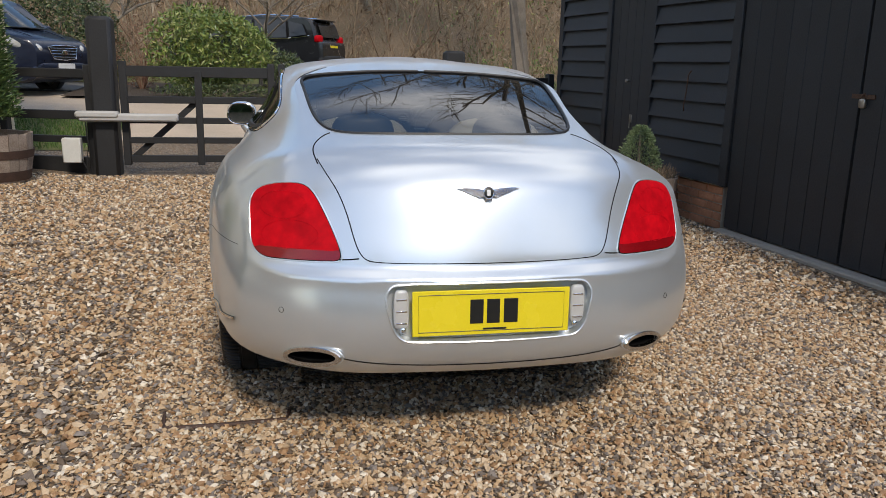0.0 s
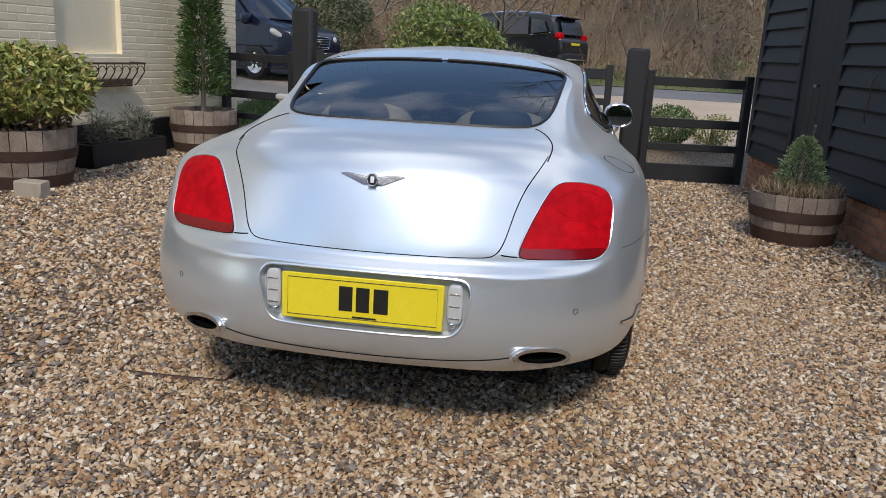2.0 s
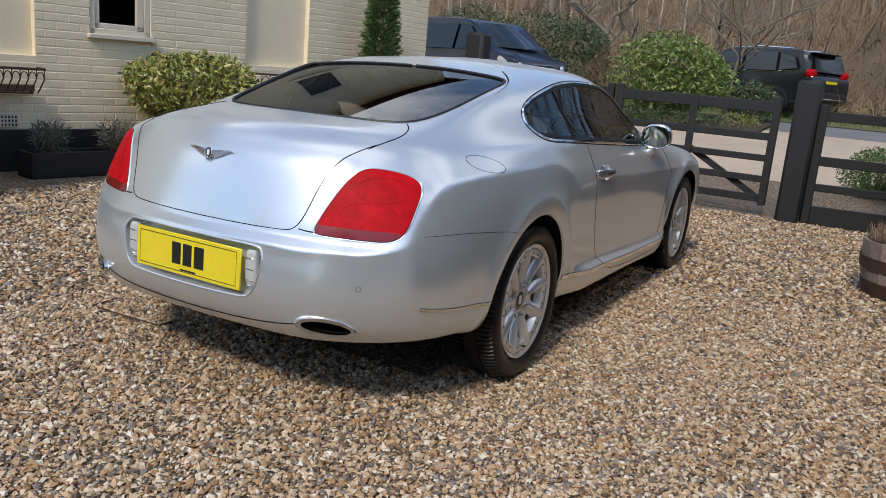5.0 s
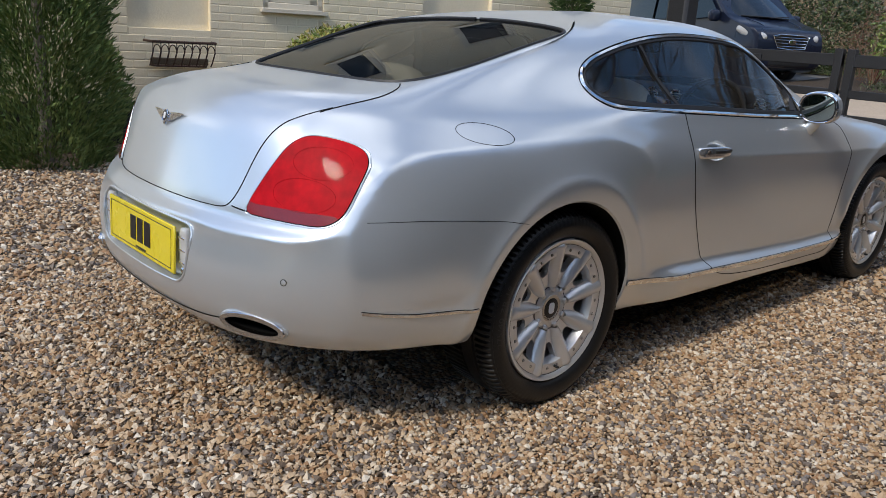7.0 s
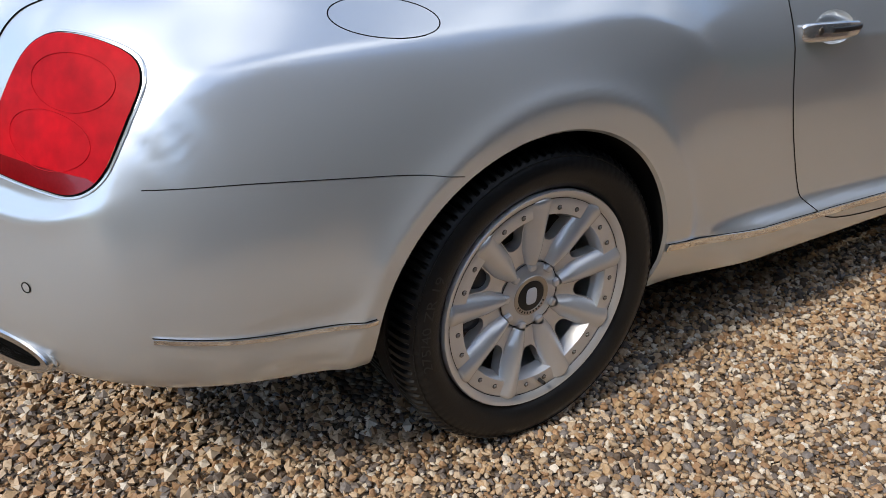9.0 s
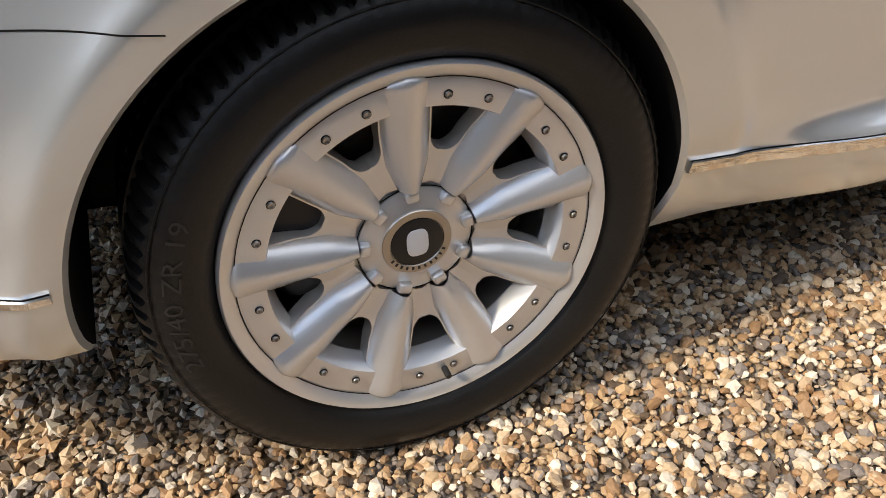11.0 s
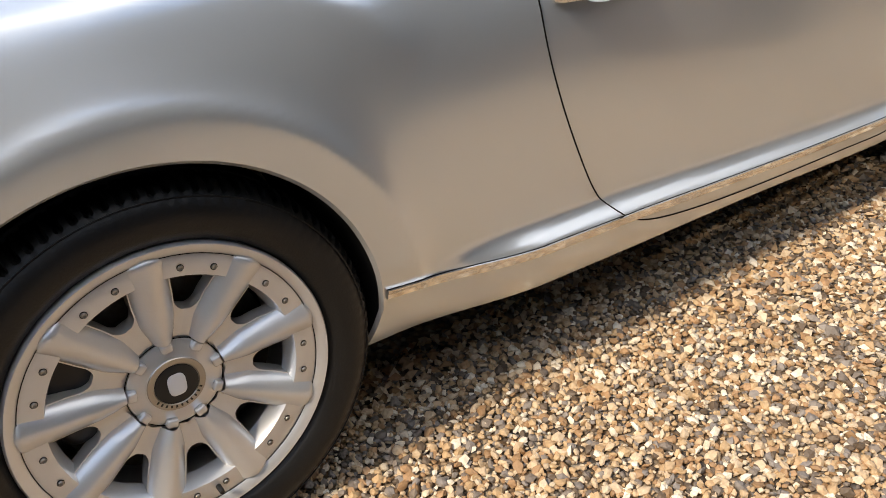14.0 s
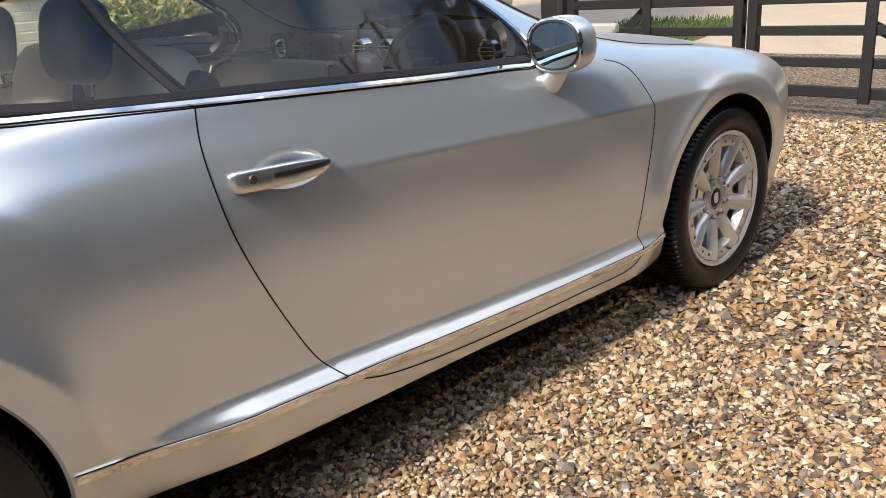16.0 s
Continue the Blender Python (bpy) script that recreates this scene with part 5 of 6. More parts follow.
seat(.36, 1.0), seat(-.36, 1.0), seat(.32, .30, True), seat(-.32, .30, True)
part("dashboard", pillow(0, 2.03, .90, .74, .15, .135, 4.5, 40, 20), NAVY, car, "navy leather dashboard")
part("wood_fascia", pillow(-.42, 1.885, .975, .235, .03, .068, 6, 40, 16), WOOD, car, "polished walnut fascia")
part("lower_dash", pillow(-.42, 1.875, .885, .25, .035, .055, 5), CREAM, car)
part("wood_console", pillow(0, 1.80, .82, .13, .07, .16, 4), WOOD, car, "polished walnut centre console")
for x in (-.54, -.02, .13, .62):
    core = part("air_vent", moved(lathe([(.026, .01), (.033, .014), (.038, .01), (.038, -.03)], 28), pose(x, 1.852, .985, 0, 0, -90)), CHROME, car, "round chrome air vent")
    part("vent_core", moved(lathe([(0, .004), (.03, .006)], 20), pose(x, 1.852, .985, 0, 0, -90)), SEAM, core)
    for dz in (-.012, 0, .012):
        part("vent_slat", box(x - .027, 1.838, .985 + dz - .002, x + .027, 1.844, .985 + dz + .002, .001), CHROME, core)
part("instrument_hood", pillow(.38, 1.93, 1.02, .20, .10, .05, 3), NAVY, car)
steering = part("steering_wheel", tube([(.185 * math.cos(t), 0, .185 * math.sin(t)) for t in np.linspace(0, 2 * math.pi, 56, endpoint=False)], .016, True, 10), TRIM, car, "black steering wheel")
steering.matrix_basis = pose(.37, 1.79, .915, -22, 0, 0)
part("wheel_boss", pillow(0, .02, 0, .075, .03, .06, 3), TRIM, steering)
for a in (0, 180, 270):
    part("wheel_spoke", tube([(0, .015, 0), (.18 * math.cos(radians(a)), 0, .18 * math.sin(radians(a)))], .014, False, 8), STEEL, steering)
part("door_pull", tube([(-.745, 1.60, .86), (-.735, 1.63, .93), (-.735, 1.69, .955), (-.745, 1.72, .95)], .012, False, 10), STEEL, car, "bright inner door pull")
part("inner_mirror", pillow(0, 1.68, 1.235, .11, .012, .03, 4), TRIM, car)
part("transmission_tunnel", pillow(0, 1.2, .48, .14, .75, .12, 5), NAVY, car)


# ---- plants ----
def rot_rows(n, rng):
    """n random turns, as matrices."""
    q = rng.normal(size=(n, 4))
    q /= np.linalg.norm(q, axis=1, keepdims=True)
    w, x, y, z = q.T
    return np.stack([1 - 2 * (y * y + z * z), 2 * (x * y - z * w), 2 * (x * z + y * w), 2 * (x * y + z * w), 1 - 2 * (x * x + z * z), 2 * (y * z - x * w),
                     2 * (x * z - y * w), 2 * (y * z + x * w), 1 - 2 * (x * x + y * y)], axis=1).reshape(n, 3, 3)


def leaves(name, spots, length, width, material_, parent, seed, droop=None):
    """Many small folded leaves at the given spots, each turned its own way."""
    rng = np.random.default_rng(seed)
    n = len(spots)
    base = np.array([(0, 0, 0), (.5, .45, .10), (1, 0, -.06), (.5, -.45, .10)])
    size = rng.uniform(.7, 1.25, n)
    b = base[None] * np.stack([size * length, size * width, size * width], axis=1)[:, None, :]
    if droop is None:
        r = rot_rows(n, rng)
    else:
        d = droop + rng.normal(scale=.35, size=(n, 3))
        d /= np.linalg.norm(d, axis=1, keepdims=True)
        s = np.cross(d, rng.normal(size=(n, 3)))
        s /= np.linalg.norm(s, axis=1, keepdims=True)
        r = np.stack([d, s, np.cross(d, s)], axis=2)
    v = np.einsum("nij,nkj->nki", r, b) + spots[:, None, :]
    f = np.arange(n * 4).reshape(n, 4)
    return bulk(name, v.reshape(-1, 3), f, material_, parent, smooth=False)


def crown_spots(n, centre, size, rng, lump=0.18, hollow=0.55, lumps=9):
    """Spots through an uneven, lumpy crown."""
    d = rng.normal(size=(n, 3))
    d /= np.linalg.norm(d, axis=1, keepdims=True)
    axes = rng.normal(size=(lumps, 3))
    axes /= np.linalg.norm(axes, axis=1, keepdims=True)
    swell = 1 + lump * np.sin(4 * (d @ axes.T) + np.arange(lumps)).mean(axis=1) * 3
    rad = (hollow + (1 - hollow) * rng.uniform(size=n) ** .6) * swell
    return np.array(centre) + d * rad[:, None] * np.array(size)


LAUREL = islands("laurel_leaves", [(.13, .20, .045), (.21, .28, .06), (.09, .15, .04), (.32, .35, .11), (.17, .21, .05)], rough=0.4, bump=0.0)
VARIEGATED = islands("yellow_green_leaves", [(.26, .30, .06), (.42, .42, .10), (.15, .20, .045), (.52, .48, .16), (.22, .27, .05), (.32, .26, .08)], rough=0.4, bump=0.0)
CONIFER = islands("conifer_sprays", [(.13, .20, .055), (.18, .26, .075), (.09, .15, .04), (.24, .31, .095)], rough=0.6, bump=0.0)
PINE = islands("dark_conifer_needles", [(.07, .13, .035), (.10, .17, .045), (.045, .09, .025), (.14, .21, .06)], rough=0.6, bump=0.0)
SPRUCE = islands("blue_green_needles", [(.22, .30, .15), (.28, .36, .18), (.15, .22, .10)], rough=0.6, bump=0.0)
BOXLEAF = islands("clipped_box_leaves", [(.07, .14, .02), (.05, .10, .016), (.11, .19, .035)], rough=0.5, bump=0.0)
DARKLEAF = islands("dark_evergreen_leaves", [(.06, .09, .035), (.09, .125, .045), (.035, .055, .022), (.15, .175, .07)], rough=0.4, bump=0.0)
GREYLEAF = islands("grey_lavender_leaves", [(.17, .18, .14), (.23, .23, .18), (.12, .12, .09)], rough=0.8, bump=0.0)
DRYLEAF = islands("dry_brown_stems", [(.28, .18, .11), (.38, .27, .17), (.16, .10, .06), (.33, .25, .18), (.22, .19, .12)], rough=0.9, bump=0.0)
REDSTEM = islands("russet_twigs", [(.20, .09, .06), (.28, .15, .10), (.14, .07, .05), (.24, .18, .12)], rough=0.9, bump=0.0)
PALESTEM = islands("pale_sapling_bark", [(.42, .35, .26), (.32, .26, .19), (.50, .43, .33), (.24, .19, .14)], rough=0.9, bump=0.0)
BARK = material("grey_brown_bark", (.24, .20, .16), (.13, .11, .085), rough=0.95, scale=6, fine=50, bump=0.6, depth=0.01)
SOIL = material("dark_soil", (.07, .05, .035), (.04, .03, .02), rough=0.95, scale=20, fine=120, bump=0.8, depth=0.01)
STAVE = material("weathered_oak_stave", (.36, .30, .25), (.17, .12, .09), rough=0.8, scale=7, fine=90, bump=0.5, depth=0.004, pieces=0.22)
HOOP = material("rusted_hoop_iron", (.10, .055, .04), (.05, .032, .026), rough=0.7, metal=0.3, scale=12, fine=150)


def tub(at, r, h, label):
    """Half a barrel: staves between hoops, filled with soil."""
    t = thing("half_barrel", label, "planter", "half barrel planters", at)
    n = 22
    for i in range(n):
        a0, a1 = 2 * math.pi * (i + .03) / n, 2 * math.pi * (i + .97) / n
        v = []
        top = h + random.uniform(-.006, .004)
        for z, rr in ((0, .84), (h * .5, .965), (top, 1.0)):
            for q in (rr * r, rr * r - .026):
                for a in (a0, a1):
                    v.append((q * math.cos(a), q * math.sin(a), z))
        f = [(0, 1, 5, 4), (4, 5, 9, 8), (2, 6, 7, 3), (6, 10, 11, 7), (8, 9, 11, 10), (0, 4, 6, 2), (4, 8, 10, 6), (1, 3, 7, 5), (5, 7, 11, 9)]
        part("stave", (v, f), STAVE, t, smooth=False)
    for z0, z1 in ((.02, .12), (h * .50, h * .50 + .085)):
        r0, r1 = r * (.84 + .25 * z0 / h) + .003, r * min(.84 + .25 * z1 / h, .995) + .004
        part("hoop", moved(lathe([(r0 - .004, -z0), (r0 + .003, -z0), (r1 + .003, -z1), (r1 - .004, -z1)], 44), pose(0, 0, 0, 0, 90, 0)), HOOP, t, "rusty iron hoop")
    part("soil", moved(lathe([(0, -h * .90), (r * .5, -h * .92), (r * .93, -h * .86)], 32), pose(0, 0, 0, 0, 90, 0)), SOIL, t, "dark soil")
    return t


def stems(n, centre, spread, height, rng, r=.006, lean=.35):
    out = []
    for _ in range(n):
        a, d = rng.uniform(0, 2 * math.pi), rng.uniform(.1, 1) * spread
        p = Vector(centre)
        q = p + Vector((math.cos(a) * d, math.sin(a) * d, height * rng.uniform(.7, 1.1)))
        m = (p + q) / 2 + Vector((rng.normal() * .04, rng.normal() * .04, 0))
        out.append(tube([p + Vector((math.cos(a) * .03, math.sin(a) * .03, 0)), m, q], r, False, 5, r * .4))
    return join(*out)


rng = np.random.default_rng(5)
zb = 0.05
tub((-4.0, 2.72, zb), .44, .50, "large weathered half barrel with rusty hoops by the house")
shrub = thing("potted_shrub", "rounded yellow-green variegated shrub in a half barrel", "shrub", at=(-4.0, 2.72, zb + .45))
part("stems", stems(16, (0, 0, 0), .5, .55, rng, .009), BARK, shrub)
leaves("foliage", crown_spots(5200, (0, 0, .40), (.68, .68, .34), rng, .10, .6), .075, .035, VARIEGATED, shrub, 1)
leaves("foliage", crown_spots(700, (0, 0, .12), (.45, .45, .14), rng, .10, .3), .07, .03, DRYLEAF, shrub, 2)
block = tagged(part("stone_block", box(-3.72, 2.19, .03, -3.48, 2.33, .18, .012), MORTAR), "small pale concrete block beside the half barrel", "block")

tub((-3.66, 5.5, zb), .39, .50, "weathered half barrel with rusty hoops beside the gate")
con = thing("potted_conifer", "slim dark green conifer in a half barrel", "conifer", at=(-3.66, 5.5, zb + .45))
part("trunk", tube([(0, 0, 0), (.01, 0, .9), (0, .01, 1.9)], .03, False, 8, .01), BARK, con)
k = 12500
hgt = rng.uniform(0, 1, k)
ang = rng.uniform(0, 2 * math.pi, k)
tier = np.abs(np.sin(hgt * 40 + 1.5 * np.sin(2 * ang) + ang))
rad = (.27 * (1 - hgt) ** .7 + .05) * (.25 + .75 * rng.uniform(size=k) ** .6) * (.62 + .38 * tier)
pts = np.stack([np.cos(ang) * rad, np.sin(ang) * rad, .16 + hgt * 1.95 + .25 * rad], axis=1)
out = np.stack([np.cos(ang), np.sin(ang), .45 + 0 * hgt], axis=1)
leaves("foliage", pts, .075, .016, PINE, con, 3, out)

tub((2.50, 3.22, 0), .36, .40, "small weathered half barrel with rusty hoops by the barn")
dwarf = thing("potted_spruce", "dwarf blue-green spruce with dry heather in a half barrel", "conifer", at=(2.50, 3.22, .36))
part("trunk", tube([(0, 0, 0), (0, .01, .4)], .02, False, 8, .008), BARK, dwarf)
k = 3600
hgt = rng.uniform(0, 1, k)
ang = rng.uniform(0, 2 * math.pi, k)
rad = (.20 * np.sqrt(np.clip(1 - hgt ** 1.7, 0, 1)) * (1 - .25 * hgt) + .012) * (.5 + .5 * rng.uniform(size=k) ** .5) * (1 + .16 * np.sin(hgt * 26 + 3 * ang) * np.sin(5 * ang + 2))
pts = np.stack([np.cos(ang) * rad, np.sin(ang) * rad, .02 + hgt * .46], axis=1)
leaves("foliage", pts, .026, .012, SPRUCE, dwarf, 4, np.stack([np.cos(ang), np.sin(ang), .6 + 0 * ang], axis=1))
a = rng.uniform(0, 2 * math.pi, 1500)
r_ = .34 * rng.uniform(size=1500) ** .5
leaves("heather", np.stack([np.cos(a) * r_, np.sin(a) * r_, rng.uniform(0, .09, 1500)], axis=1), .07, .008, DRYLEAF, dwarf, 5, np.array((0, 0, 1.0)))

thuja = thing("thuja_bush", "tall dense dark green thuja bush at the house wall", "bush", at=(-4.20, -.18, 0))
part("trunk", tube([(0, 0, 0), (.02, 0, 1.0), (0, 0, 2.0)], .06, False, 8, .02), BARK, thuja)
k = 36000
hgt = rng.uniform(0, 1, k)
ang = rng.uniform(0, 2 * math.pi, k)
rad = .64 * (1 - hgt ** 2.2 * .75) * (.50 + .50 * rng.uniform(size=k) ** .45) * (.93 + .10 * np.sin(31 * hgt + 5 * ang) * np.sin(13 * ang)) * (1 + .10 * np.sin(hgt * 17 + 3 * ang) + .07 * np.sin(7 * ang + hgt * 9)) * (.80 + .2 * smooth01(hgt * 6))
pts = np.stack([np.cos(ang) * rad, np.sin(ang) * rad, .02 + hgt * 2.3], axis=1)
leaves("foliage", pts, .07, .017, CONIFER, thuja, 6, np.stack([np.cos(ang), np.sin(ang), .9 + 0 * ang], axis=1))


def trough(p0, p1, plants, seed):
    d = Vector((p1[0] - p0[0], p1[1] - p0[1], 0))
    t = thing("planting_trough", "long black planting trough against the house wall", "planter", "black troughs", (*p0, .04), math.degrees(math.atan2(d.y, d.x)))
    L = d.length
    part("trough_body", join(box(0, -.13, 0, L, .13, .03), box(0, -.13, 0, L, -.10, .24), box(0, .10, 0, L, .13, .24), box(0, -.13, 0, .03, .13, .24), box(L - .03, -.13, 0, L, .13, .24)), TAR, t)
    part("soil", box(.02, -.11, .15, L - .02, .11, .20, .01), SOIL, t)
    g = np.random.default_rng(seed)
    for i, (u, hh) in enumerate(plants):
        b = thing("lavender", "grey-green lavender clump in a black trough", "plant", "trough plants", (*p0, .04), math.degrees(math.atan2(d.y, d.x)))
        c = crown_spots(700, (u * L, 0, .26 + hh * .3), (.17, .15, hh * .55), g, .15, .3)
        leaves("foliage", c, .09, .010, GREYLEAF, b, seed + i, (c - np.array((u * L, 0, .12))))
        part("stems", stems(8, (u * L, 0, .18), .1, .15, g, .004), DRYLEAF, b)


trough((-4.10, 3.72), (-3.92, 4.86), ((.25, .30), (.72, .36)), 20)
trough((-4.42, 1.15), (-4.24, 2.30), ((.2, .26), (.75, .3)), 30)


def hay_rack(y0, y1, z0, z1):
    k = placed(tagged(new("hay_rack"), "rusty iron hay rack planter on the house wall", "wall planter", "hay racks"), HOUSE)
    n, out_ = 9, .22
    part("rim", tube([(.012, y0, z1), (out_, y0 + .02, z1), (out_, y1 - .02, z1), (.012, y1, z1)], .011, False, 8), HOOP, k)
    part("foot_rail", tube([(.012, y0 + .06, z0), (.08, y0 + .07, z0), (.08, y1 - .07, z0), (.012, y1 - .06, z0)], .010, False, 8), HOOP, k)
    for i in range(n):
        y = y0 + .03 + (y1 - y0 - .06) * i / (n - 1)
        part("bar", tube([(out_, y, z1), (out_ - .005, y, z1 - .09), (.12, y, z0 + .03), (.08, y, z0)], .007, False, 6), HOOP, k)
        if i < n - 1:
            w = (y1 - y0 - .06) / (n - 1)
            part("hoop", tube([(out_ - .004, y + w * .5 - w * .5 * math.cos(s), z1 - .10 + .075 * math.sin(s)) for s in np.linspace(0, math.pi, 9)], .005, False, 5), HOOP, k)
    part("liner", box(.015, y0 + .05, z0 + .01, .075, y1 - .05, z0 + .07, .006), material("coir_liner", (.10, .075, .05), (.06, .045, .03), rough=0.95, fine=120, bump=0.8), k, "dark coir liner")
    return k


hay_rack(-.62, .0, .77, .99)
hay_rack(2.38, 3.38, .82, 1.06)
vent = placed(tagged(part("air_brick", join(box(-.01, -.40, .45, .006, -.18, .57, .003)), CREAMWOOD), "cream-painted air brick in the house wall", "vent"), HOUSE)
for i in range(7):
    for j in range(3):
        part("vent_hole", box(.004, -.385 + i * .030, .463 + j * .035, .0075, -.37 + i * .030, .485 + j * .035, .001), TAR, vent)


# ---- beyond the gate ----
def bare_tree(at, height, seed, r=.09, spread=.5, levels=4, label="bare grey-barked tree in winter", top=None):
    t = thing("bare_tree", label, "tree", "bare trees", at)
    g = random.Random(seed)
    trunk, limbs = [], []

    def grow(p, d, length, rad, level):
        pts = [p]
        q, dd = p.copy(), d.copy()
        for _ in range(3):
            dd = (dd + Vector((g.gauss(0, .12), g.gauss(0, .12), g.gauss(0.02, .08)))).normalized()
            q = q + dd * (length / 3)
            pts.append(q.copy())
        (trunk if level == 0 else limbs).append(tube(pts, rad, False, 7 if level < 2 else 4, rad * .6))
        if level < levels:
            for _ in range(g.choice((3, 4)) if level else 6):
                s = g.uniform(.35, 1)
                b = pts[0].lerp(pts[-1], s) if level else pts[1].lerp(pts[-1], g.uniform(.2, 1))
                a = g.uniform(0, 2 * math.pi)
                side = Vector((math.cos(a), math.sin(a), 0))
                nd = (dd * (1 - spread) + side * spread * 1.3 + Vector((0, 0, .15))).normalized()
                grow(b, nd, length * g.uniform(.5, .72), rad * .5, level + 1)

    grow(Vector((0, 0, -.1)), Vector((0, 0, 1)), height * .5, r, 0)
    part("trunk", join(*trunk), BARK, t)
    part("branch", join(*limbs), BARK, t)
    return t


gz = lambda x, y: float(ground_z(np.float64(x), np.float64(y)))
bare_tree((-1.2, 15.7, gz(-1.2, 15.7)), 4.6, 3, .05, .6, 4, "small bare spreading tree in the planting bed")
bare_tree((-5.6, 19.5, gz(-5.6, 19.5)), 4.8, 4, .10, .6, 4)
for i, (x, y, h) in enumerate(((-10, 27, 9), (-4, 28, 10), (2.5, 27, 9), (7, 25, 8.5), (11, 28, 10), (-16, 29, 11))):
    bare_tree((x, y, gz(x, y)), h, 40 + i, .13, .4, 4)
for i, (x, y, h) in enumerate(((5.1, 15.6, 17), (7.6, 11.0, 10), (9.5, -3, 11), (4, -17, 12), (-7, -18, 11))):
    bare_tree((x, y, gz(x, y)), h, 60 + i, .24, .5, 5 if i < 2 else 4, "tall bare tree standing behind the yard")


def bush(name, at, size, n, leaf, material_, label, seed, stem_material=None):
    b = thing(name, label, "bush", at=(at[0], at[1], gz(*at)))
    g = np.random.default_rng(seed)
    part("stems", stems(14, (0, 0, 0), size[0] * .6, size[2] * 1.3, g, .018), stem_material or BARK, b)
    c = crown_spots(n, (0, 0, size[2] * 1.02), size, g, .16, .55)
    c = c[c[:, 2] > .05]
    leaves("foliage", c, *leaf, material_, b, seed + 1)
    return b


def tall_hedge(p0, p1, height, thick, n, seed):
    """A long uncut evergreen hedge: a dark core of twigs under a coat of leaves, with a broken top."""
    d = Vector((p1[0] - p0[0], p1[1] - p0[1], 0))
    h = thing("tall_hedge", "tall dark evergreen hedge along the edge of the yard", "hedge", "tall hedges", (*p0, 0), math.degrees(math.atan2(d.y, d.x)))
    g = np.random.default_rng(seed)
    L = d.length
    part("twigs", pillow(L / 2, 0, height * .45, L / 2, thick * .36, height * .47, 9, 40, 12), DARKLEAF, h)
    u = g.uniform(0, L, n)
    crest = height * (.86 + .10 * np.sin(u * 1.3 + seed) + .07 * np.sin(u * 3.7 + 2 * seed) + .05 * np.sin(u * 8.1))
    z = crest * g.uniform(0, 1, n) ** .8
    v = np.where(g.uniform(size=n) < .5, -1, 1) * thick * .5 * (1 - .55 * (z / crest) ** 4) * g.uniform(.7, 1.08, n)
    leaves("foliage", np.stack([u, v, z], axis=1), .24, .11, DARKLEAF, h, seed + 1)
    return h


tall_hedge((-13, -13.0), (2.0, -14.0), 3.6, 1.6, 9000, 110)
tall_hedge((2.6, -14.0), (14.0, -12.0), 6.0, 1.8, 9000, 111)
tall_hedge((14.4, -11.5), (13.6, -1.5), 6.0, 1.8, 9000, 112)
bush("laurel_bush", (-2.15, 14.5), (1.15, 1.0, .95), 9000, (.13, .045), LAUREL, "large glossy laurel bush behind the gate", 70)
bush("laurel_bush", (-.75, 16.2), (.62, .6, .45), 2200, (.12, .04), DARKLEAF, "low green shrub under the small tree", 71)
bush("evergreen_hedge", (-5.9, 17.2), (1.7, .9, 1.1), 9000, (.10, .045), DARKLEAF, "clipped dark evergreen hedge", 72)
bush("evergreen_hedge", (-8.8, 17.8), (1.9, 1.0, 1.15), 7000, (.10, .045), DARKLEAF, "clipped dark evergreen hedge", 73)
bush("russet_shrub", (-3.75, 15.3), (.80, .65, .75), 2600, (.11, .010), REDSTEM, "leafless russet shrub in the planting bed", 74, REDSTEM)
bush("box_ball", (2.10, 8.75), (.42, .42, .33), 6500, (.035, .018), BOXLEAF, "clipped round box bush outside the fence", 75)
bush("pale_shrub", (2.80, 9.0), (.33, .33, .26), 1500, (.05, .02), VARIEGATED, "small pale yellow-green shrub outside the fence", 76)
bush("pale_shrub", (-1.9, 13.7), (1.3, .3, .16), 2600, (.07, .02), DARKLEAF, "low ground cover in the planting bed", 77)
bush("pale_shrub", (-.7, 14.7), (.5, .3, .14), 700, (.06, .015), VARIEGATED, "pale yellow flowers in the planting bed", 78)
bed = setting(ground_strip("planting_bed", -5.0, -.15, 13.5, 16.9, 24, 16, SOIL, .05), "dark planting bed edged with low plants", "planting bed")
turf = setting(ground_strip("turf", -5.2, -3.2, 8.2, 11.2, 12, 12, GRASS, .012), "strip of green turf beyond the fence", "grass")


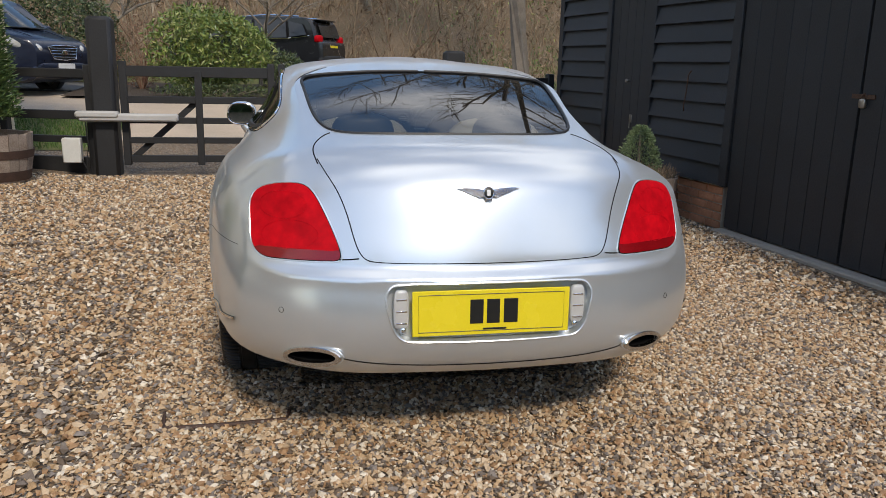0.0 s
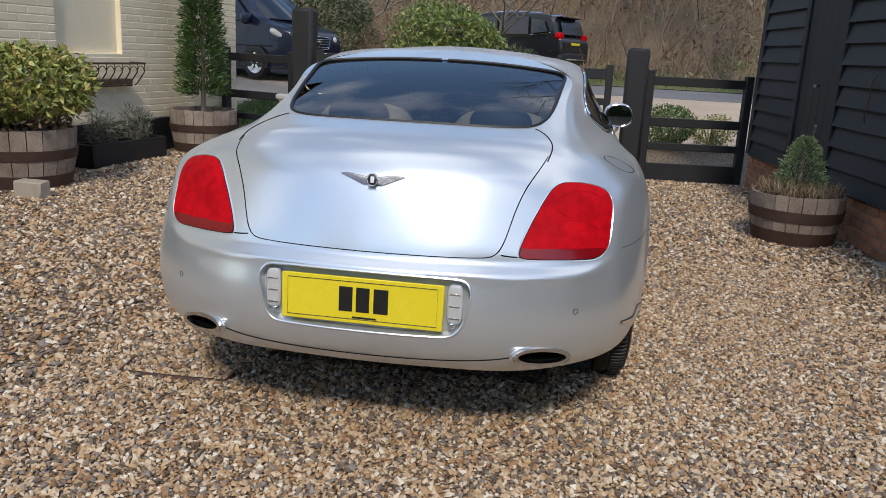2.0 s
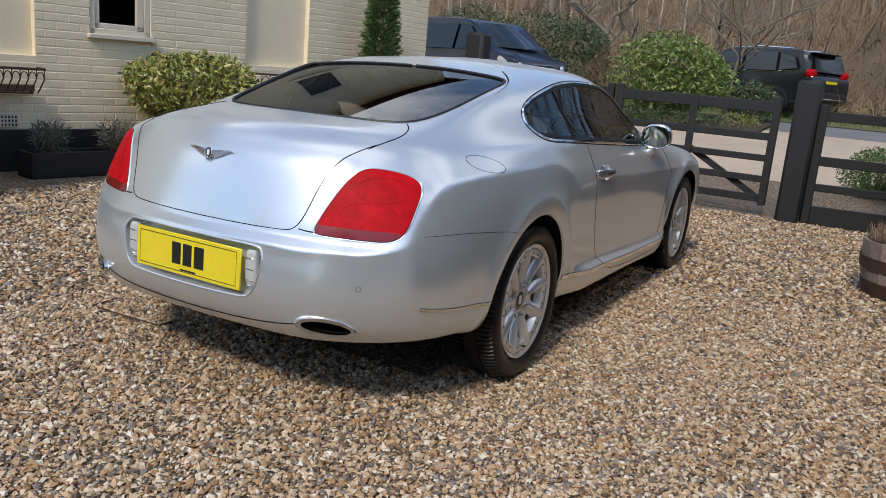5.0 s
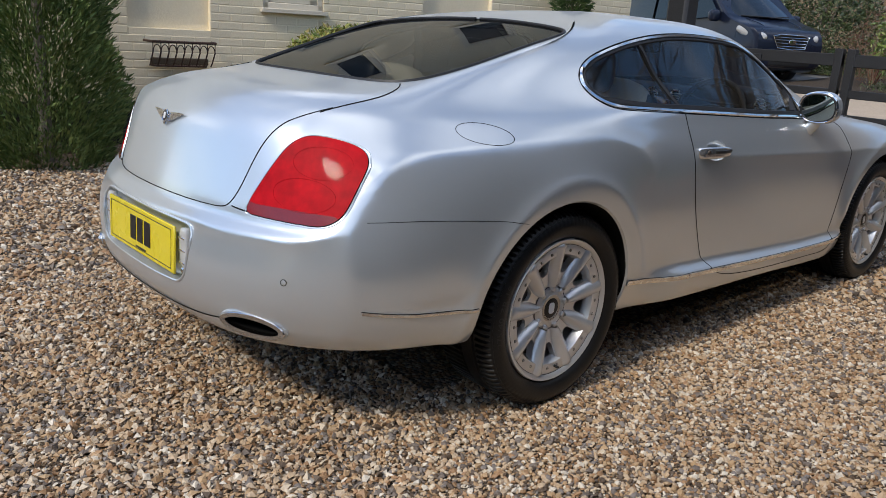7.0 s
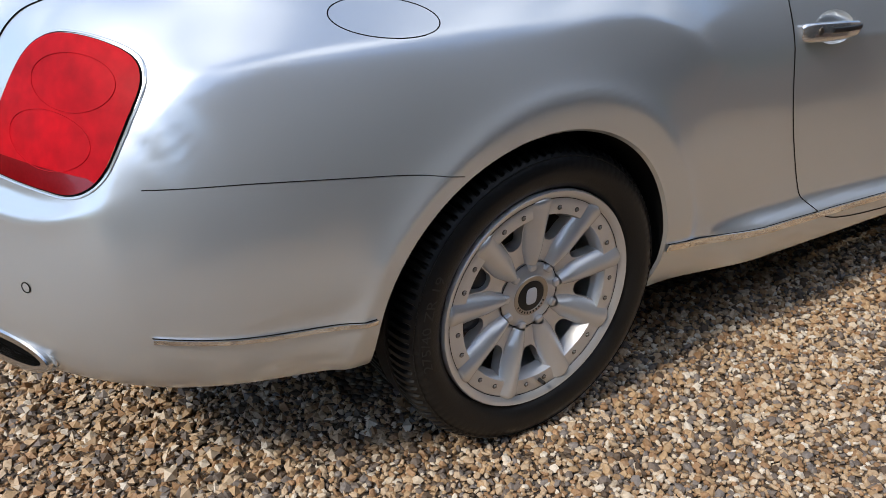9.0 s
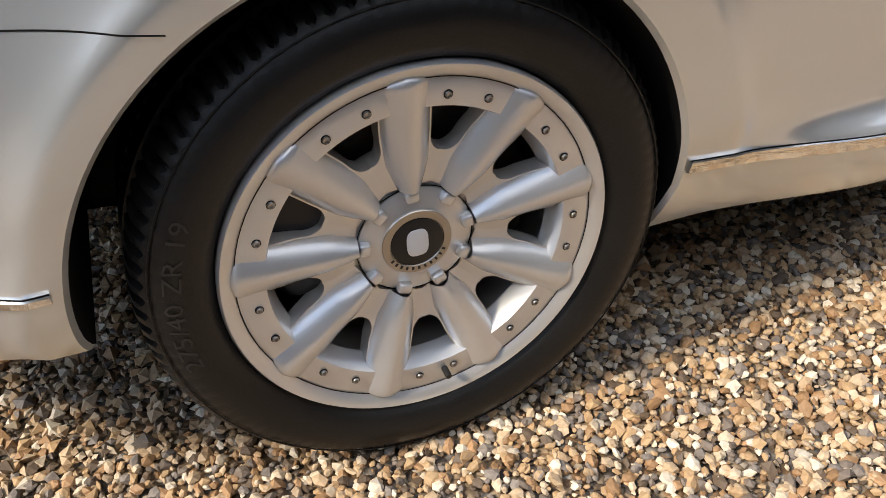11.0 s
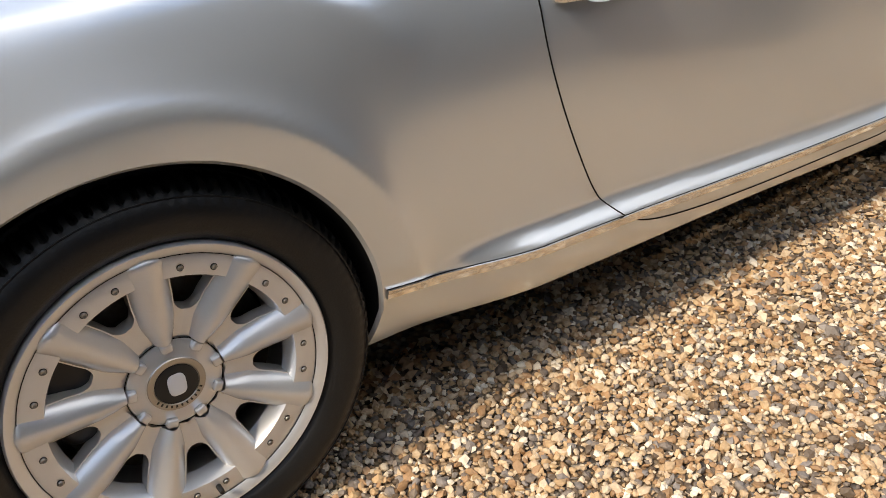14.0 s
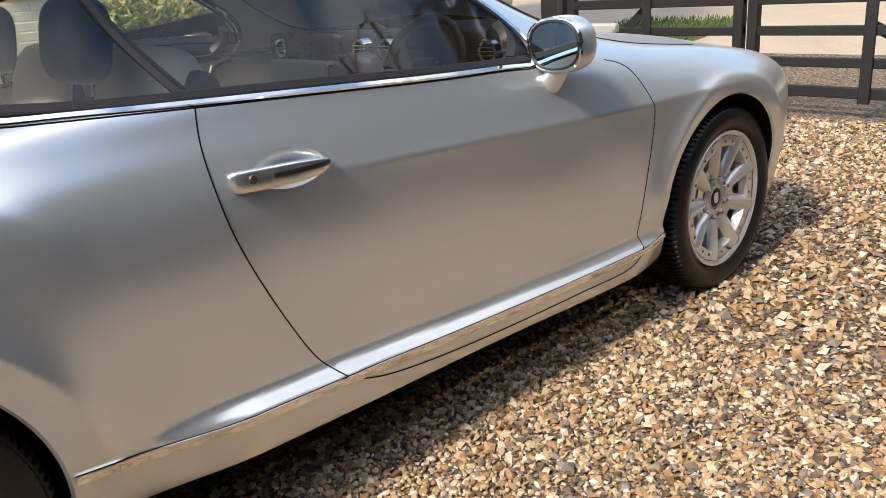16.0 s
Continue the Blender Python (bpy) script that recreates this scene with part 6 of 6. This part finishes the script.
def scrub(name, n, x0, x1, y0, y1, tall, seed, material_, thick=.012):
    """Tangled stems on the bank: thin three-sided blades, far too many to count."""
    g = np.random.default_rng(seed)
    x, y = g.uniform(x0, x1, n), g.uniform(y0, y1, n)
    p = np.stack([x, y, ground_z(x, y)], axis=1)
    d = np.stack([g.normal(0, .38, n), g.normal(-.1, .35, n), g.uniform(.3, 1, n)], axis=1) * (g.uniform(.3, 1, n) ** 1.5 * tall)[:, None]
    bend = np.stack([g.normal(0, .12, n), g.normal(0, .12, n), g.uniform(0, .25, n)], axis=1) * tall * .5
    w = np.stack([np.ones(n), np.zeros(n), np.zeros(n)], axis=1) * thick
    u = np.stack([np.zeros(n), np.ones(n), np.zeros(n)], axis=1) * thick
    m, t = p + d * .55 + bend, p + d
    v = np.stack([p - w, p + w, p + u, m - w * .7, m + w * .7, m + u * .7, t - w * .3, t + w * .3, t + u * .3], axis=1)
    q = np.array([(0, 1, 4, 3), (1, 2, 5, 4), (2, 0, 3, 5), (3, 4, 7, 6), (4, 5, 8, 7), (5, 3, 6, 8)])
    f = (np.arange(n) * 9)[:, None, None] + q[None]
    ob = bulk(name, v.reshape(-1, 3), f.reshape(-1, 4), material_, None, smooth=False)
    return tagged(ob, "tangled bare brown scrub on the wooded bank", "undergrowth", kind="stuff")


scrub("undergrowth", 26000, -26, 24, 18.5, 34, 1.3, 81, DRYLEAF, .009)
scrub("saplings", 1500, -30, 28, 21.5, 42, 5.5, 82, DRYLEAF, .018)
straight = np.random.default_rng(86)
for tall, count, seed in ((6.5, 90, 87), (4.0, 130, 88)):
    sx, sy = straight.uniform(-24, 22, count), straight.uniform(27, 40, count)
    p0 = np.stack([sx, sy, ground_z(sx, sy) - .1], axis=1)
    lean_ = np.stack([straight.normal(0, .05, count), straight.normal(0, .04, count), np.ones(count)], axis=1) * (tall * straight.uniform(.6, 1.1, count))[:, None]
    thick_ = straight.uniform(.015, .04, count)[:, None]
    ex, ey = np.array((1, 0, 0)) * thick_, np.array((0, 1, 0)) * thick_
    v_ = np.stack([p0 - ex - ey * .5, p0 + ex - ey * .5, p0 + ey, p0 + lean_ - ex * .4 - ey * .2, p0 + lean_ + ex * .4 - ey * .2, p0 + lean_ + ey * .4], axis=1)
    f_ = (np.arange(count) * 6)[:, None, None] + np.array([(0, 1, 4, 3), (1, 2, 5, 4), (2, 0, 3, 5)])[None]
    tagged(bulk("sapling_stems", v_.reshape(-1, 3), f_.reshape(-1, 4), PALESTEM, None, smooth=False), "straight pale sapling stems on the wooded bank", "saplings", kind="stuff")
bx, by = straight.uniform(-24, 22, 16000), straight.uniform(18.5, 31, 16000)
tagged(leaves("bramble", np.stack([bx, by, ground_z(bx, by) + straight.uniform(.0, .45, 16000) ** 1.5], axis=1), .20, .07, DRYLEAF, None, 89), "low brown bramble and dead leaves on the bank", "undergrowth", kind="stuff")
bx, by = straight.uniform(-24, 22, 3500), straight.uniform(18.5, 25, 3500)
tagged(leaves("ivy", np.stack([bx, by, ground_z(bx, by) + straight.uniform(.0, .3, 3500)], axis=1), .14, .07, LAUREL, None, 90), "patches of green ivy on the bank", "undergrowth", kind="stuff")
gx, gy = straight.uniform(-5.2, -3.2, 5000), straight.uniform(8.2, 11.2, 5000)
tagged(leaves("lawn_grass", np.stack([gx, gy, ground_z(gx, gy) + .01], axis=1), .10, .012, BOXLEAF, None, 91, np.array((0, 0, 1.0))), "bright green blades of the turf strip", "grass", kind="stuff")
tuft = np.random.default_rng(83)
gx, gy = tuft.uniform(-14, 16, 9000), tuft.uniform(17.2, 21, 9000)
grass = leaves("grass_tufts", np.stack([gx, gy, ground_z(gx, gy) + .02], axis=1), .16, .02, BOXLEAF, None, 84, np.array((0, 0, 1.0)))
tagged(grass, "rough green grass along the road", "grass", kind="stuff")


# ---- parked vehicles ----
def vehicle(name, label, at, rz, outline, glass, width, wheels, paint, lean=.16, belt=1.0, wr=.34):
    """A car body from its side outline, drawn in at the roof, with dark windows, wheels and lamps; its nose points to +x."""
    car_ = thing(name, label, "car", at=at, rz=rz)
    pts = loop2(outline, 90)
    half = width / 2

    def section_at(s, x, z, grow=0.0):
        w = half * s - math.copysign(lean * max(z - belt, 0) * 1.0, s) - math.copysign(.06 * smooth01(np.float64((.45 - z) / .3)), s)
        nose = abs(x) / max(abs(p[0]) for p in outline)
        return (x, (w + math.copysign(grow, s)) * (1 - .10 * smooth01(np.float64((nose - .8) / .2))), z)

    rows = []
    for k, inset in ((-1, .0), (-.96, 1), (0, 1.02), (.96, 1), (1, .0)):
        sgn = -1 if k < 0 else 1
        rows.append([])
        for x, z in pts:
            cx, cz = 0, .9
            shrink = .97 if abs(k) == 1 else 1.0
            q = section_at(sgn, cx + (x - cx) * shrink, cz + (z - cz) * shrink)
            rows[-1].append((q[0], q[1] * (abs(k) if k else 0), q[2]))
    n = len(pts)
    v = [p for r in rows for p in r]
    f = [(i * n + j, i * n + (j + 1) % n, (i + 1) * n + (j + 1) % n, (i + 1) * n + j) for i in range(4) for j in range(n)]
    f += [tuple(range(n))[::-1], tuple(range(4 * n, 5 * n))]
    shell = part("body", (v, f), paint, car_)
    for s in (-1, 1):
        for poly in glass:
            q = [section_at(s, x, z, .006 - .03 * half) for x, z in poly]
            q = [(a, (abs(b) + .03 * half) * s, c) for a, b, c in q]
            part("side_window", (q, [tuple(range(len(q))) if s > 0 else tuple(range(len(q)))[::-1]]), FARGLASS, car_, "dark side window", smooth=False)
        for wx in wheels:
            w = new("wheel")
            w.parent = car_
            w.location = (wx, s * (half - .10), wr)
            tyre_ = part("tyre", moved(lathe([(wr * .68, .10), (wr * .72, .115), (wr * .95, .11), (wr, .08), (wr, -.08), (wr * .68, -.1)], 36), pose(0, 0, 0, 0, 0, 90 * s)), RUBBER, w)
            part("rim", moved(lathe([(0, .075), (wr * .2, .09), (wr * .3, .07), (wr * .62, .095), (wr * .68, .10)], 20), pose(0, 0, 0, 0, 0, 90 * s)), ALLOY, w)
            for i in range(5):
                part("spoke", moved(box(.085, -.03, .05, .11, .03, wr * .66, .01), pose(0, 0, 0, 0, 0, 90 * s) @ pose(0, 0, 0, 72 * i, 0, 0)), ALLOY, w)
            arch = [(wx + wr * 1.13 * math.cos(t), s * (half + .004), wr + wr * 1.13 * math.sin(t)) for t in np.linspace(-.25, math.pi + .25, 24)]
            part("wheel_arch", (arch, [tuple(range(24)) if s > 0 else tuple(range(24))[::-1]]), TRIM, car_, smooth=False)
    return car_


FARGLASS = plain("dark_vehicle_glass", (.015, .02, .026), .06, 0.0, 0.2)
NAVYPAINT = material("dark_navy_car_paint", (.012, .018, .04), (.010, .014, .03), rough=0.3, metal=0.1, fine=900, bump=0.0, coat=0.35, spec=0.3)
GREYPAINT = material("dark_grey_car_paint", (.022, .023, .027), (.016, .017, .020), rough=0.25, metal=0.2, fine=900, bump=0.0, coat=0.4, spec=0.3)
van = vehicle("van", "dark navy passenger van parked behind the house", (-7.42, 15.1, gz(-5.9, 13.6) + .05), -21,
              [(2.44, .30), (2.54, .52), (2.55, .80), (2.46, 1.00), (2.22, 1.12), (1.70, 1.28), (1.25, 1.62), (.92, 1.84), (.4, 1.93), (-1.6, 1.93), (-2.42, 1.84), (-2.52, 1.4), (-2.56, .6), (-2.50, .32), (0, .26)],
              [[(1.48, 1.26), (.98, 1.72), (.62, 1.78), (.52, 1.20)], [(.42, 1.20), (.52, 1.78), (-.75, 1.78), (-.75, 1.18)], [(-.85, 1.18), (-.85, 1.78), (-2.3, 1.74), (-2.38, 1.20)]], 1.92, (1.55, -1.55), NAVYPAINT, .13, 1.1)
screen_rows = []
for x, z in ((1.76, 1.27), (1.50, 1.46), (1.24, 1.65), (1.00, 1.82)):
    for u in np.linspace(-1, 1, 9):
        screen_rows.append((x - .12 * u * u + .02, u * (.80 - .16 * (z - 1.27)), z + .025 - .02 * u * u))
part("windscreen", (screen_rows, [(i * 9 + j, i * 9 + j + 1, i * 9 + j + 10, i * 9 + j + 9) for i in range(3) for j in range(8)]), FARGLASS, van, "blue-tinted windscreen")
part("wiper", tube([(1.80, .55, 1.285), (1.79, 0, 1.30), (1.70, -.62, 1.30)], .012, False, 6), TRIM, van, "black wiper")
part("wiper", tube([(1.81, .05, 1.285), (1.77, .40, 1.32), (1.66, .68, 1.33)], .012, False, 6), TRIM, van, "black wiper")
grille_line = [(2.55, -.46, .93), (2.57, -.30, .955), (2.575, 0, .96), (2.57, .30, .955), (2.55, .46, .93), (2.57, .36, .70), (2.575, 0, .67), (2.57, -.36, .70)]
part("grille", ([(x - .012, y, z) for x, y, z in grille_line], [tuple(range(8))]), TRIM, van, "black grille", smooth=False)
part("grille_frame", tube(grille_line, .014, True, 8), CHROME, van, "chrome grille frame")
for z in (.735, .795, .855, .905):
    w = .34 + .10 * (z - .70) / .23
    part("grille_bar", tube([(2.565, -w, z), (2.585, 0, z), (2.565, w, z)], .009, False, 6), CHROME, van)
part("grille_mark", pillow(2.592, 0, .825, .010, .095, .052, 2.2), CHROME, van, "oval chrome mark")
part("bumper", pillow(2.46, 0, .47, .13, .88, .17, 4), NAVYPAINT, van)
part("lower_intake", pillow(2.57, 0, .40, .03, .55, .06, 4), TRIM, van)
part("number_plate", box(2.595, -.26, .50, 2.61, .26, .61, .003), WHITE, van, "white number plate")
part("bonnet_crease", tube([(1.78, -.55, 1.255), (2.15, -.50, 1.155), (2.45, -.45, 1.01)], .010, False, 6), NAVYPAINT, van)
part("bonnet_crease", tube([(1.78, .55, 1.255), (2.15, .50, 1.155), (2.45, .45, 1.01)], .010, False, 6), NAVYPAINT, van)
for s in (-1, 1):
    lamp_ = part("headlamp", pillow(0, 0, 0, .34, .13, .105, 2.6, 24, 14), CLEAR, van, "large swept-back clear headlamp")
    lamp_.matrix_basis = pose(2.24, s * .76, .96, 0, 16, s * -24)
    part("headlamp_bowl", moved(lathe([(.02, -.02), (.07, .03), (.075, .02)], 20), pose(.16, s * .02, .0)), CHROME, lamp_)
    part("fog_lamp", pillow(2.53, s * .66, .43, .04, .09, .05, 2.6), CLEAR, van)
    part("door_mirror", pillow(1.42, s * 1.08, 1.27, .09, .13, .12, 3), NAVYPAINT, van)
    part("window_pillar", tube([(1.62, s * .86, 1.25), (1.0, s * .80, 1.80)], .035, False, 8), NAVYPAINT, van)
    part("side_strip", tube([(2.0, s * .965, .72), (0, s * .972, .70), (-2.3, s * .95, .72)], .014, False, 6), TRIM, van)
suv = vehicle("estate_car", "dark grey sport utility car parked beyond the road", (-1.35, 19.5, gz(-1.35, 19.3) + .0), 155,
              [(2.18, .35), (2.24, .62), (2.10, .90), (1.75, 1.0), (1.05, 1.08), (.35, 1.52), (-.2, 1.62), (-1.5, 1.60), (-1.95, 1.48), (-2.12, 1.05), (-2.22, .95), (-2.24, .5), (-2.16, .36), (0, .30)],
              [[(.95, 1.08), (.38, 1.47), (-.30, 1.54), (-.34, 1.06)], [(-.42, 1.06), (-.38, 1.54), (-1.25, 1.52), (-1.30, 1.08)], [(-1.38, 1.10), (-1.34, 1.50), (-1.72, 1.42), (-1.85, 1.16)]], 1.85, (1.36, -1.36), GREYPAINT, .2, 1.05)
part("rear_window", ([(-2.14, -.66, 1.10), (-2.14, .66, 1.10), (-1.99, .56, 1.46), (-1.99, -.56, 1.46)], [(0, 3, 2, 1)]), FARGLASS, suv, smooth=False).location = (-.02, 0, .01)
part("rear_bumper", pillow(-2.18, 0, .52, .10, .86, .13, 4), TRIM, suv)
part("bumper_trim", box(-2.30, -.62, .46, -2.27, .62, .50, .01), CHROME, suv, "bright bumper trim")
part("roof_spoiler", pillow(-1.98, 0, 1.545, .16, .60, .025, 3), GREYPAINT, suv)
part("number_plate", box(-2.245, -.26, .80, -2.235, .26, .91, .003), PLATE, suv, "yellow number plate")
for s in (-1, 1):
    part("tail_lamp", pillow(-2.10, s * .73, 1.06, .09, .17, .10, 3), RED, suv, "red tail lamp")
    part("roof_rail", tube([(.2, s * .62, 1.60), (-.6, s * .62, 1.665), (-1.5, s * .60, 1.63)], .02, False, 8), CHROME, suv, "bright roof rail")
    part("window_line", tube([(1.0, s * .925, 1.055), (-.3, s * .925, 1.04), (-1.3, s * .915, 1.06), (-1.9, s * .86, 1.14)], .012, False, 6), CHROME, suv)

# small steel drain edge lying in the gravel
drain = tagged(part("drain_edge", join(tube([(-1.15, -.47, .0), (-1.13, -.64, .003), (-.90, -.645, .006), (-.68, -.62, .001), (-.67, -.55, .005)], .010, False, 6)), HOOP), "thin dark drain edging half buried in gravel", "drain edge")


# ---- single bricks ----
def bricks(name, owner, length, height, depth, y0, y1, z0, courses, material_, x, keep, m, gap=.010, skip=()):
    """Courses of bricks in stretcher bond: those kept are parts, the others one joined mesh."""
    shapes = {}
    joined = []
    for c in range(courses):
        z = z0 + c * (height + gap)
        y = y0 - (length + gap) * (.5 if c % 2 else 0)
        while y < y1:
            a, b = max(y, y0), min(y + length, y1)
            y += length + gap
            if b - a < .03 or any(a < s1 and b > s0 and z < t1 and z + height > t0 for s0, s1, t0, t1 in skip):
                for s0, s1, t0, t1 in skip:
                    if a < s1 and b > s0 and z < t1 and z + height > t0:
                        if a < s0 - .03:
                            b = s0
                        elif b > s1 + .03:
                            a = s1
                        else:
                            b = a
                if b - a < .03:
                    continue
            key = (round(b - a, 2), random.randrange(4))
            if key not in shapes:
                w, e = key[0], .005
                j = lambda s=.0025: random.uniform(-s, s)
                v = [(0, 0 + j(), 0 + j()), (0, w + j(), 0 + j()), (0, w + j(), height + j()), (0, 0 + j(), height + j())]
                f_ = [(depth + j(.0012), e, e), (depth + j(.0012), w - e, e), (depth + j(.0012), w - e, height - e), (depth + j(.0012), e, height - e)]
                me = bpy.data.meshes.new(name)
                me.from_pydata(v + f_, [], [(4, 5, 6, 7), (0, 1, 5, 4), (1, 2, 6, 5), (2, 3, 7, 6), (3, 0, 4, 7)])
                me.materials.append(material_)
                shapes[key] = me
            if keep(a, z):
                o = new(name, shapes[key])
                o.parent = owner
                o.location = (x, a, z)
            else:
                me = shapes[key]
                joined.append(([(p.co.x + x, p.co.y + a, p.co.z + z) for p in me.vertices], [tuple(q.vertices) for q in me.polygons]))
    if joined:
        r = tagged(part("brickwork", join(*joined), material_, owner, smooth=False), "even courses of bricks", kind="stuff")


openings = ((-.75, 0, 1.10, 2.3), (.52, 1.16, 1.30, 2.25), (2.35, 3.28, 1.15, 2.3), (.52, 1.16, 3.15, 4.3), (-.75, 0, 3.15, 4.3), (2.35, 3.28, 3.15, 4.3), (-.41, -.17, .44, .58))
bricks("brick", wall_house, .221, .069, .0034, H_NEAR, H_FAR - .01, .435, 65, CREAMPAINT, -.012, lambda a, z: -.45 < a < 3.3 and z < 1.62, HOUSE, gap=.007, skip=openings)
bricks("brick", plinth_core, .215, .065, .012, .03, 1.33, .0, 5, BRICK, .02, lambda a, z: True, BARN)
bricks("brick", plinth_core, .215, .065, .012, 2.2, 3.47, .0, 5, BRICK, .02, lambda a, z: True, BARN)
for o in plinth_core.children:
    o.location.x, o.scale.x = .03, -1


# ---- loose gravel ----
PEBBLE = islands("gravel_stones", GRAVEL_TONES, rough=0.62, bump=0.35, fine=160)


def pebbles(name, x0, x1, y0, y1, per_m2, size, seed, fine=False, keep=None):
    g = np.random.default_rng(seed)
    bm = bmesh.new()
    if fine:
        bmesh.ops.create_icosphere(bm, subdivisions=fine, radius=1)
    else:
        for q in ((1, 0, 0), (-1, 0, 0), (0, 1, 0), (0, -1, 0), (0, 0, 1), (0, 0, -1)):
            bm.verts.new([1.15 * c for c in q])
        bm.verts.ensure_lookup_table()
        bm.verts.index_update()
        for q in ((0, 2, 4), (2, 1, 4), (1, 3, 4), (3, 0, 4), (2, 0, 5), (1, 2, 5), (3, 1, 5), (0, 3, 5)):
            bm.faces.new([bm.verts[i] for i in q])
    base = np.array([v.co[:] for v in bm.verts])
    tri = np.array([[v.index for v in f.verts] for f in bm.faces])
    bm.free()
    step = per_m2 ** -.5
    gx, gy = np.meshgrid(np.arange(x0, x1, step), np.arange(y0, y1, step), indexing="ij")
    x = gx.ravel() + g.uniform(-.55, .55, gx.size) * step
    y = gy.ravel() + g.uniform(-.55, .55, gx.size) * step
    if keep is not None:
        ok = keep(x, y)
        x, y = x[ok], y[ok]
    n = len(x)
    a = size * np.exp(np.clip(g.normal(0, .36, n), -.8, .62))
    axes = np.stack([a, a * g.uniform(.6, .95, n), a * g.uniform(.38, .7, n)], axis=1)
    lump = 1 + g.normal(0, .15, (n, len(base)))
    v = base[None] * lump[..., None] * axes[:, None, :]
    t, s, w = g.uniform(0, 2 * math.pi, n), g.normal(0, .45, n), g.normal(0, .45, n)
    ct, st, cs, ss, cw, sw = np.cos(t), np.sin(t), np.cos(s), np.sin(s), np.cos(w), np.sin(w)
    X, Y, Z = v[..., 0], v[..., 1], v[..., 2]
    Y, Z = Y * cs[:, None] - Z * ss[:, None], Y * ss[:, None] + Z * cs[:, None]
    X, Z = X * cw[:, None] + Z * sw[:, None], -X * sw[:, None] + Z * cw[:, None]
    X, Y = X * ct[:, None] - Y * st[:, None], X * st[:, None] + Y * ct[:, None]
    z = ground_z(x, y) + axes[:, 2] * g.uniform(.0, .9, n)
    v = np.stack([X + x[:, None], Y + y[:, None], Z + z[:, None]], axis=-1)
    f = (np.arange(n) * len(base))[:, None, None] + tri[None]
    ob = bulk(name, v.reshape(-1, 3), f.reshape(-1, 3), PEBBLE, None, smooth=False)
    return tagged(ob, "loose tan, brown and grey gravel stones", "gravel", kind="stuff")


near = lambda x, y: (x > .78) & (x < 1.80) & (y > -.75) & (y < 1.3)
under = lambda x, y: (np.abs(x) < .62) & (y > -.3) & (y < 3.2)
middle = lambda x, y: (x > -1.4) & (x < 2.4) & (y > -2.3) & (y < 2.3)
pebbles("gravel", .78, 1.80, -.75, 1.3, 7600, .0080, 90, 1)
pebbles("gravel", -1.4, 2.4, -2.3, 2.3, 5600, .0092, 91, 0, lambda x, y: ~under(x, y) & ~near(x, y))
pebbles("gravel", -3.9, 2.95, -5.6, 6.1, 1500, .0130, 92, 0, lambda x, y: ~under(x, y) & ~middle(x, y))
